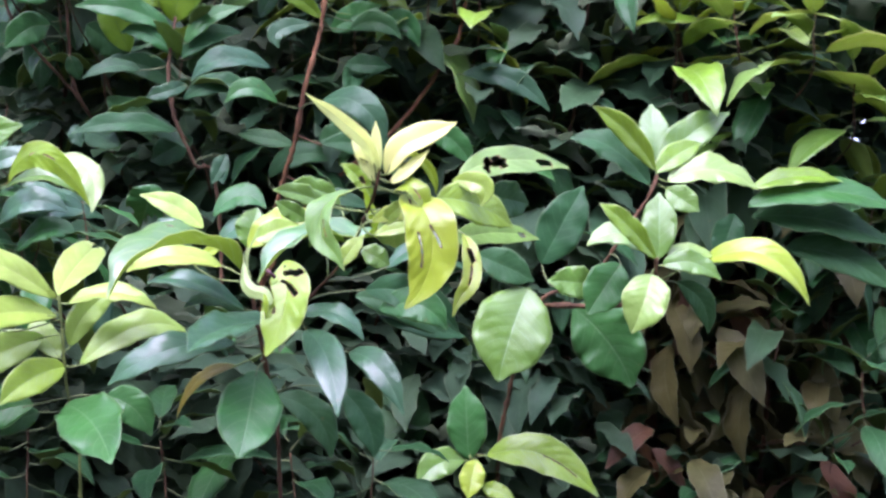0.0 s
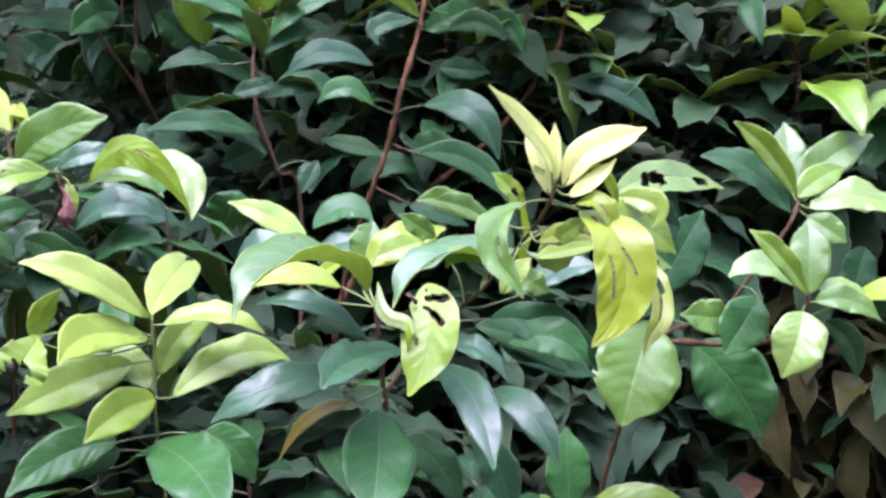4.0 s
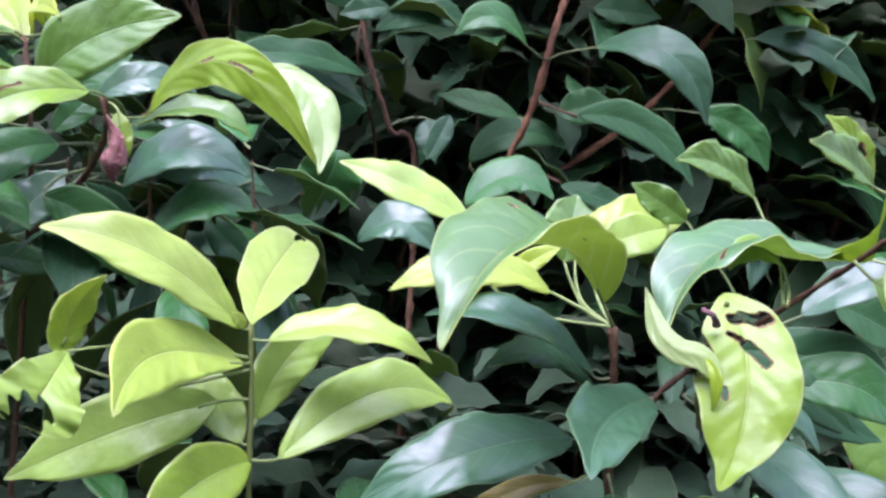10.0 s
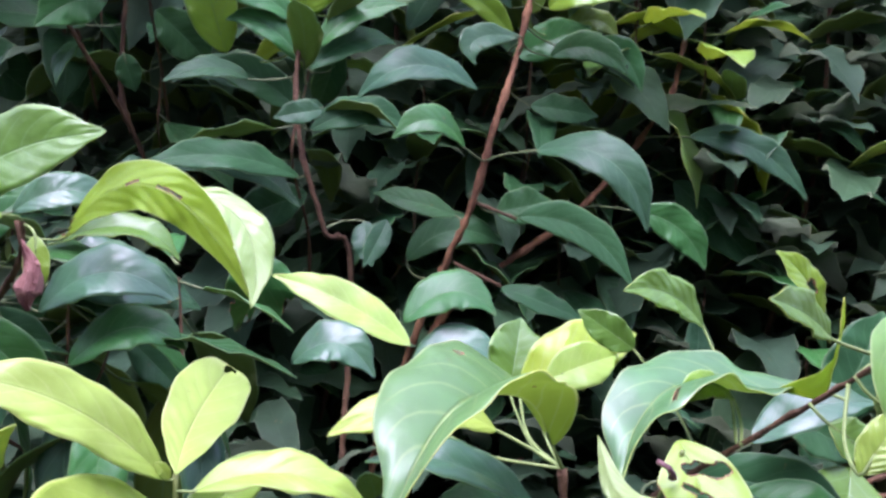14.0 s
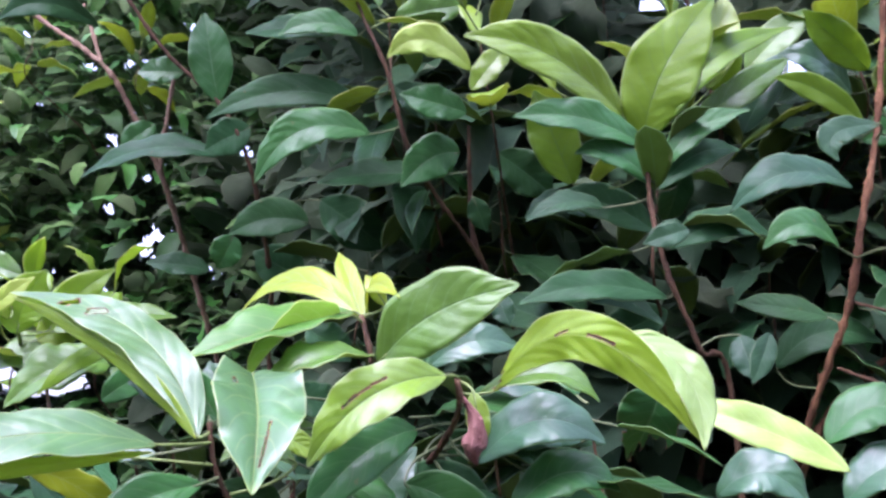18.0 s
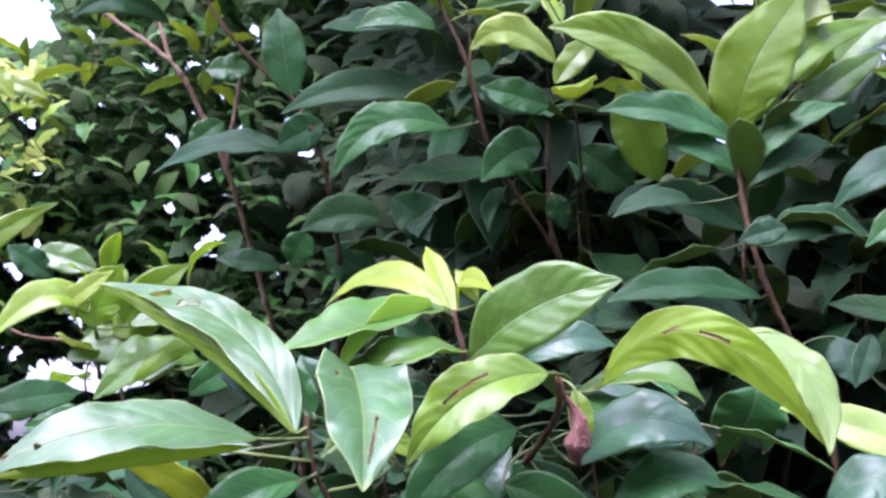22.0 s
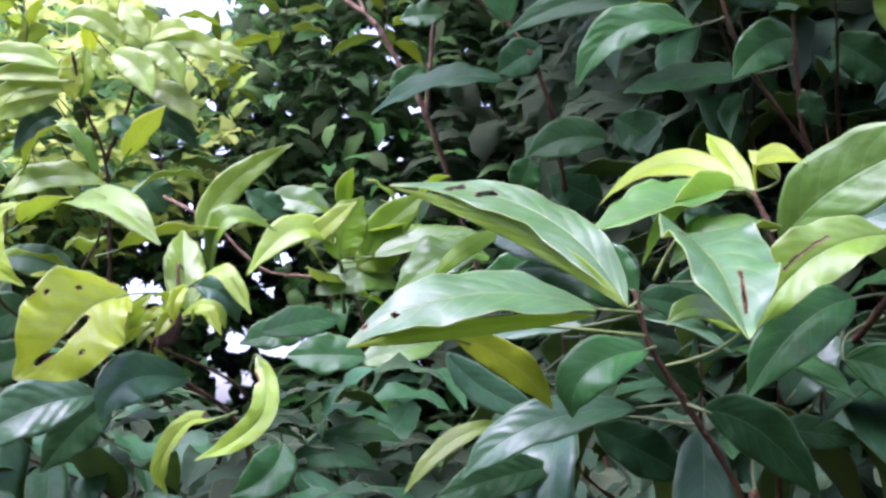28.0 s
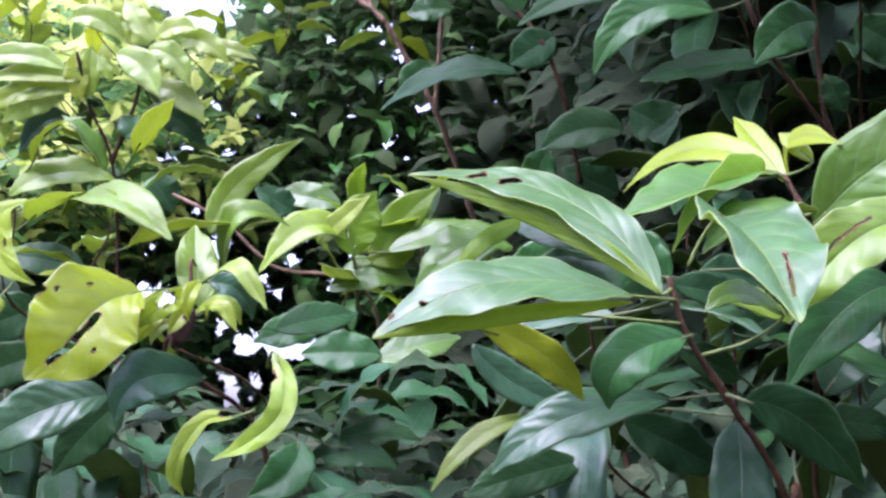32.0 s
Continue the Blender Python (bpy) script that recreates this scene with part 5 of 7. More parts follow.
leaf(side_shrub, SHINE, (0.296, 1.27, 1.478), (0.331, 1.277, 1.479), (0.365, 1.29, 1.475), (0.245, -0.756, 0.607), 0.031, node=(0.278, 1.254, 1.466))
leaf(side_shrub, SHINE, (0.275, 1.27, 1.478), (0.23, 1.269, 1.503), (0.19, 1.269, 1.487), (0.066, -0.794, 0.604), 0.039, node=(0.278, 1.254, 1.466))
leaf(side_shrub, DARK, (0.317, 1.301, 1.439), (0.352, 1.306, 1.412), (0.362, 1.313, 1.368), (0.197, -0.98, -0.037), 0.036, node=(0.273, 1.285, 1.433))
leaf(side_shrub, DARK, (0.456, 1.498, 1.543), (0.438, 1.48, 1.505), (0.421, 1.47, 1.463), (0.03, -0.947, 0.318), 0.053)

# low shoot
low_shoot = shrub((0.044, 1.602, 0), 'low leafy shoot with one mined yellow-green leaf', 'shrub')
stem(low_shoot, GREENWOOD, 0.002, 0.004, (0.041, 1.458, 1.177), (0.039, 1.459, 1.113), (0.044, 1.482, 1.005), (0.044, 1.542, 0.502), (0.044, 1.602, 0))
leaf(low_shoot, FRESH2, (0.039, 1.458, 1.171), (0.036, 1.461, 1.227), (0.034, 1.475, 1.28), (-0.025, -0.988, 0.155), 0.062, fold=8)
leaf(low_shoot, FRESH3, (0.067, 1.458, 1.176), (0.149, 1.427, 1.183), (0.227, 1.409, 1.125), (-0.08, -0.837, 0.542), 0.061, holes=((0.5, 0.05, 0.8, 0.1, 0.0006),), node=(0.041, 1.458, 1.177))
leaf(low_shoot, FRESH, (0.032, 1.458, 1.168), (-0.008, 1.443, 1.166), (-0.04, 1.429, 1.135), (0.103, -0.844, 0.526), 0.047, node=(0.041, 1.458, 1.166))
leaf(low_shoot, LIME2, (0.05, 1.458, 1.17), (0.043, 1.441, 1.145), (0.037, 1.429, 1.117), (0.031, -0.881, 0.471), 0.039, node=(0.041, 1.458, 1.172))
leaf(low_shoot, FRESH3, (0.056, 1.459, 1.132), (0.081, 1.442, 1.126), (0.107, 1.429, 1.116), (-0.234, -0.741, 0.629), 0.027, node=(0.04, 1.459, 1.131))
leaf(low_shoot, DARK, (-0.058, 1.558, 1.172), (-0.047, 1.562, 1.217), (-0.036, 1.575, 1.261), (0.039, -0.982, 0.186), 0.055)
rosette(low_shoot, (FRESH2, DARK,), (-0.493, 1.146, 1.239), 9, 0.13, -45, 71)
rosette(low_shoot, (FRESH2, DARK,), (-0.34, 1.177, 1.213), 9, 0.13, -45, 72)
rosette(low_shoot, (DARK, FRESH2,), (-0.19, 1.227, 1.188), 9, 0.13, -45, 73)
rosette(low_shoot, (DARK, DULL,), (-0.093, 1.277, 1.193), 9, 0.13, -45, 74)
rosette(low_shoot, (DARK, FRESH2,), (-0.283, 1.325, 1.283), 9, 0.13, -40, 75)

# tall shrubs further in
deep_shrub = shrub((-0.334, 1.556, 0), 'tall evergreen shrub with a thin brown stem and shaded leaves', 'shrub')
stem(deep_shrub, BARK, 0.0025, 0.006, (-0.406, 1.447, 1.839), (-0.404, 1.405, 1.75), (-0.392, 1.392, 1.683), (-0.366, 1.405, 1.614), (-0.334, 1.436, 1.518), (-0.334, 1.496, 0.759), (-0.334, 1.556, 0))
leaf(deep_shrub, FRESHBACK, (-0.407, 1.448, 1.832), (-0.384, 1.437, 1.902), (-0.329, 1.463, 1.988), (0.122, -0.992, 0.034), 0.077, fold=8, node=(-0.405, 1.443, 1.831))
leaf(deep_shrub, FRESHBACK, (-0.395, 1.45, 1.835), (-0.341, 1.447, 1.909), (-0.246, 1.501, 1.964), (0.104, -0.96, 0.259), 0.038, fold=16, node=(-0.406, 1.447, 1.839))
leaf(deep_shrub, FRESH3, (-0.427, 1.438, 1.852), (-0.498, 1.386, 1.903), (-0.578, 1.361, 1.918), (0.451, -0.892, -0.004), 0.054, fold=18, node=(-0.406, 1.447, 1.839))
leaf(deep_shrub, LIME2, (-0.495, 1.434, 1.884), (-0.534, 1.43, 1.944), (-0.582, 1.438, 1.948), (0.054, -0.989, 0.139), 0.032)
leaf(deep_shrub, FRESHBACK, (-0.48, 1.46, 1.79), (-0.499, 1.448, 1.84), (-0.518, 1.447, 1.891), (-0.037, -0.99, -0.138), 0.052)
leaf(deep_shrub, LEAFGREEN, (-0.336, 1.503, 1.901), (-0.325, 1.503, 1.959), (-0.313, 1.514, 2.016), (-0.038, -0.995, 0.096), 0.048)
leaf(deep_shrub, FRESH, (-0.36, 1.507, 1.86), (-0.299, 1.52, 1.906), (-0.243, 1.548, 1.951), (0.239, -0.963, 0.124), 0.036)
leaf(deep_shrub, FRESH2, (-0.409, 1.43, 1.818), (-0.467, 1.399, 1.84), (-0.534, 1.381, 1.838), (0.387, -0.874, 0.294), 0.043, fold=16, node=(-0.405, 1.435, 1.815))
leaf(deep_shrub, FRESH2, (-0.388, 1.44, 1.798), (-0.356, 1.439, 1.835), (-0.302, 1.449, 1.856), (-0.107, -0.946, 0.307), 0.032, node=(-0.405, 1.431, 1.806))
leaf(deep_shrub, DULL, (-0.449, 1.414, 1.752), (-0.482, 1.394, 1.754), (-0.521, 1.378, 1.732), (0.265, -0.823, 0.503), 0.028, node=(-0.404, 1.409, 1.758))
leaf(deep_shrub, DULL, (-0.375, 1.397, 1.727), (-0.39, 1.372, 1.715), (-0.409, 1.351, 1.701), (0.613, -0.69, 0.384), 0.023, fold=25, node=(-0.398, 1.399, 1.72))
leaf(deep_shrub, FRESH2, (-0.398, 1.432, 1.775), (-0.437, 1.414, 1.807), (-0.475, 1.405, 1.805), (0.394, -0.899, 0.189), 0.033, node=(-0.404, 1.42, 1.782))
leaf(deep_shrub, DARK, (-0.395, 1.443, 1.776), (-0.356, 1.455, 1.814), (-0.311, 1.475, 1.822), (0.13, -0.905, 0.404), 0.038, node=(-0.404, 1.42, 1.782))
leaf(deep_shrub, DARK, (-0.399, 1.452, 1.734), (-0.448, 1.443, 1.764), (-0.497, 1.439, 1.77), (0.212, -0.951, 0.227), 0.042, node=(-0.402, 1.404, 1.744))
leaf(deep_shrub, DARK, (-0.388, 1.429, 1.712), (-0.336, 1.436, 1.737), (-0.29, 1.451, 1.725), (0.145, -0.895, 0.423), 0.039, node=(-0.397, 1.398, 1.714))
leaf(deep_shrub, DARK, (-0.565, 1.51, 1.845), (-0.534, 1.519, 1.822), (-0.506, 1.536, 1.799), (0.255, -0.943, -0.214), 0.050)
leaf(deep_shrub, DARK, (-0.392, 1.398, 1.659), (-0.459, 1.368, 1.667), (-0.526, 1.354, 1.649), (0.247, -0.856, 0.453), 0.037, node=(-0.385, 1.395, 1.664))
leaf(deep_shrub, DULL, (-0.559, 1.446, 1.675), (-0.551, 1.439, 1.658), (-0.543, 1.437, 1.641), (-0.084, -0.972, 0.218), 0.025)
leaf(deep_shrub, DULL, (-0.329, 1.412, 1.625), (-0.325, 1.4, 1.604), (-0.319, 1.393, 1.581), (-0.262, -0.909, 0.323), 0.029, node=(-0.366, 1.405, 1.614))
leaf(deep_shrub, LIME, (-0.572, 1.371, 1.886), (-0.61, 1.335, 1.905), (-0.647, 1.33, 1.886), (0.477, -0.879, 0.014), 0.034)
leaf(deep_shrub, FRESH3, (-0.576, 1.394, 1.874), (-0.556, 1.399, 1.902), (-0.538, 1.412, 1.93), (0.136, -0.967, 0.214), 0.030)
leaf(deep_shrub, FRESH2, (-0.584, 1.416, 1.859), (-0.616, 1.402, 1.867), (-0.65, 1.395, 1.876), (0.319, -0.947, 0.048), 0.038)
leaf(deep_shrub, FRESH2, (-0.405, 1.33, 1.575), (-0.412, 1.335, 1.548), (-0.433, 1.37, 1.512), (0.25, -0.93, 0.2), 0.058, fold=10, holes=((0.8, -0.5, 1.0, -0.35, 0.011), (0.72, 0.75, 0.95, 0.75, 0.006), (0.5, -0.95, 0.6, -1.0, 0.004),))
rosette(deep_shrub, (FRESH3, FRESH, LEAFGREEN,), (-0.371, 1.544, 1.913), 7, 0.12, 5, 61)
rosette(deep_shrub, (FRESH3, LIME2, FRESH,), (-0.567, 1.418, 1.913), 7, 0.11, 0, 62)
rosette(deep_shrub, (FRESH2, DULL,), (-0.398, 1.447, 1.755), 8, 0.12, -30, 63)
rosette(deep_shrub, (FRESH, FRESH2,), (-0.676, 1.454, 1.956), 8, 0.11, -20, 64)

# shrub with rough reddish stems
inner_shrub = shrub((-0.301, 1.721, 0), 'tall evergreen shrub with rough reddish stems and drooping dark leaves', 'shrub')
stem(inner_shrub, ROUGHBARK, 0.0035, 0.0065, (-0.145, 1.45, 2.179), (-0.168, 1.445, 1.971), (-0.186, 1.452, 1.827), (-0.209, 1.445, 1.731), (-0.225, 1.455, 1.654), (-0.257, 1.488, 1.562), (-0.289, 1.536, 1.437), (-0.301, 1.601, 1.309), (-0.301, 1.661, 0.655), (-0.301, 1.721, 0))
stem(inner_shrub, ROUGHBARK, 0.003, 0.0055, (0.077, 1.622, 2.167), (0.035, 1.605, 1.891), (0.009, 1.596, 1.816), (-0.081, 1.588, 1.69), (-0.222, 1.586, 1.566), (-0.289, 1.536, 1.437))
stem(inner_shrub, BARK, 0.002, 0.002, (-0.22, 1.454, 1.66), (-0.182, 1.432, 1.643))
stem(inner_shrub, BARK, 0.002, 0.002, (-0.237, 1.462, 1.599), (-0.192, 1.44, 1.577))
leaf(inner_shrub, DULL, (-0.24, 1.326, 1.737), (-0.297, 1.291, 1.742), (-0.343, 1.299, 1.712), (0.099, -0.851, 0.515), 0.041, fold=16)
leaf(inner_shrub, DULL, (-0.192, 1.413, 1.821), (-0.238, 1.389, 1.805), (-0.237, 1.382, 1.777), (0.287, -0.896, 0.339), 0.030, node=(-0.188, 1.452, 1.818))
leaf(inner_shrub, FRESH2, (-0.241, 1.391, 1.699), (-0.275, 1.362, 1.716), (-0.311, 1.358, 1.693), (0.361, -0.853, 0.376), 0.034)
leaf(inner_shrub, DULL, (-0.531, 1.484, 1.67), (-0.464, 1.476, 1.684), (-0.394, 1.473, 1.643), (0.038, -0.848, 0.529), 0.044)
leaf(inner_shrub, DULL, (-0.175, 1.384, 1.701), (-0.115, 1.339, 1.687), (-0.078, 1.342, 1.625), (-0.109, -0.924, 0.366), 0.048)
leaf(inner_shrub, DARK, (-0.181, 1.431, 1.645), (-0.11, 1.445, 1.639), (-0.058, 1.446, 1.585), (0.255, -0.919, 0.302), 0.044)
leaf(inner_shrub, DARK, (-0.194, 1.492, 1.658), (-0.163, 1.495, 1.668), (-0.132, 1.504, 1.677), (0.108, -0.961, 0.254), 0.042, node=(-0.216, 1.452, 1.658))
leaf(inner_shrub, FRESH2, (-0.032, 1.534, 1.68), (0.016, 1.531, 1.664), (0.047, 1.533, 1.621), (-0.039, -0.999, -0.028), 0.043)
leaf(inner_shrub, DULL, (0.032, 1.558, 1.776), (0.111, 1.551, 1.766), (0.175, 1.56, 1.714), (0.11, -0.971, 0.213), 0.043)
leaf(inner_shrub, DARK, (0.036, 1.622, 1.738), (0.092, 1.614, 1.689), (0.148, 1.622, 1.64), (-0.011, -1, -0.008), 0.061)
leaf(inner_shrub, DULL, (-0.309, 1.366, 1.621), (-0.317, 1.357, 1.599), (-0.327, 1.352, 1.576), (0.15, -0.962, 0.228), 0.022, fold=18)
leaf(inner_shrub, DARK, (-0.235, 1.497, 1.652), (-0.279, 1.496, 1.663), (-0.323, 1.503, 1.67), (0.015, -0.905, 0.424), 0.032, node=(-0.231, 1.461, 1.637))
leaf(inner_shrub, DULL, (-0.374, 1.342, 1.71), (-0.393, 1.333, 1.703), (-0.414, 1.328, 1.695), (0.287, -0.943, 0.17), 0.023)
leaf(inner_shrub, DULL, (-0.468, 1.468, 1.757), (-0.501, 1.469, 1.775), (-0.532, 1.474, 1.759), (-0.082, -0.94, 0.33), 0.030)
leaf(inner_shrub, DARK, (-0.28, 1.546, 1.607), (-0.232, 1.548, 1.644), (-0.173, 1.553, 1.632), (-0.034, -0.912, 0.409), 0.046)
leaf(inner_shrub, DARK, (-0.192, 1.44, 1.575), (-0.151, 1.434, 1.564), (-0.11, 1.435, 1.549), (0.091, -0.885, 0.457), 0.030)
leaf(inner_shrub, DARK, (-0.501, 1.483, 1.649), (-0.541, 1.506, 1.667), (-0.578, 1.538, 1.682), (-0.397, -0.814, 0.425), 0.043)
leaf(inner_shrub, DARK, (-0.368, 1.453, 1.806), (-0.378, 1.479, 1.778), (-0.388, 1.511, 1.756), (0.078, -0.635, -0.768), 0.035)
leaf(inner_shrub, FRESH2, (-0.18, 1.531, 1.842), (-0.139, 1.52, 1.861), (-0.097, 1.519, 1.879), (-0.163, -0.986, 0.035), 0.046)
leaf(inner_shrub, FRESH2, (-0.1, 1.522, 1.848), (-0.063, 1.518, 1.851), (-0.037, 1.52, 1.811), (-0.049, -0.999, -0.024), 0.040)
leaf(inner_shrub, DARK, (-0.157, 1.535, 1.788), (-0.12, 1.528, 1.785), (-0.082, 1.528, 1.781), (-0.067, -0.97, 0.234), 0.036)
leaf(inner_shrub, DARK, (-0.39, 1.491, 1.661), (-0.429, 1.502, 1.645), (-0.465, 1.522, 1.63), (-0.383, -0.924, -0.004), 0.050)
leaf(inner_shrub, FRESHBACK, (-0.188, 1.489, 1.848), (-0.232, 1.477, 1.883), (-0.275, 1.469, 1.896), (0.153, -0.978, -0.14), 0.029, node=(-0.184, 1.452, 1.84))
leaf(inner_shrub, FRESHBACK, (-0.176, 1.499, 1.91), (-0.21, 1.475, 1.935), (-0.244, 1.459, 1.964), (0.082, -0.848, -0.524), 0.039, node=(-0.176, 1.448, 1.906))
leaf(inner_shrub, FRESH3, (-0.156, 1.467, 1.874), (-0.119, 1.438, 1.891), (-0.07, 1.435, 1.883), (-0.363, -0.902, 0.236), 0.054, node=(-0.18, 1.45, 1.879))
leaf(inner_shrub, SHINE, (-0.173, 1.476, 1.87), (-0.171, 1.46, 1.889), (-0.171, 1.448, 1.911), (0.123, -0.812, -0.571), 0.025, node=(-0.181, 1.45, 1.866))
leaf(inner_shrub, FRESHBACK, (-0.108, 1.512, 1.936), (-0.07, 1.497, 1.959), (-0.028, 1.486, 1.959), (-0.246, -0.947, -0.206), 0.051)
leaf(inner_shrub, SHINE2, (-0.298, 1.554, 1.867), (-0.272, 1.552, 1.918), (-0.245, 1.561, 1.966), (-0.124, -0.983, 0.136), 0.041)
leaf(inner_shrub, SHINE2, (-0.185, 1.541, 1.9), (-0.225, 1.509, 1.93), (-0.263, 1.513, 1.938), (0.348, -0.937, 0.03), 0.039)
leaf(inner_shrub, FRESHBACK, (-0.313, 1.564, 1.912), (-0.319, 1.547, 1.963), (-0.324, 1.541, 2.016), (-0.088, -0.971, -0.221), 0.049)
leaf(inner_shrub, SHINE, (-0.288, 1.579, 1.951), (-0.253, 1.572, 1.985), (-0.217, 1.574, 2.019), (-0.178, -0.977, 0.115), 0.047)
leaf(inner_shrub, FRESHBACK, (-0.126, 1.525, 1.962), (-0.133, 1.514, 1.995), (-0.138, 1.51, 2.029), (-0.178, -0.953, -0.245), 0.037)
leaf(inner_shrub, DARK, (-0.145, 1.498, 1.833), (-0.104, 1.485, 1.843), (-0.064, 1.48, 1.815), (-0.158, -0.967, 0.201), 0.037)
leaf(inner_shrub, OLIVE2, (-0.128, 1.543, 1.871), (-0.09, 1.543, 1.897), (-0.056, 1.551, 1.879), (0.086, -0.989, 0.12), 0.031)
rosette(inner_shrub, (FRESH3, FRESH,), (-0.174, 1.566, 1.956), 10, 0.14, -25, 41)
rosette(inner_shrub, (FRESH3, SHINE, FRESH,), (-0.024, 1.599, 1.909), 10, 0.14, -35, 42)
rosette(inner_shrub, (FRESH3, FRESH,), (0.061, 1.601, 1.911), 10, 0.15, -35, 43)
rosette(inner_shrub, (FRESH2, DULL,), (0.102, 1.657, 1.777), 9, 0.14, -40, 44)
rosette(inner_shrub, (FRESH2, DARK,), (-0.722, 1.706, 1.933), 9, 0.14, -40, 45)
rosette(inner_shrub, (DARK, DULL,), (-0.55, 1.736, 1.792), 9, 0.13, -40, 46)
rosette(inner_shrub, (DARK, DULL,), (-0.267, 1.687, 1.828), 9, 0.13, -40, 47)
rosette(inner_shrub, (FRESH2, DARK,), (-0.314, 1.726, 1.72), 9, 0.13, -45, 48)
rosette(inner_shrub, (DARK,), (-0.116, 1.749, 1.795), 9, 0.13, -45, 49)

# shrub with long dark leaves
corner_shrub = shrub((-0.519, 1.862, 0), 'tall evergreen shrub with long dark leaves on thin brown branches', 'shrub')
stem(corner_shrub, BARK, 0.002, 0.005, (-0.756, 1.386, 2.18), (-0.705, 1.411, 1.998), (-0.671, 1.419, 1.915), (-0.652, 1.443, 1.834), (-0.635, 1.487, 1.8), (-0.586, 1.561, 1.723), (-0.546, 1.651, 1.612), (-0.519, 1.742, 1.482), (-0.519, 1.802, 0.741), (-0.519, 1.862, 0))
stem(corner_shrub, BARK, 0.0022, 0.004, (-0.6, 1.519, 1.883), (-0.6, 1.547, 1.766), (-0.586, 1.561, 1.723))
stem(corner_shrub, BARK, 0.003, 0.007, (-1.09, 1.54, 2.147), (-1.011, 1.567, 2.031), (-0.937, 1.583, 1.958), (-0.897, 1.602, 1.875), (-0.896, 1.687, 1.744), (-0.91, 1.785, 1.54), (-0.714, 1.824, 0.77), (-0.519, 1.862, 0))
leaf(corner_shrub, FRESH2, (-0.687, 1.421, 1.844), (-0.75, 1.384, 1.839), (-0.798, 1.385, 1.785), (0.191, -0.954, 0.229), 0.047, node=(-0.657, 1.436, 1.856))
leaf(corner_shrub, FRESH2, (-0.597, 1.448, 1.827), (-0.624, 1.433, 1.818), (-0.654, 1.422, 1.785), (0.426, -0.904, -0.019), 0.049, node=(-0.645, 1.463, 1.819))
leaf(corner_shrub, DARK, (-0.965, 1.651, 1.909), (-1.063, 1.643, 1.923), (-1.164, 1.646, 1.887), (-0.032, -0.872, 0.488), 0.046)
leaf(corner_shrub, DARK, (-0.721, 1.502, 1.91), (-0.818, 1.494, 1.929), (-0.911, 1.497, 1.902), (0.018, -0.973, 0.232), 0.048)
leaf(corner_shrub, FRESH2, (-0.937, 1.583, 1.958), (-0.946, 1.57, 2.018), (-0.958, 1.57, 2.078), (0.335, -0.941, -0.042), 0.057)
leaf(corner_shrub, DARK, (-0.595, 1.52, 1.798), (-0.588, 1.524, 1.779), (-0.581, 1.532, 1.761), (0.127, -0.953, -0.276), 0.027, node=(-0.6, 1.539, 1.798))
leaf(corner_shrub, DARK, (-0.65, 1.569, 1.841), (-0.72, 1.551, 1.841), (-0.785, 1.537, 1.829), (0.169, -0.861, 0.48), 0.047)
leaf(corner_shrub, DARK, (-0.828, 1.637, 1.807), (-0.877, 1.623, 1.812), (-0.927, 1.615, 1.79), (0.18, -0.967, 0.183), 0.056)
leaf(corner_shrub, DARK, (-0.828, 1.68, 1.849), (-0.783, 1.693, 1.817), (-0.742, 1.717, 1.786), (0.344, -0.935, -0.087), 0.069)
leaf(corner_shrub, DULL, (-0.671, 1.452, 1.909), (-0.64, 1.46, 1.891), (-0.611, 1.476, 1.875), (0.3, -0.945, -0.132), 0.038, node=(-0.667, 1.423, 1.9))
leaf(corner_shrub, FRESH2, (-0.718, 1.466, 1.978), (-0.76, 1.451, 1.991), (-0.804, 1.444, 1.975), (0.228, -0.937, 0.264), 0.036)
leaf(corner_shrub, DARK, (-0.735, 1.479, 1.992), (-0.794, 1.468, 1.995), (-0.855, 1.469, 1.994), (0.087, -0.963, 0.255), 0.037)
leaf(corner_shrub, FRESH, (-0.665, 1.427, 1.976), (-0.626, 1.431, 1.984), (-0.588, 1.443, 1.993), (0.204, -0.979, -0.003), 0.040, node=(-0.689, 1.415, 1.96))
leaf(corner_shrub, DARK, (-0.895, 1.591, 1.924), (-0.923, 1.584, 1.909), (-0.952, 1.583, 1.894), (0.199, -0.972, -0.126), 0.052, node=(-0.915, 1.593, 1.913))
leaf(corner_shrub, DARK, (-0.676, 1.732, 1.796), (-0.703, 1.716, 1.816), (-0.733, 1.707, 1.837), (0.324, -0.939, -0.117), 0.061)
leaf(corner_shrub, FRESH2, (-0.92, 1.617, 1.79), (-0.93, 1.617, 1.768), (-0.942, 1.621, 1.747), (0.342, -0.901, -0.269), 0.043, node=(-0.896, 1.649, 1.803))
leaf(corner_shrub, DARK, (-0.852, 1.698, 1.745), (-0.883, 1.682, 1.762), (-0.917, 1.673, 1.78), (0.357, -0.934, -0.01), 0.061, node=(-0.896, 1.687, 1.744))
leaf(corner_shrub, DARK, (-1.015, 1.755, 1.774), (-1.057, 1.739, 1.781), (-1.102, 1.73, 1.783), (0.285, -0.818, 0.5), 0.042)

# shrub with the pale bare twig
twiggy_shrub = shrub((-1.159, 1.741, 0), 'open evergreen shrub with a pale bare twig and fresh leaves', 'shrub')
stem(twiggy_shrub, PALEBARK, 0.0022, 0.004, (-1.3, 1.39, 1.728), (-1.236, 1.405, 1.69), (-1.187, 1.438, 1.639), (-1.118, 1.495, 1.626), (-1.116, 1.555, 1.558), (-1.159, 1.621, 1.365), (-1.159, 1.681, 0.683), (-1.159, 1.741, 0))
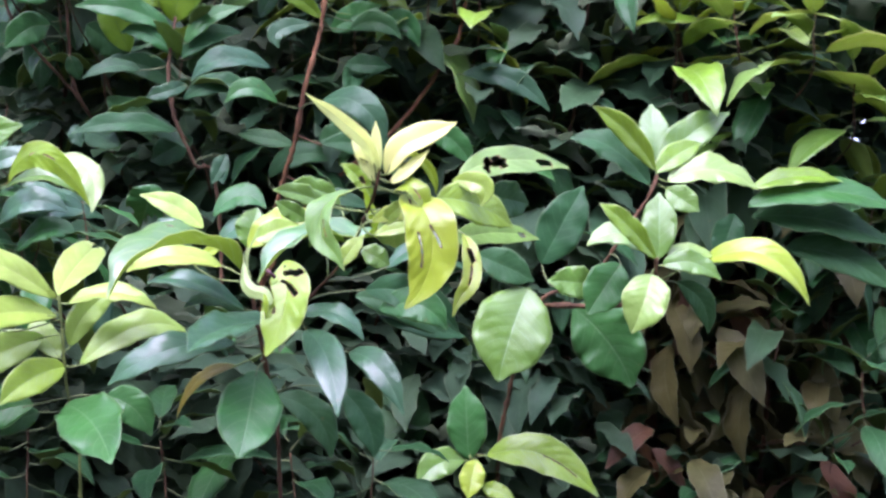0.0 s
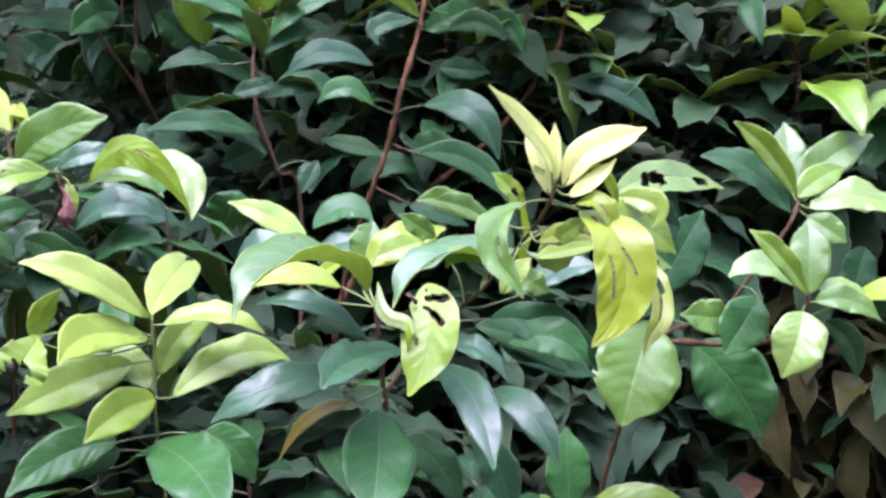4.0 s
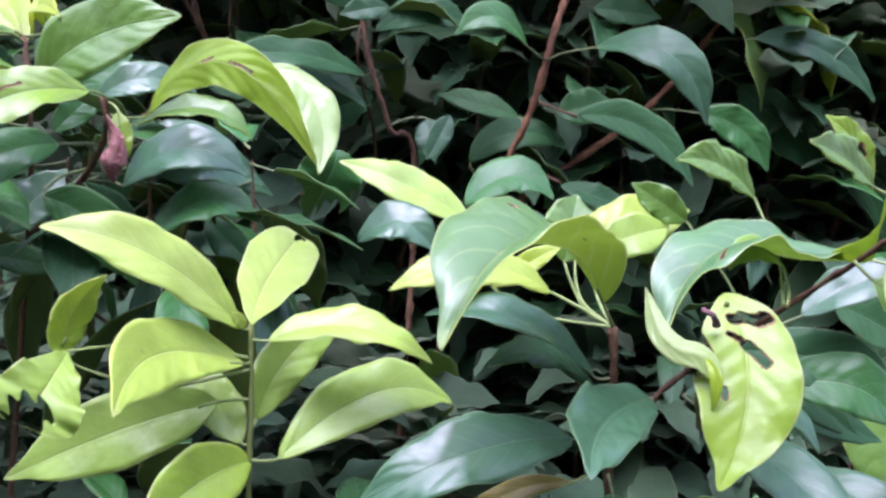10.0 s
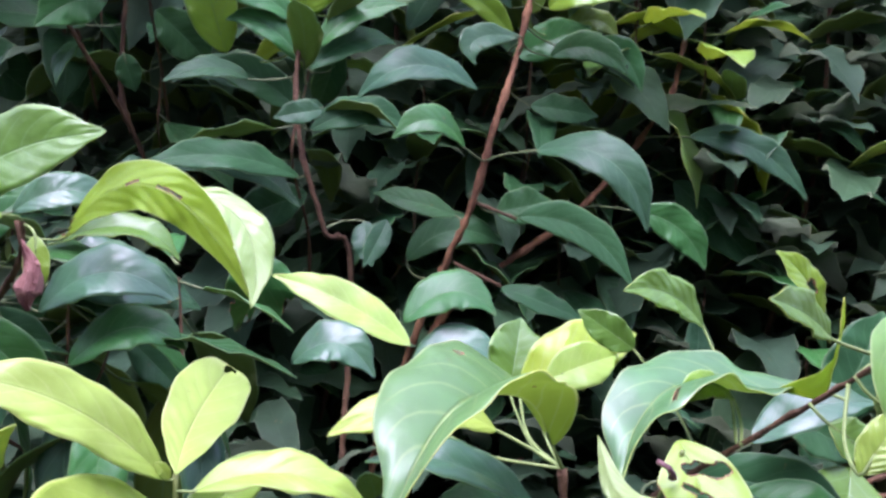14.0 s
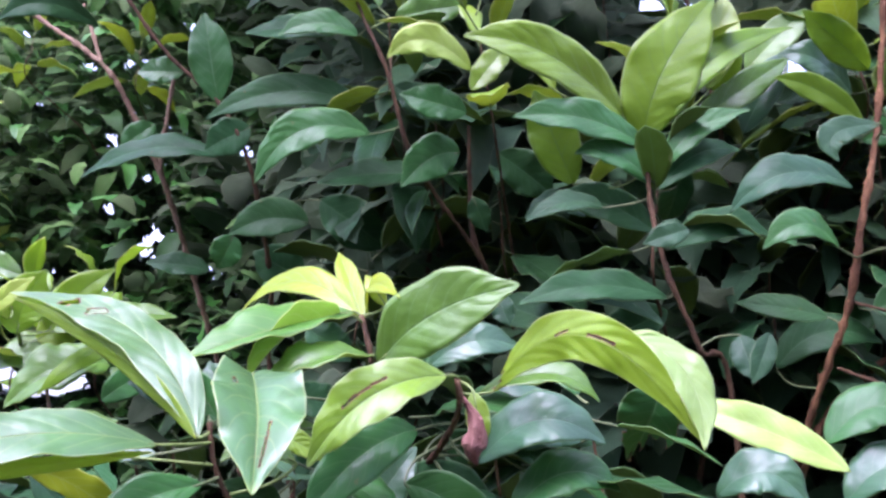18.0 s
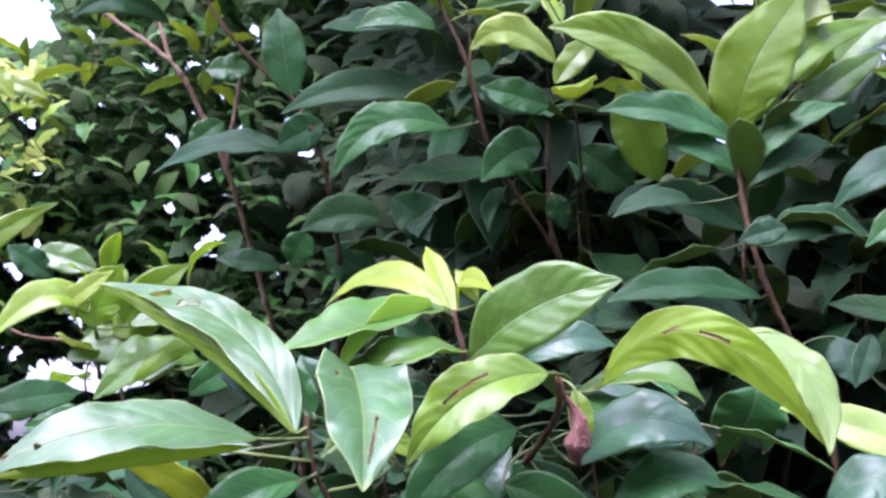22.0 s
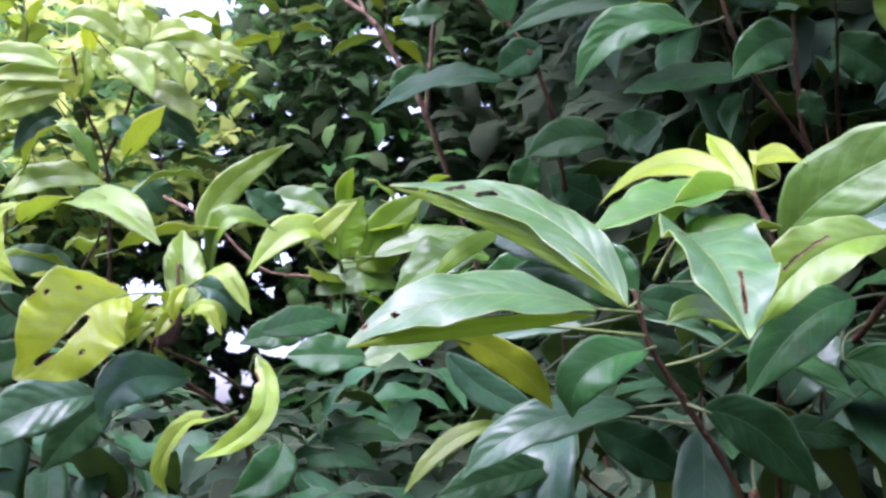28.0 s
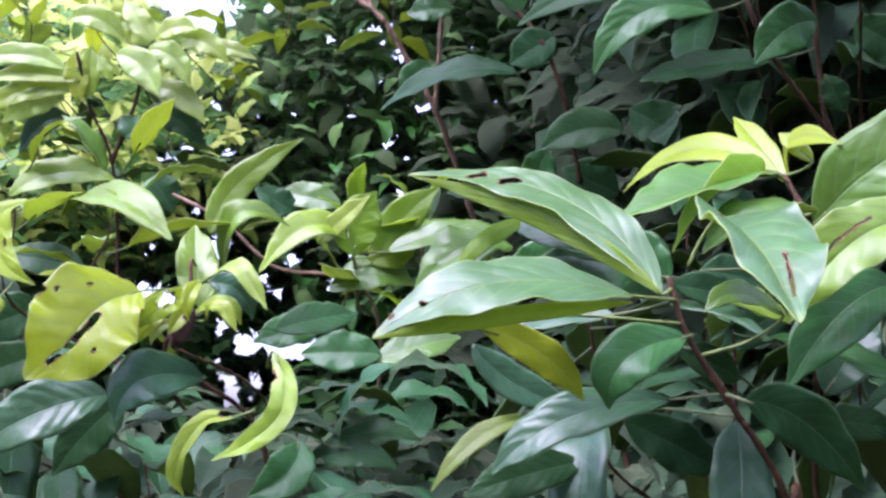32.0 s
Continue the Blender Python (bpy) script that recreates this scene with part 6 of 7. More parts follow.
stem(twiggy_shrub, GREENWOOD, 0.002, 0.0035, (-1.087, 1.421, 1.672), (-1.097, 1.458, 1.634), (-1.118, 1.502, 1.594))
leaf(twiggy_shrub, FRESH3, (-1.24, 1.384, 1.673), (-1.219, 1.404, 1.733), (-1.156, 1.443, 1.79), (0.564, -0.826, 0.009), 0.035, node=(-1.236, 1.405, 1.69))
leaf(twiggy_shrub, LIME2, (-1.084, 1.415, 1.657), (-1.11, 1.378, 1.668), (-1.15, 1.348, 1.616), (0.46, -0.753, 0.471), 0.045, fold=22, node=(-1.088, 1.424, 1.669))
leaf(twiggy_shrub, FRESHBACK, (-1.083, 1.429, 1.642), (-1.078, 1.43, 1.678), (-1.059, 1.437, 1.714), (0.513, -0.854, -0.085), 0.053, node=(-1.092, 1.438, 1.655))
leaf(twiggy_shrub, FRESHBACK, (-1.065, 1.459, 1.65), (-1.043, 1.466, 1.686), (-1.002, 1.483, 1.723), (0.381, -0.925, -0.017), 0.044, node=(-1.094, 1.448, 1.644))
leaf(twiggy_shrub, FRESH, (-1.049, 1.444, 1.646), (-0.99, 1.472, 1.667), (-0.933, 1.504, 1.668), (0.255, -0.731, 0.633), 0.041, node=(-1.093, 1.441, 1.651))
leaf(twiggy_shrub, LIME, (-1.112, 1.402, 1.654), (-1.08, 1.397, 1.676), (-1.047, 1.4, 1.699), (-0.043, -0.999, 0.011), 0.026, node=(-1.088, 1.424, 1.669))
leaf(twiggy_shrub, FRESH, (-1.121, 1.442, 1.608), (-1.075, 1.464, 1.627), (-1.037, 1.49, 1.614), (0.365, -0.711, 0.601), 0.054, node=(-1.101, 1.466, 1.627))
leaf(twiggy_shrub, GREENBAND, (-1.082, 1.464, 1.64), (-1.06, 1.479, 1.655), (-1.041, 1.499, 1.668), (0.519, -0.814, 0.261), 0.048, node=(-1.096, 1.455, 1.638))
leaf(twiggy_shrub, DARK, (-1.211, 1.523, 1.718), (-1.233, 1.505, 1.736), (-1.259, 1.493, 1.754), (0.623, -0.751, 0.218), 0.039)
leaf(twiggy_shrub, FRESH, (-1.164, 1.541, 1.731), (-1.203, 1.528, 1.744), (-1.245, 1.522, 1.754), (0.311, -0.884, 0.35), 0.042)
leaf(twiggy_shrub, DARK, (-1.441, 1.513, 1.795), (-1.427, 1.521, 1.772), (-1.417, 1.534, 1.749), (0.675, -0.738, 0.018), 0.055)
rosette(twiggy_shrub, (FRESH3, FRESHBACK, LEAFGREEN,), (-1.124, 1.5, 1.642), 8, 0.1, -12, 371, ratio=0.42)
rosette(twiggy_shrub, (FRESH3, FRESHBACK, FRESH,), (-1.07, 1.576, 1.663), 7, 0.1, -8, 372, ratio=0.42)

# pale sunlit shrub
lime_shrub = shrub((-1.913, 2.104, 0), 'sunlit shrub with a dense crown of pale lime-green leaves', 'shrub')
stem(lime_shrub, BARK, 0.003, 0.01, (-1.837, 1.758, 2.136), (-1.841, 1.797, 2.05), (-1.833, 1.854, 1.955), (-1.873, 1.923, 1.807), (-1.913, 1.984, 1.539), (-1.913, 2.044, 0.77), (-1.913, 2.104, 0))
stem(lime_shrub, BARK, 0.003, 0.006, (-1.741, 1.832, 2.156), (-1.778, 1.847, 2.056), (-1.833, 1.854, 1.955))
leaf(lime_shrub, LIME, (-1.722, 1.811, 2.138), (-1.676, 1.824, 2.121), (-1.645, 1.839, 2.062), (0.48, -0.863, 0.156), 0.049, node=(-1.744, 1.833, 2.147))
leaf(lime_shrub, LIME, (-1.773, 1.788, 2.133), (-1.721, 1.797, 2.101), (-1.685, 1.803, 2.042), (0.326, -0.931, 0.164), 0.060, node=(-1.751, 1.836, 2.128))
leaf(lime_shrub, LEAFGREEN, (-1.748, 1.834, 2.08), (-1.682, 1.851, 2.06), (-1.634, 1.869, 2.001), (0.429, -0.874, 0.229), 0.053, node=(-1.765, 1.841, 2.092))
leaf(lime_shrub, LIME, (-1.859, 1.755, 2.105), (-1.919, 1.711, 2.128), (-1.987, 1.673, 2.109), (0.524, -0.813, 0.256), 0.050, node=(-1.838, 1.769, 2.112))
leaf(lime_shrub, LIME, (-1.844, 1.766, 2.083), (-1.908, 1.723, 2.095), (-1.976, 1.684, 2.078), (0.502, -0.826, 0.256), 0.045, node=(-1.839, 1.779, 2.089))
leaf(lime_shrub, LIME2, (-1.853, 1.766, 2.065), (-1.916, 1.721, 2.063), (-1.98, 1.685, 2.015), (0.496, -0.858, 0.133), 0.052, node=(-1.84, 1.786, 2.074))
leaf(lime_shrub, LIME, (-1.863, 1.763, 2.055), (-1.909, 1.729, 2.04), (-1.947, 1.703, 2), (0.62, -0.779, -0.09), 0.051, node=(-1.84, 1.79, 2.066))
leaf(lime_shrub, DARK, (-1.771, 1.856, 2.03), (-1.707, 1.875, 2.026), (-1.656, 1.899, 1.967), (0.439, -0.877, 0.196), 0.058, node=(-1.788, 1.848, 2.038))
leaf(lime_shrub, FRESH2, (-1.798, 1.832, 2.03), (-1.775, 1.839, 2.005), (-1.756, 1.851, 1.979), (0.487, -0.87, 0.078), 0.044, node=(-1.793, 1.849, 2.028))
leaf(lime_shrub, SHINE2, (-1.884, 1.793, 2.028), (-1.924, 1.771, 2.017), (-1.964, 1.76, 1.962), (0.46, -0.882, -0.105), 0.049, node=(-1.84, 1.802, 2.042))
leaf(lime_shrub, GOLDYOUNG, (-1.843, 1.774, 2.049), (-1.846, 1.769, 2.098), (-1.855, 1.771, 2.146), (0.677, -0.734, 0.057), 0.044, node=(-1.841, 1.793, 2.058))
leaf(lime_shrub, LIME2, (-1.838, 1.786, 2.055), (-1.832, 1.784, 2.107), (-1.833, 1.789, 2.159), (0.715, -0.699, -0.014), 0.042, node=(-1.841, 1.793, 2.058))
leaf(lime_shrub, LIME2, (-1.785, 1.793, 2.084), (-1.797, 1.785, 2.109), (-1.811, 1.782, 2.134), (0.496, -0.866, 0.063), 0.025, node=(-1.768, 1.843, 2.083))
leaf(lime_shrub, LIME, (-1.726, 1.827, 2.16), (-1.753, 1.816, 2.205), (-1.785, 1.815, 2.248), (0.487, -0.847, 0.211), 0.047, node=(-1.741, 1.832, 2.156))
leaf(lime_shrub, LIME, (-1.721, 1.828, 2.164), (-1.679, 1.832, 2.182), (-1.637, 1.842, 2.173), (0.15, -0.982, 0.115), 0.046, node=(-1.741, 1.832, 2.156))
leaf(lime_shrub, LIME2, (-1.709, 1.834, 2.16), (-1.639, 1.856, 2.157), (-1.592, 1.876, 2.111), (0.39, -0.905, 0.168), 0.051, node=(-1.741, 1.832, 2.156))
leaf(lime_shrub, LEAFGREEN, (-1.689, 1.879, 2.152), (-1.63, 1.904, 2.161), (-1.572, 1.935, 2.137), (0.447, -0.86, 0.248), 0.039)
leaf(lime_shrub, LIME2, (-1.773, 1.804, 2.163), (-1.817, 1.775, 2.205), (-1.865, 1.755, 2.197), (0.523, -0.826, 0.21), 0.053, node=(-1.741, 1.832, 2.156))
leaf(lime_shrub, LIME2, (-1.764, 1.81, 2.157), (-1.79, 1.797, 2.194), (-1.82, 1.791, 2.229), (0.481, -0.862, 0.157), 0.045, node=(-1.741, 1.832, 2.156))
rosette(lime_shrub, (LIME, LIME2,), (-2.022, 1.82, 2.239), 9, 0.12, -5, 3)
rosette(lime_shrub, (LIME, LIME2, GOLDYOUNG,), (-1.94, 1.898, 2.314), 9, 0.12, -5, 4)
rosette(lime_shrub, (LIME, LIME2,), (-2.169, 1.846, 2.328), 9, 0.13, -5, 5)
rosette(lime_shrub, (LIME2, LEAFGREEN,), (-2.175, 1.917, 2.241), 9, 0.12, -10, 6)
rosette(lime_shrub, (LIME2, LEAFGREEN,), (-1.866, 2.034, 2.356), 8, 0.11, -5, 7)
rosette(lime_shrub, (FRESH, FRESH2,), (-1.994, 1.824, 2.014), 9, 0.12, -25, 8)
rosette(lime_shrub, (FRESH2, DARK,), (-1.83, 2.008, 2.029), 9, 0.12, -30, 9)
rosette(lime_shrub, (FRESH2, DARK,), (-2.041, 2.025, 2.024), 9, 0.12, -30, 10)
rosette(lime_shrub, (FRESH, FRESH3,), (-1.741, 2.304, 2.413), 9, 0.12, -20, 11)
rosette(lime_shrub, (FRESH, FRESH3,), (-1.481, 2.32, 2.367), 9, 0.13, -20, 12)
rosette(lime_shrub, (FRESH, LIME2,), (-1.944, 2.342, 2.321), 9, 0.11, -20, 13)

# tall shrub with broad upper leaves; pale leaf kinds imitate haze over them
upper_shrub = shrub((0.532, 2.033, 0), 'tall shrub with broad green leaves high in the hedge, haze put into pale colours', 'shrub')
stem(upper_shrub, BARK, 0.004, 0.012, (0.394, 1.634, 2.067), (0.404, 1.64, 1.863), (0.446, 1.696, 1.636), (0.494, 1.804, 1.329), (0.532, 1.913, 0.987), (0.532, 1.973, 0.493), (0.532, 2.033, 0))
rosette(upper_shrub, (SHINE, FRESH3,), (0.38, 1.56, 1.834), 11, 0.16, -25, 21)
rosette(upper_shrub, (SHINE, FRESH3,), (0.471, 1.54, 1.856), 10, 0.16, -10, 22)
rosette(upper_shrub, (SHINE, LEAFGREEN,), (0.587, 1.511, 1.831), 11, 0.17, -25, 23)
rosette(upper_shrub, (FRESH2, FRESH,), (0.53, 1.642, 1.766), 10, 0.15, -35, 24)
rosette(upper_shrub, (SHINE, FRESH,), (0.671, 1.563, 1.732), 10, 0.16, -35, 25)
rosette(upper_shrub, (FRESH2, DARK,), (0.596, 1.695, 1.646), 10, 0.15, -35, 26)
rosette(upper_shrub, (FRESH2, FRESH,), (0.712, 1.598, 1.53), 10, 0.16, -30, 27)
rosette(upper_shrub, (FRESH2, DARK,), (0.697, 1.701, 1.435), 9, 0.15, -45, 28)
rosette(upper_shrub, (DULL, DARK,), (0.196, 1.689, 1.876), 9, 0.14, -30, 29)
rosette(upper_shrub, (DULL, DARK,), (-0.134, 1.689, 1.876), 10, 0.14, -35, 30)
rosette(upper_shrub, (DARK, FRESH2,), (0.099, 1.743, 1.744), 9, 0.14, -40, 31)
rosette(upper_shrub, (DULL, DARK,), (-0.024, 1.715, 1.678), 9, 0.14, -40, 32)
rosette(upper_shrub, (DULL, DARK,), (0.256, 1.693, 1.726), 9, 0.13, -40, 33)

# bare forked trunk
forked_shrub = shrub((-1.204, 2.518, 0), 'evergreen shrub with a bare forked brown trunk before the light', 'shrub')
stem(forked_shrub, PALEBARK, 0.005, 0.01, (-1.489, 1.93, 2.307), (-1.335, 1.944, 2.195), (-1.287, 1.976, 2.112), (-1.245, 2.011, 2.015), (-1.226, 2.101, 1.878), (-1.201, 2.283, 1.588), (-1.204, 2.398, 1.325), (-1.204, 2.458, 0.662), (-1.204, 2.518, 0))
stem(forked_shrub, PALEBARK, 0.004, 0.006, (-1.225, 2.005, 2.196), (-1.228, 1.994, 2.104), (-1.245, 2.011, 2.015))
stem(forked_shrub, PALEBARK, 0.003, 0.005, (-1.393, 1.962, 2.325), (-1.356, 1.947, 2.247), (-1.335, 1.944, 2.195))
leaf(forked_shrub, FRESH2, (-1.226, 1.948, 2.077), (-1.246, 1.929, 2.05), (-1.27, 1.917, 2.023), (0.442, -0.886, 0.137), 0.048, node=(-1.231, 1.997, 2.088))
leaf(forked_shrub, FRESH2, (-1.197, 1.983, 2.185), (-1.235, 1.969, 2.184), (-1.276, 1.963, 2.182), (0.233, -0.949, 0.213), 0.057, node=(-1.225, 2.004, 2.188))
leaf(forked_shrub, DARK, (-1.233, 1.764, 2.174), (-1.283, 1.695, 2.184), (-1.351, 1.684, 2.156), (0.544, -0.832, 0.113), 0.051)


# ---- ground ----
def ground():
    n, size = 60, 400.0
    xs = np.sign(np.linspace(-1, 1, n + 1)) * np.abs(np.linspace(-1, 1, n + 1)) ** 3 * size
    verts = [(x, y, 0.012 * math.sin(3.1 * x) * math.cos(2.3 * y)) for y in xs for x in xs]
    faces = [(j * (n + 1) + i, j * (n + 1) + i + 1, (j + 1) * (n + 1) + i + 1, (j + 1) * (n + 1) + i) for j in range(n) for i in range(n)]
    ob = part("ground", verts, faces, (ground_material(),))
    return tagged(ob, "bare brown soil with sparse low weeds", "ground", kind="structure")


ground()


# ---- unseen wall added behind the walk to block low front light ----
def back_wall():
    x0, x1, y0, y1, z1 = -9.0, 9.0, -2.0, -1.75, WALL_TOP
    verts = [(x, y, z) for z in (-0.05, z1) for y in (y0, y1) for x in (x0, x1)]
    faces = [(0, 1, 5, 4), (3, 2, 6, 7), (2, 0, 4, 6), (1, 3, 7, 5), (4, 5, 7, 6), (0, 2, 3, 1)]
    ob = part("light_block_wall", verts, faces, (wall_material(),), smooth=False)
    return tagged(ob, "unseen pale grey wall added to block low light", "wall", kind="structure")


WALL_TOP = 4.3
back_wall()


# ---- foliage in bulk ----
def frame_of(way, up):
    way = way / np.linalg.norm(way)
    side = np.cross(way, up)
    side /= np.linalg.norm(side) + 1e-9
    return np.stack([side, way, np.cross(side, way)], 1)


def template(fold, bend, ratio, blunt=0.0, nu=8, nv=4, wave=0.2, phase=0.0):
    return leaf_shape((0, 0, 0), (0, 0.5, bend), (0, 1, 0), (0, 0, 1), ratio, fold, nu, nv, wave, phase, (), blunt, sheets=1)


KINDS = [template(f, b, r, 0.0, 6, 2, 0.25, p) for f, b, r, p in ((12, 0.08, 0.40, 0), (20, 0.14, 0.36, 1), (8, 0.05, 0.44, 2), (26, 0.18, 0.38, 3), (15, 0.1, 0.33, 4), (30, 0.22, 0.42, 5))]


FINE = [template(f, b, r, 0.0, 12, 4, 0.22, p) for f, b, r, p in ((14, 0.1, 0.38, 0), (22, 0.15, 0.36, 1), (10, 0.06, 0.42, 2), (26, 0.18, 0.38, 3), (18, 0.12, 0.34, 4))]
COARSE = [template(f, b, r, 0.0, 4, 2, 0.25, p) for f, b, r, p in ((12, 0.08, 0.42, 0), (22, 0.15, 0.40, 1), (16, 0.2, 0.46, 2))]


def shoots(rng, spots, leaves, length, droop, tilt=0.25, rise=0.10):
    """Leaves set spirally round upright shoot tips: base, frame and length of each."""
    out = []
    for s in spots:
        axis = np.array([rng.normal(0, tilt), rng.normal(-0.12, tilt), 1.0])
        axis /= np.linalg.norm(axis)
        a0 = rng.uniform(0, 6.3)
        for k in range(leaves):
            f = k / max(1, leaves - 1)
            a = a0 + 2.4 * k + rng.normal(0, 0.25)
            flat = np.array([math.cos(a), math.sin(a), 0])
            pitch = math.radians(rng.normal(droop + 62 * f, 14))
            way = flat * math.cos(pitch) + axis * math.sin(pitch)
            base = s + axis * (rise * f * 1.3) + flat * 0.012
            out.append((base, frame_of(way, axis + 0.6 * flat * (f - 0.5) + rng.normal(0, 0.12, 3)), length * rng.uniform(0.7, 1.15) * (1 - 0.25 * f)))
    return out


def foliage(name, items, mats, rng, label, category, kind="stuff", choose=None, shapes=KINDS):
    """Many leaves as one mesh."""
    verts, faces, uvs, slots, n = [], [], [], [], 0
    for base, m, size in items:
        v, f, s, uv = shapes[int(rng.integers(len(shapes)))]
        verts.append((v * size) @ m.T + base)
        faces.append(np.array(f) + n)
        uvs.append(uv)
        slots.append(np.full(len(f), int(rng.integers(len(mats))) if choose is None else choose(base)))
        n += len(v)
    ob = part(name, np.concatenate(verts), np.concatenate(faces).tolist(), mats, None, np.concatenate(slots), np.concatenate(uvs))
    return tagged(ob, label, category, kind=kind)


def spots_in(rng, n, lo, hi):
    return rng.uniform(lo, hi, (n, 3))


# narrow openings cut to fit the camera's view: x and z at the far hedge's middle, radius
VIEW_OPENINGS = [
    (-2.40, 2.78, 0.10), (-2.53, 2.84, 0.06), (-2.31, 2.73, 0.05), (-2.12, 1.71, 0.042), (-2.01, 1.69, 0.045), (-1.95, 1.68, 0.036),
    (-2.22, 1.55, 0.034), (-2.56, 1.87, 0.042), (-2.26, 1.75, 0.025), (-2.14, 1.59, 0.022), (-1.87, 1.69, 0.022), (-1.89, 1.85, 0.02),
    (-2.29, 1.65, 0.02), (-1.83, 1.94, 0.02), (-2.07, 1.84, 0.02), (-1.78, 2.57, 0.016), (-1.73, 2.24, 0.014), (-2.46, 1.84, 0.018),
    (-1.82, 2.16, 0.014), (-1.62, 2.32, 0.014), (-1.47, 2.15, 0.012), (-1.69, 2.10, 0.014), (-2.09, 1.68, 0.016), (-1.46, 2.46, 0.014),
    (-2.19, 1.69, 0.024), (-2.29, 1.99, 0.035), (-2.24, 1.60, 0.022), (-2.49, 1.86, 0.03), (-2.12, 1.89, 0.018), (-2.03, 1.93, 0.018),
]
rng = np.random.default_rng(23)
VIEW_OPENINGS += [(rng.uniform(-2.6, -1.42), rng.uniform(1.95, 2.7), rng.uniform(0.012, 0.016)) for _ in range(46)]
VIEW_EYE = np.array([-0.5, 0.52, 1.48])  # mean camera position; the openings are cut along view lines from it
SIGHT_LINES = []
for x, z, r in VIEW_OPENINGS:
    way = np.array([x, 2.8, z]) - VIEW_EYE
    SIGHT_LINES.append((VIEW_EYE + way * 0.58, VIEW_EYE + way * 1.5, r))
# a few more through the near hedge, along view lines from two camera positions
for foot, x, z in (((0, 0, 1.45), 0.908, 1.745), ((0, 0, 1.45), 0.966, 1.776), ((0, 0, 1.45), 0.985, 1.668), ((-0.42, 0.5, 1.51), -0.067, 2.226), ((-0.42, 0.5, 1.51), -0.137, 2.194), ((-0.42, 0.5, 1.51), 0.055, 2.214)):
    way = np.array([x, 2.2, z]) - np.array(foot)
    SIGHT_LINES.append((np.array(foot) + way * 0.7, np.array(foot) + way * 1.6, 0.017))


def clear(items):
    """Leaves out those leaves that would block the view lines cut for the gaps."""
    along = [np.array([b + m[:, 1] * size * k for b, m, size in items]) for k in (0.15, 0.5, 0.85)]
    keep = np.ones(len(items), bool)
    for p, q, r in SIGHT_LINES:
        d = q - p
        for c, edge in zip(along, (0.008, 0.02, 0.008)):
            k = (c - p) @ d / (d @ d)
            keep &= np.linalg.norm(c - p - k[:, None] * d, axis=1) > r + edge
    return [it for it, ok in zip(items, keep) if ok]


rng = np.random.default_rng(11)
# the hedge's depth behind the nearer shrubs, its shade put into dark leaf colours
spots = spots_in(rng, 3300, (-1.2, 1.75, 0.25), (2.5, 2.75, 3.1))
spots = spots[spots[:, 0] > -0.8 - 0.5 * (spots[:, 1] - 1.75)]
spots = spots[spots[:, 2] < np.where(spots[:, 0] < -0.45, 2.7, 2.3) + 0.12 * np.sin(3.1 * spots[:, 0]) + 0.12 * np.sin(7.7 * spots[:, 0] + 2) - 0.9 * np.clip(spots[:, 0] - 1.7, 0, 2) - 0.6 * np.abs(spots[:, 1] - 2.25) ** 2]
foliage("hedge_foliage", clear(shoots(rng, spots, 8, 0.165, -40)), (DEEP, SHADE_DARK), rng, "deep mass of dark green leaves, shade put into their colour", "foliage")
# the far side of the hedge, closed with broad leaves, shade in their dark colour
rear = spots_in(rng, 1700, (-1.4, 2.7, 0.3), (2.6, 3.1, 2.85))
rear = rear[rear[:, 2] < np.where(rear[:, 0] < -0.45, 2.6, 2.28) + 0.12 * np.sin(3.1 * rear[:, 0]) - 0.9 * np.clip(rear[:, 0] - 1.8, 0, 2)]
foliage("hedge_rear", clear(shoots(rng, rear, 8, 0.23, -35)), (SHADE_DARK,), rng, "far side of the hedge, broad dark green leaves", "foliage", shapes=COARSE)
# fill leaves added behind the front shrubs to cover black gaps, shade in colour
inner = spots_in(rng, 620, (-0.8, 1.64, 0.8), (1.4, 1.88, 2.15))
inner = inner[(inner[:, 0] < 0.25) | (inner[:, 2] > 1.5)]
foliage("inner_foliage", clear(shoots(rng, inner, 6, 0.18, -52)), (DEEP, SHADE_DARK), rng, "dark fill leaves behind the front shrubs, shade in their colour", "foliage", shapes=FINE)
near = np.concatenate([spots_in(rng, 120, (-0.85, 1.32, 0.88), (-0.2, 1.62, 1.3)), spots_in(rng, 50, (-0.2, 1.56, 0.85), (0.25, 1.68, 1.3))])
foliage("lower_foliage", shoots(rng, near, 6, 0.14, -50), (SHADE_DARK,), rng, "drooping dark fill leaves low between the shrubs, shade in their colour", "foliage", shapes=FINE)
side = spots_in(rng, 85, (-1.6, 1.3, 1.0), (-0.85, 1.62, 1.46))
foliage("flank_foliage", clear(shoots(rng, side, 7, 0.15, -50)), (FLANK, SHADE_DARK, SHADE_DARK), rng, "dark green leaves filling the hedge's flank", "foliage", shapes=FINE)
# low growth below the nearer shoots, its shade put into the leaf colour
low = spots_in(rng, 1150, (-1.6, 1.25, 0.1), (2.1, 1.85, 1.15))
low = low[low[:, 2] < 0.84 + 0.5 * (low[:, 1] - 1.25)]
foliage("undergrowth", shoots(rng, low, 8, 0.155, -48), (SHADE_DARK,), rng, "dense low growth of dark green leaves", "foliage")
# canopy above the view, added to shade the leaves below
top = spots_in(rng, 420, (-0.95, 1.5, 2.3), (-0.42, 2.6, 2.9))
over = spots_in(rng, 500, (-1.5, 1.95, 2.75), (-0.5, 3.4, 3.3))
over = over[over[:, 2] < 3.15 + 0.2 * np.sin(4 * over[:, 0]) - 0.5 * np.abs(over[:, 1] - 2.7)]
front = spots_in(rng, 800, (-1.2, 1.3, 2.4), (-0.42, 2.1, 3.0))
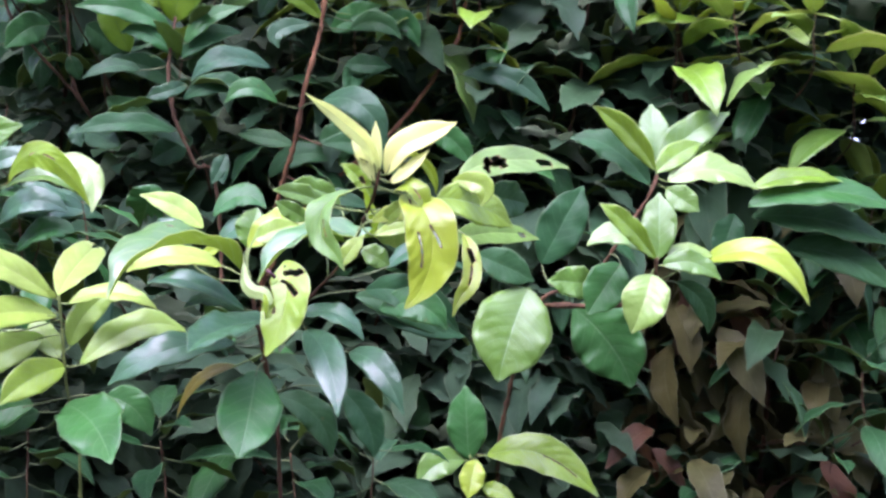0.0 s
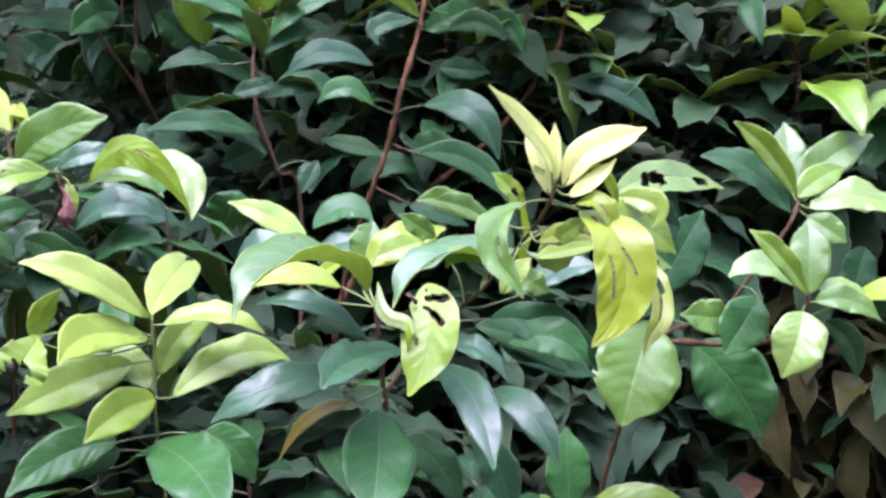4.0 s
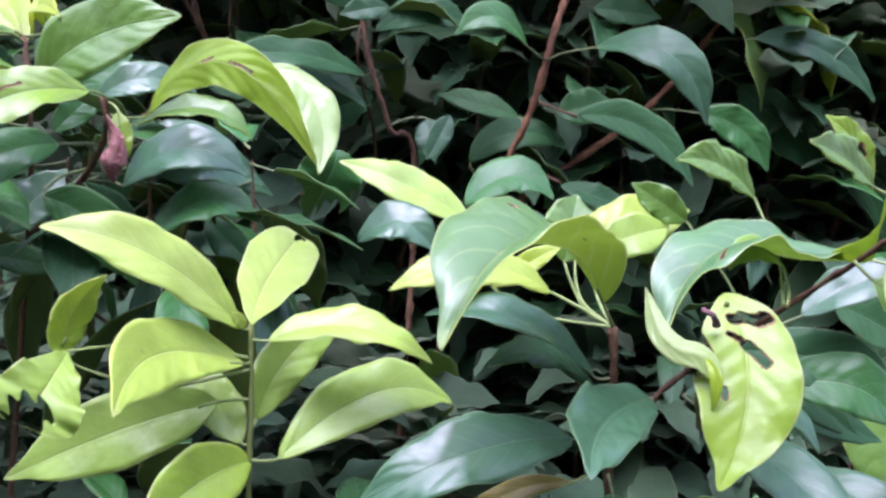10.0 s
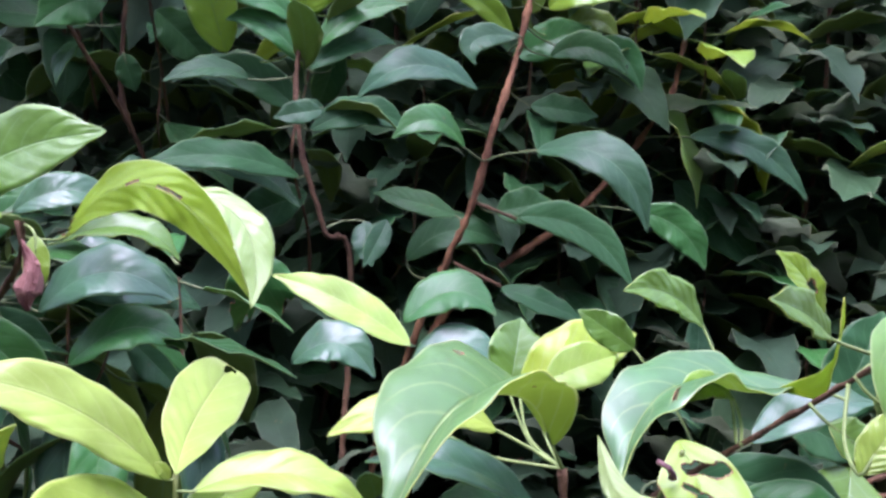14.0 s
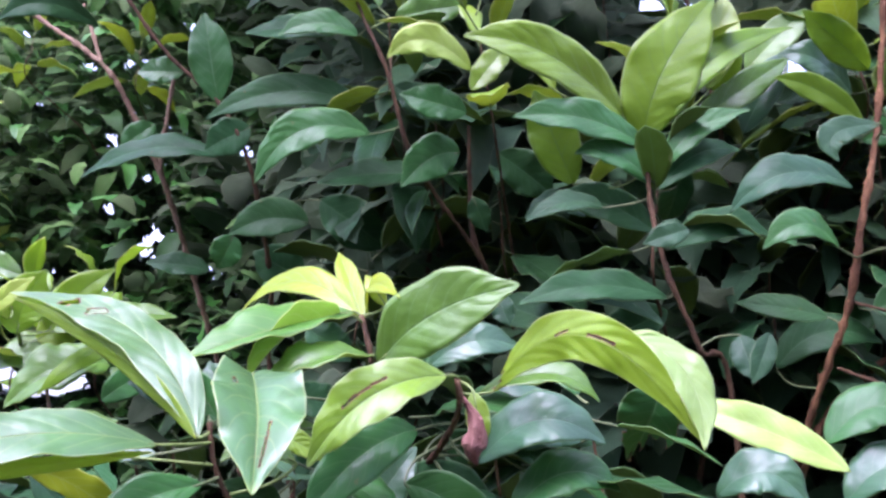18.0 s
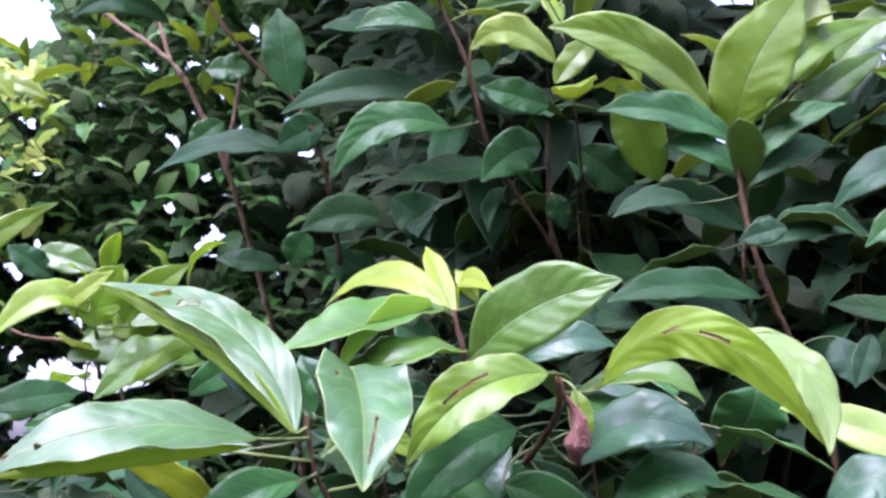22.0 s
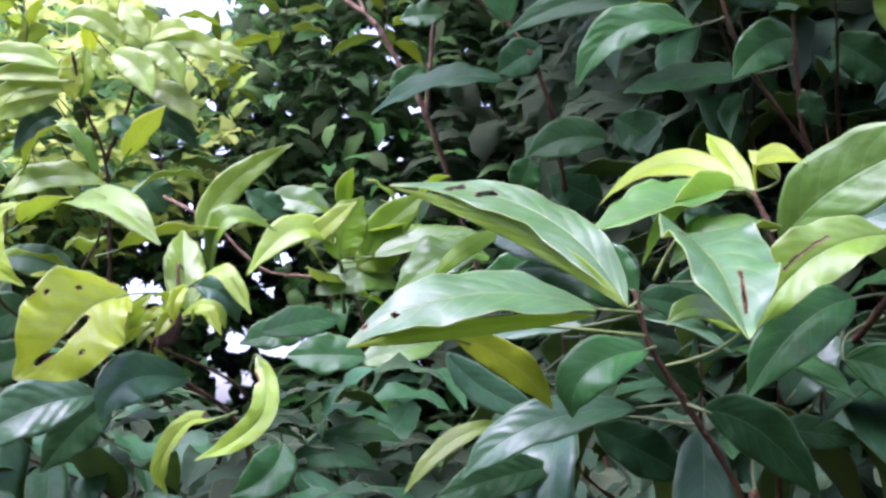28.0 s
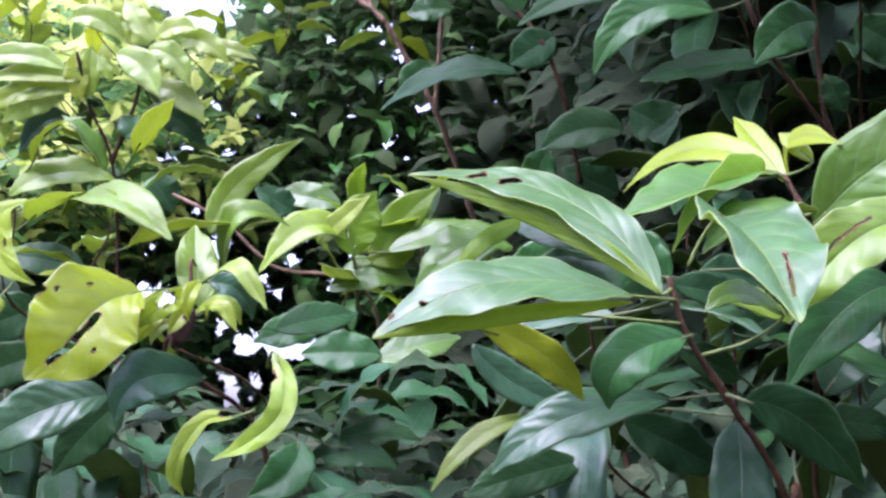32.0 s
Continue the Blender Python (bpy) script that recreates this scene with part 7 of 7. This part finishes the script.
front = front[front[:, 2] > 2.4 + 0.25 * (1.9 - front[:, 1])]
top = np.concatenate([top, over, front])
foliage("hedge_top", clear(shoots(rng, top, 8, 0.12, -15)), (DEEP,), rng, "leaf canopy added above the view to cast shade", "foliage")
# brown creeper with drooping leaves under the right-hand shoots
droop = spots_in(rng, 260, (0.25, 1.62, 0.75), (1.3, 1.9, 1.5))
foliage("creeper_foliage", shoots(rng, droop, 6, 0.155, -84), (HANGING, HANGING, HANGING, DEEP, DRY), rng, "limp olive and brown leaves of a drooping creeper", "foliage", shapes=FINE)
# far part of the hedge, open to the sky along the cut view lines
far = spots_in(rng, 5600, (-4.2, 2.6, 0.2), (-0.9, 3.6, 3.4))
far = far[far[:, 2] < 3.25 + 0.15 * np.sin(3.3 * far[:, 0]) + 0.1 * np.sin(8.1 * far[:, 0]) - 0.25 * np.clip(-2.4 - far[:, 0], 0, 2.4) - 0.4 * np.abs(far[:, 1] - 3.2)]
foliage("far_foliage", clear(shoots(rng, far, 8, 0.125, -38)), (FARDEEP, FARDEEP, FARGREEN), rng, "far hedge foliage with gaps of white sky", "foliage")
shut = spots_in(rng, 2900, (-4.3, 3.5, 0.2), (-0.9, 4.0, 3.3))
shut = shut[shut[:, 2] < 3.2 + 0.15 * np.sin(3.3 * shut[:, 0]) - 0.25 * np.clip(-2.4 - shut[:, 0], 0, 2.4)]
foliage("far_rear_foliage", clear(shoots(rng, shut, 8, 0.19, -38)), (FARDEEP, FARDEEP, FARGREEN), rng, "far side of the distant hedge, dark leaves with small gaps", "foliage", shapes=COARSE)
# pale far leaves, their sunlit look put into the leaf colour
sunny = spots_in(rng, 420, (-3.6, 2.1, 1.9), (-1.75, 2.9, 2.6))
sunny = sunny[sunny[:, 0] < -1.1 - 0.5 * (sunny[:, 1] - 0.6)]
foliage("sunlit_foliage", clear(shoots(rng, sunny, 8, 0.12, -15)), (LIMEFAR, LIMEFAR, FARGREEN), rng, "far pale lime foliage with sunlight put into its colour", "foliage")
# shrubs that stand between the near ones and the hedge's depth
BACK = ((-0.66, 1.74), (-0.3, 1.68), (-0.02, 1.74), (0.27, 1.7), (0.55, 1.72), (0.85, 1.66), (1.15, 1.75))
for k, (x, y) in enumerate(BACK):
    rnd = np.random.default_rng(40 + k)
    back = shrub((x, y + 0.1, 0), "tall evergreen shrub with shaded glossy dark leaves", "shrub")
    trunk = [(x + rnd.normal(0, 0.05), y + rnd.normal(0, 0.03), z) for z in (2.2, 1.8, 1.35, 0.8, 0.4)] + [(x, y + 0.1, 0.0)]
    stem(back, BARK, 0.003, 0.008, *trunk)
    for j in range(13):
        z = 1.02 + 0.088 * j + rnd.uniform(-0.03, 0.03)
        spot = (x + rnd.uniform(-0.2, 0.2), y + rnd.uniform(-0.14, 0.06), z)
        # low and to the left only dark leaves: shade put in by colour
        rosette(back, (DARK, DARK, FRESH2, DULL) if z > 1.3 and x > -0.2 else (DARK,), spot, 8, 0.14, -46, 700 + 20 * k + j)


# ---- the withered leaf that hangs below the glossy ones ----
def withered_leaf(owner, top, foot, width, mat, label):
    """A dry leaf rolled into a crumpled spindle."""
    a, b = np.array(top), np.array(foot)
    n, sides = 26, 16
    rnd = np.random.default_rng(3)
    line = np.array([a + (b - a) * s + np.array([0.004 * math.sin(5 * s), 0, 0.0]) for s in np.linspace(0, 1, n)])
    prof = np.array([0.14 + 0.86 * math.sin(math.pi * min(1, s * 0.62)) ** 1.5 if s < 0.74 else 0.9 - 2.9 * (s - 0.74) for s in np.linspace(0, 1, n)])
    verts, faces = tube(line, width / 2 * np.clip(prof, 0.12, 1), sides)
    ridge = rnd.uniform(0.6, 1.35, (7, sides))
    out = []
    for i, v in enumerate(verts[: n * sides]):
        r, k = i // sides, i % sides
        q = r / n * 6
        f = ridge[int(q), k] * (1 - q % 1) + ridge[min(6, int(q) + 1), k] * (q % 1)
        f *= 1 + 0.2 * math.sin(k * 2.35 + r * 0.33)
        out.append(line[r] + (np.array(v) - line[r]) * f * np.array([1.0, 0.8, 1.0]))
    part("withered_leaf", out, faces, (mat,), owner, label=label)
    verts, faces = tube(spline((a + (a - b) * 0.25, a, a + (b - a) * 0.1), 0.003), np.full(len(spline((a + (a - b) * 0.25, a, a + (b - a) * 0.1), 0.003)), 0.0013), 6)
    part("withered_stalk", verts, faces, (BARK,), owner)


withered_leaf(withered_shrub, (-0.531, 1.1, 1.55), (-0.519, 1.106, 1.508), 0.0145, WITHERED, "withered pink-brown leaf curled up and hanging")
withered_leaf(chewed_shrub, (-1.029, 1.089, 1.55), (-1.047, 1.099, 1.517), 0.016, FRASS, "dead purple-brown shoot tip")
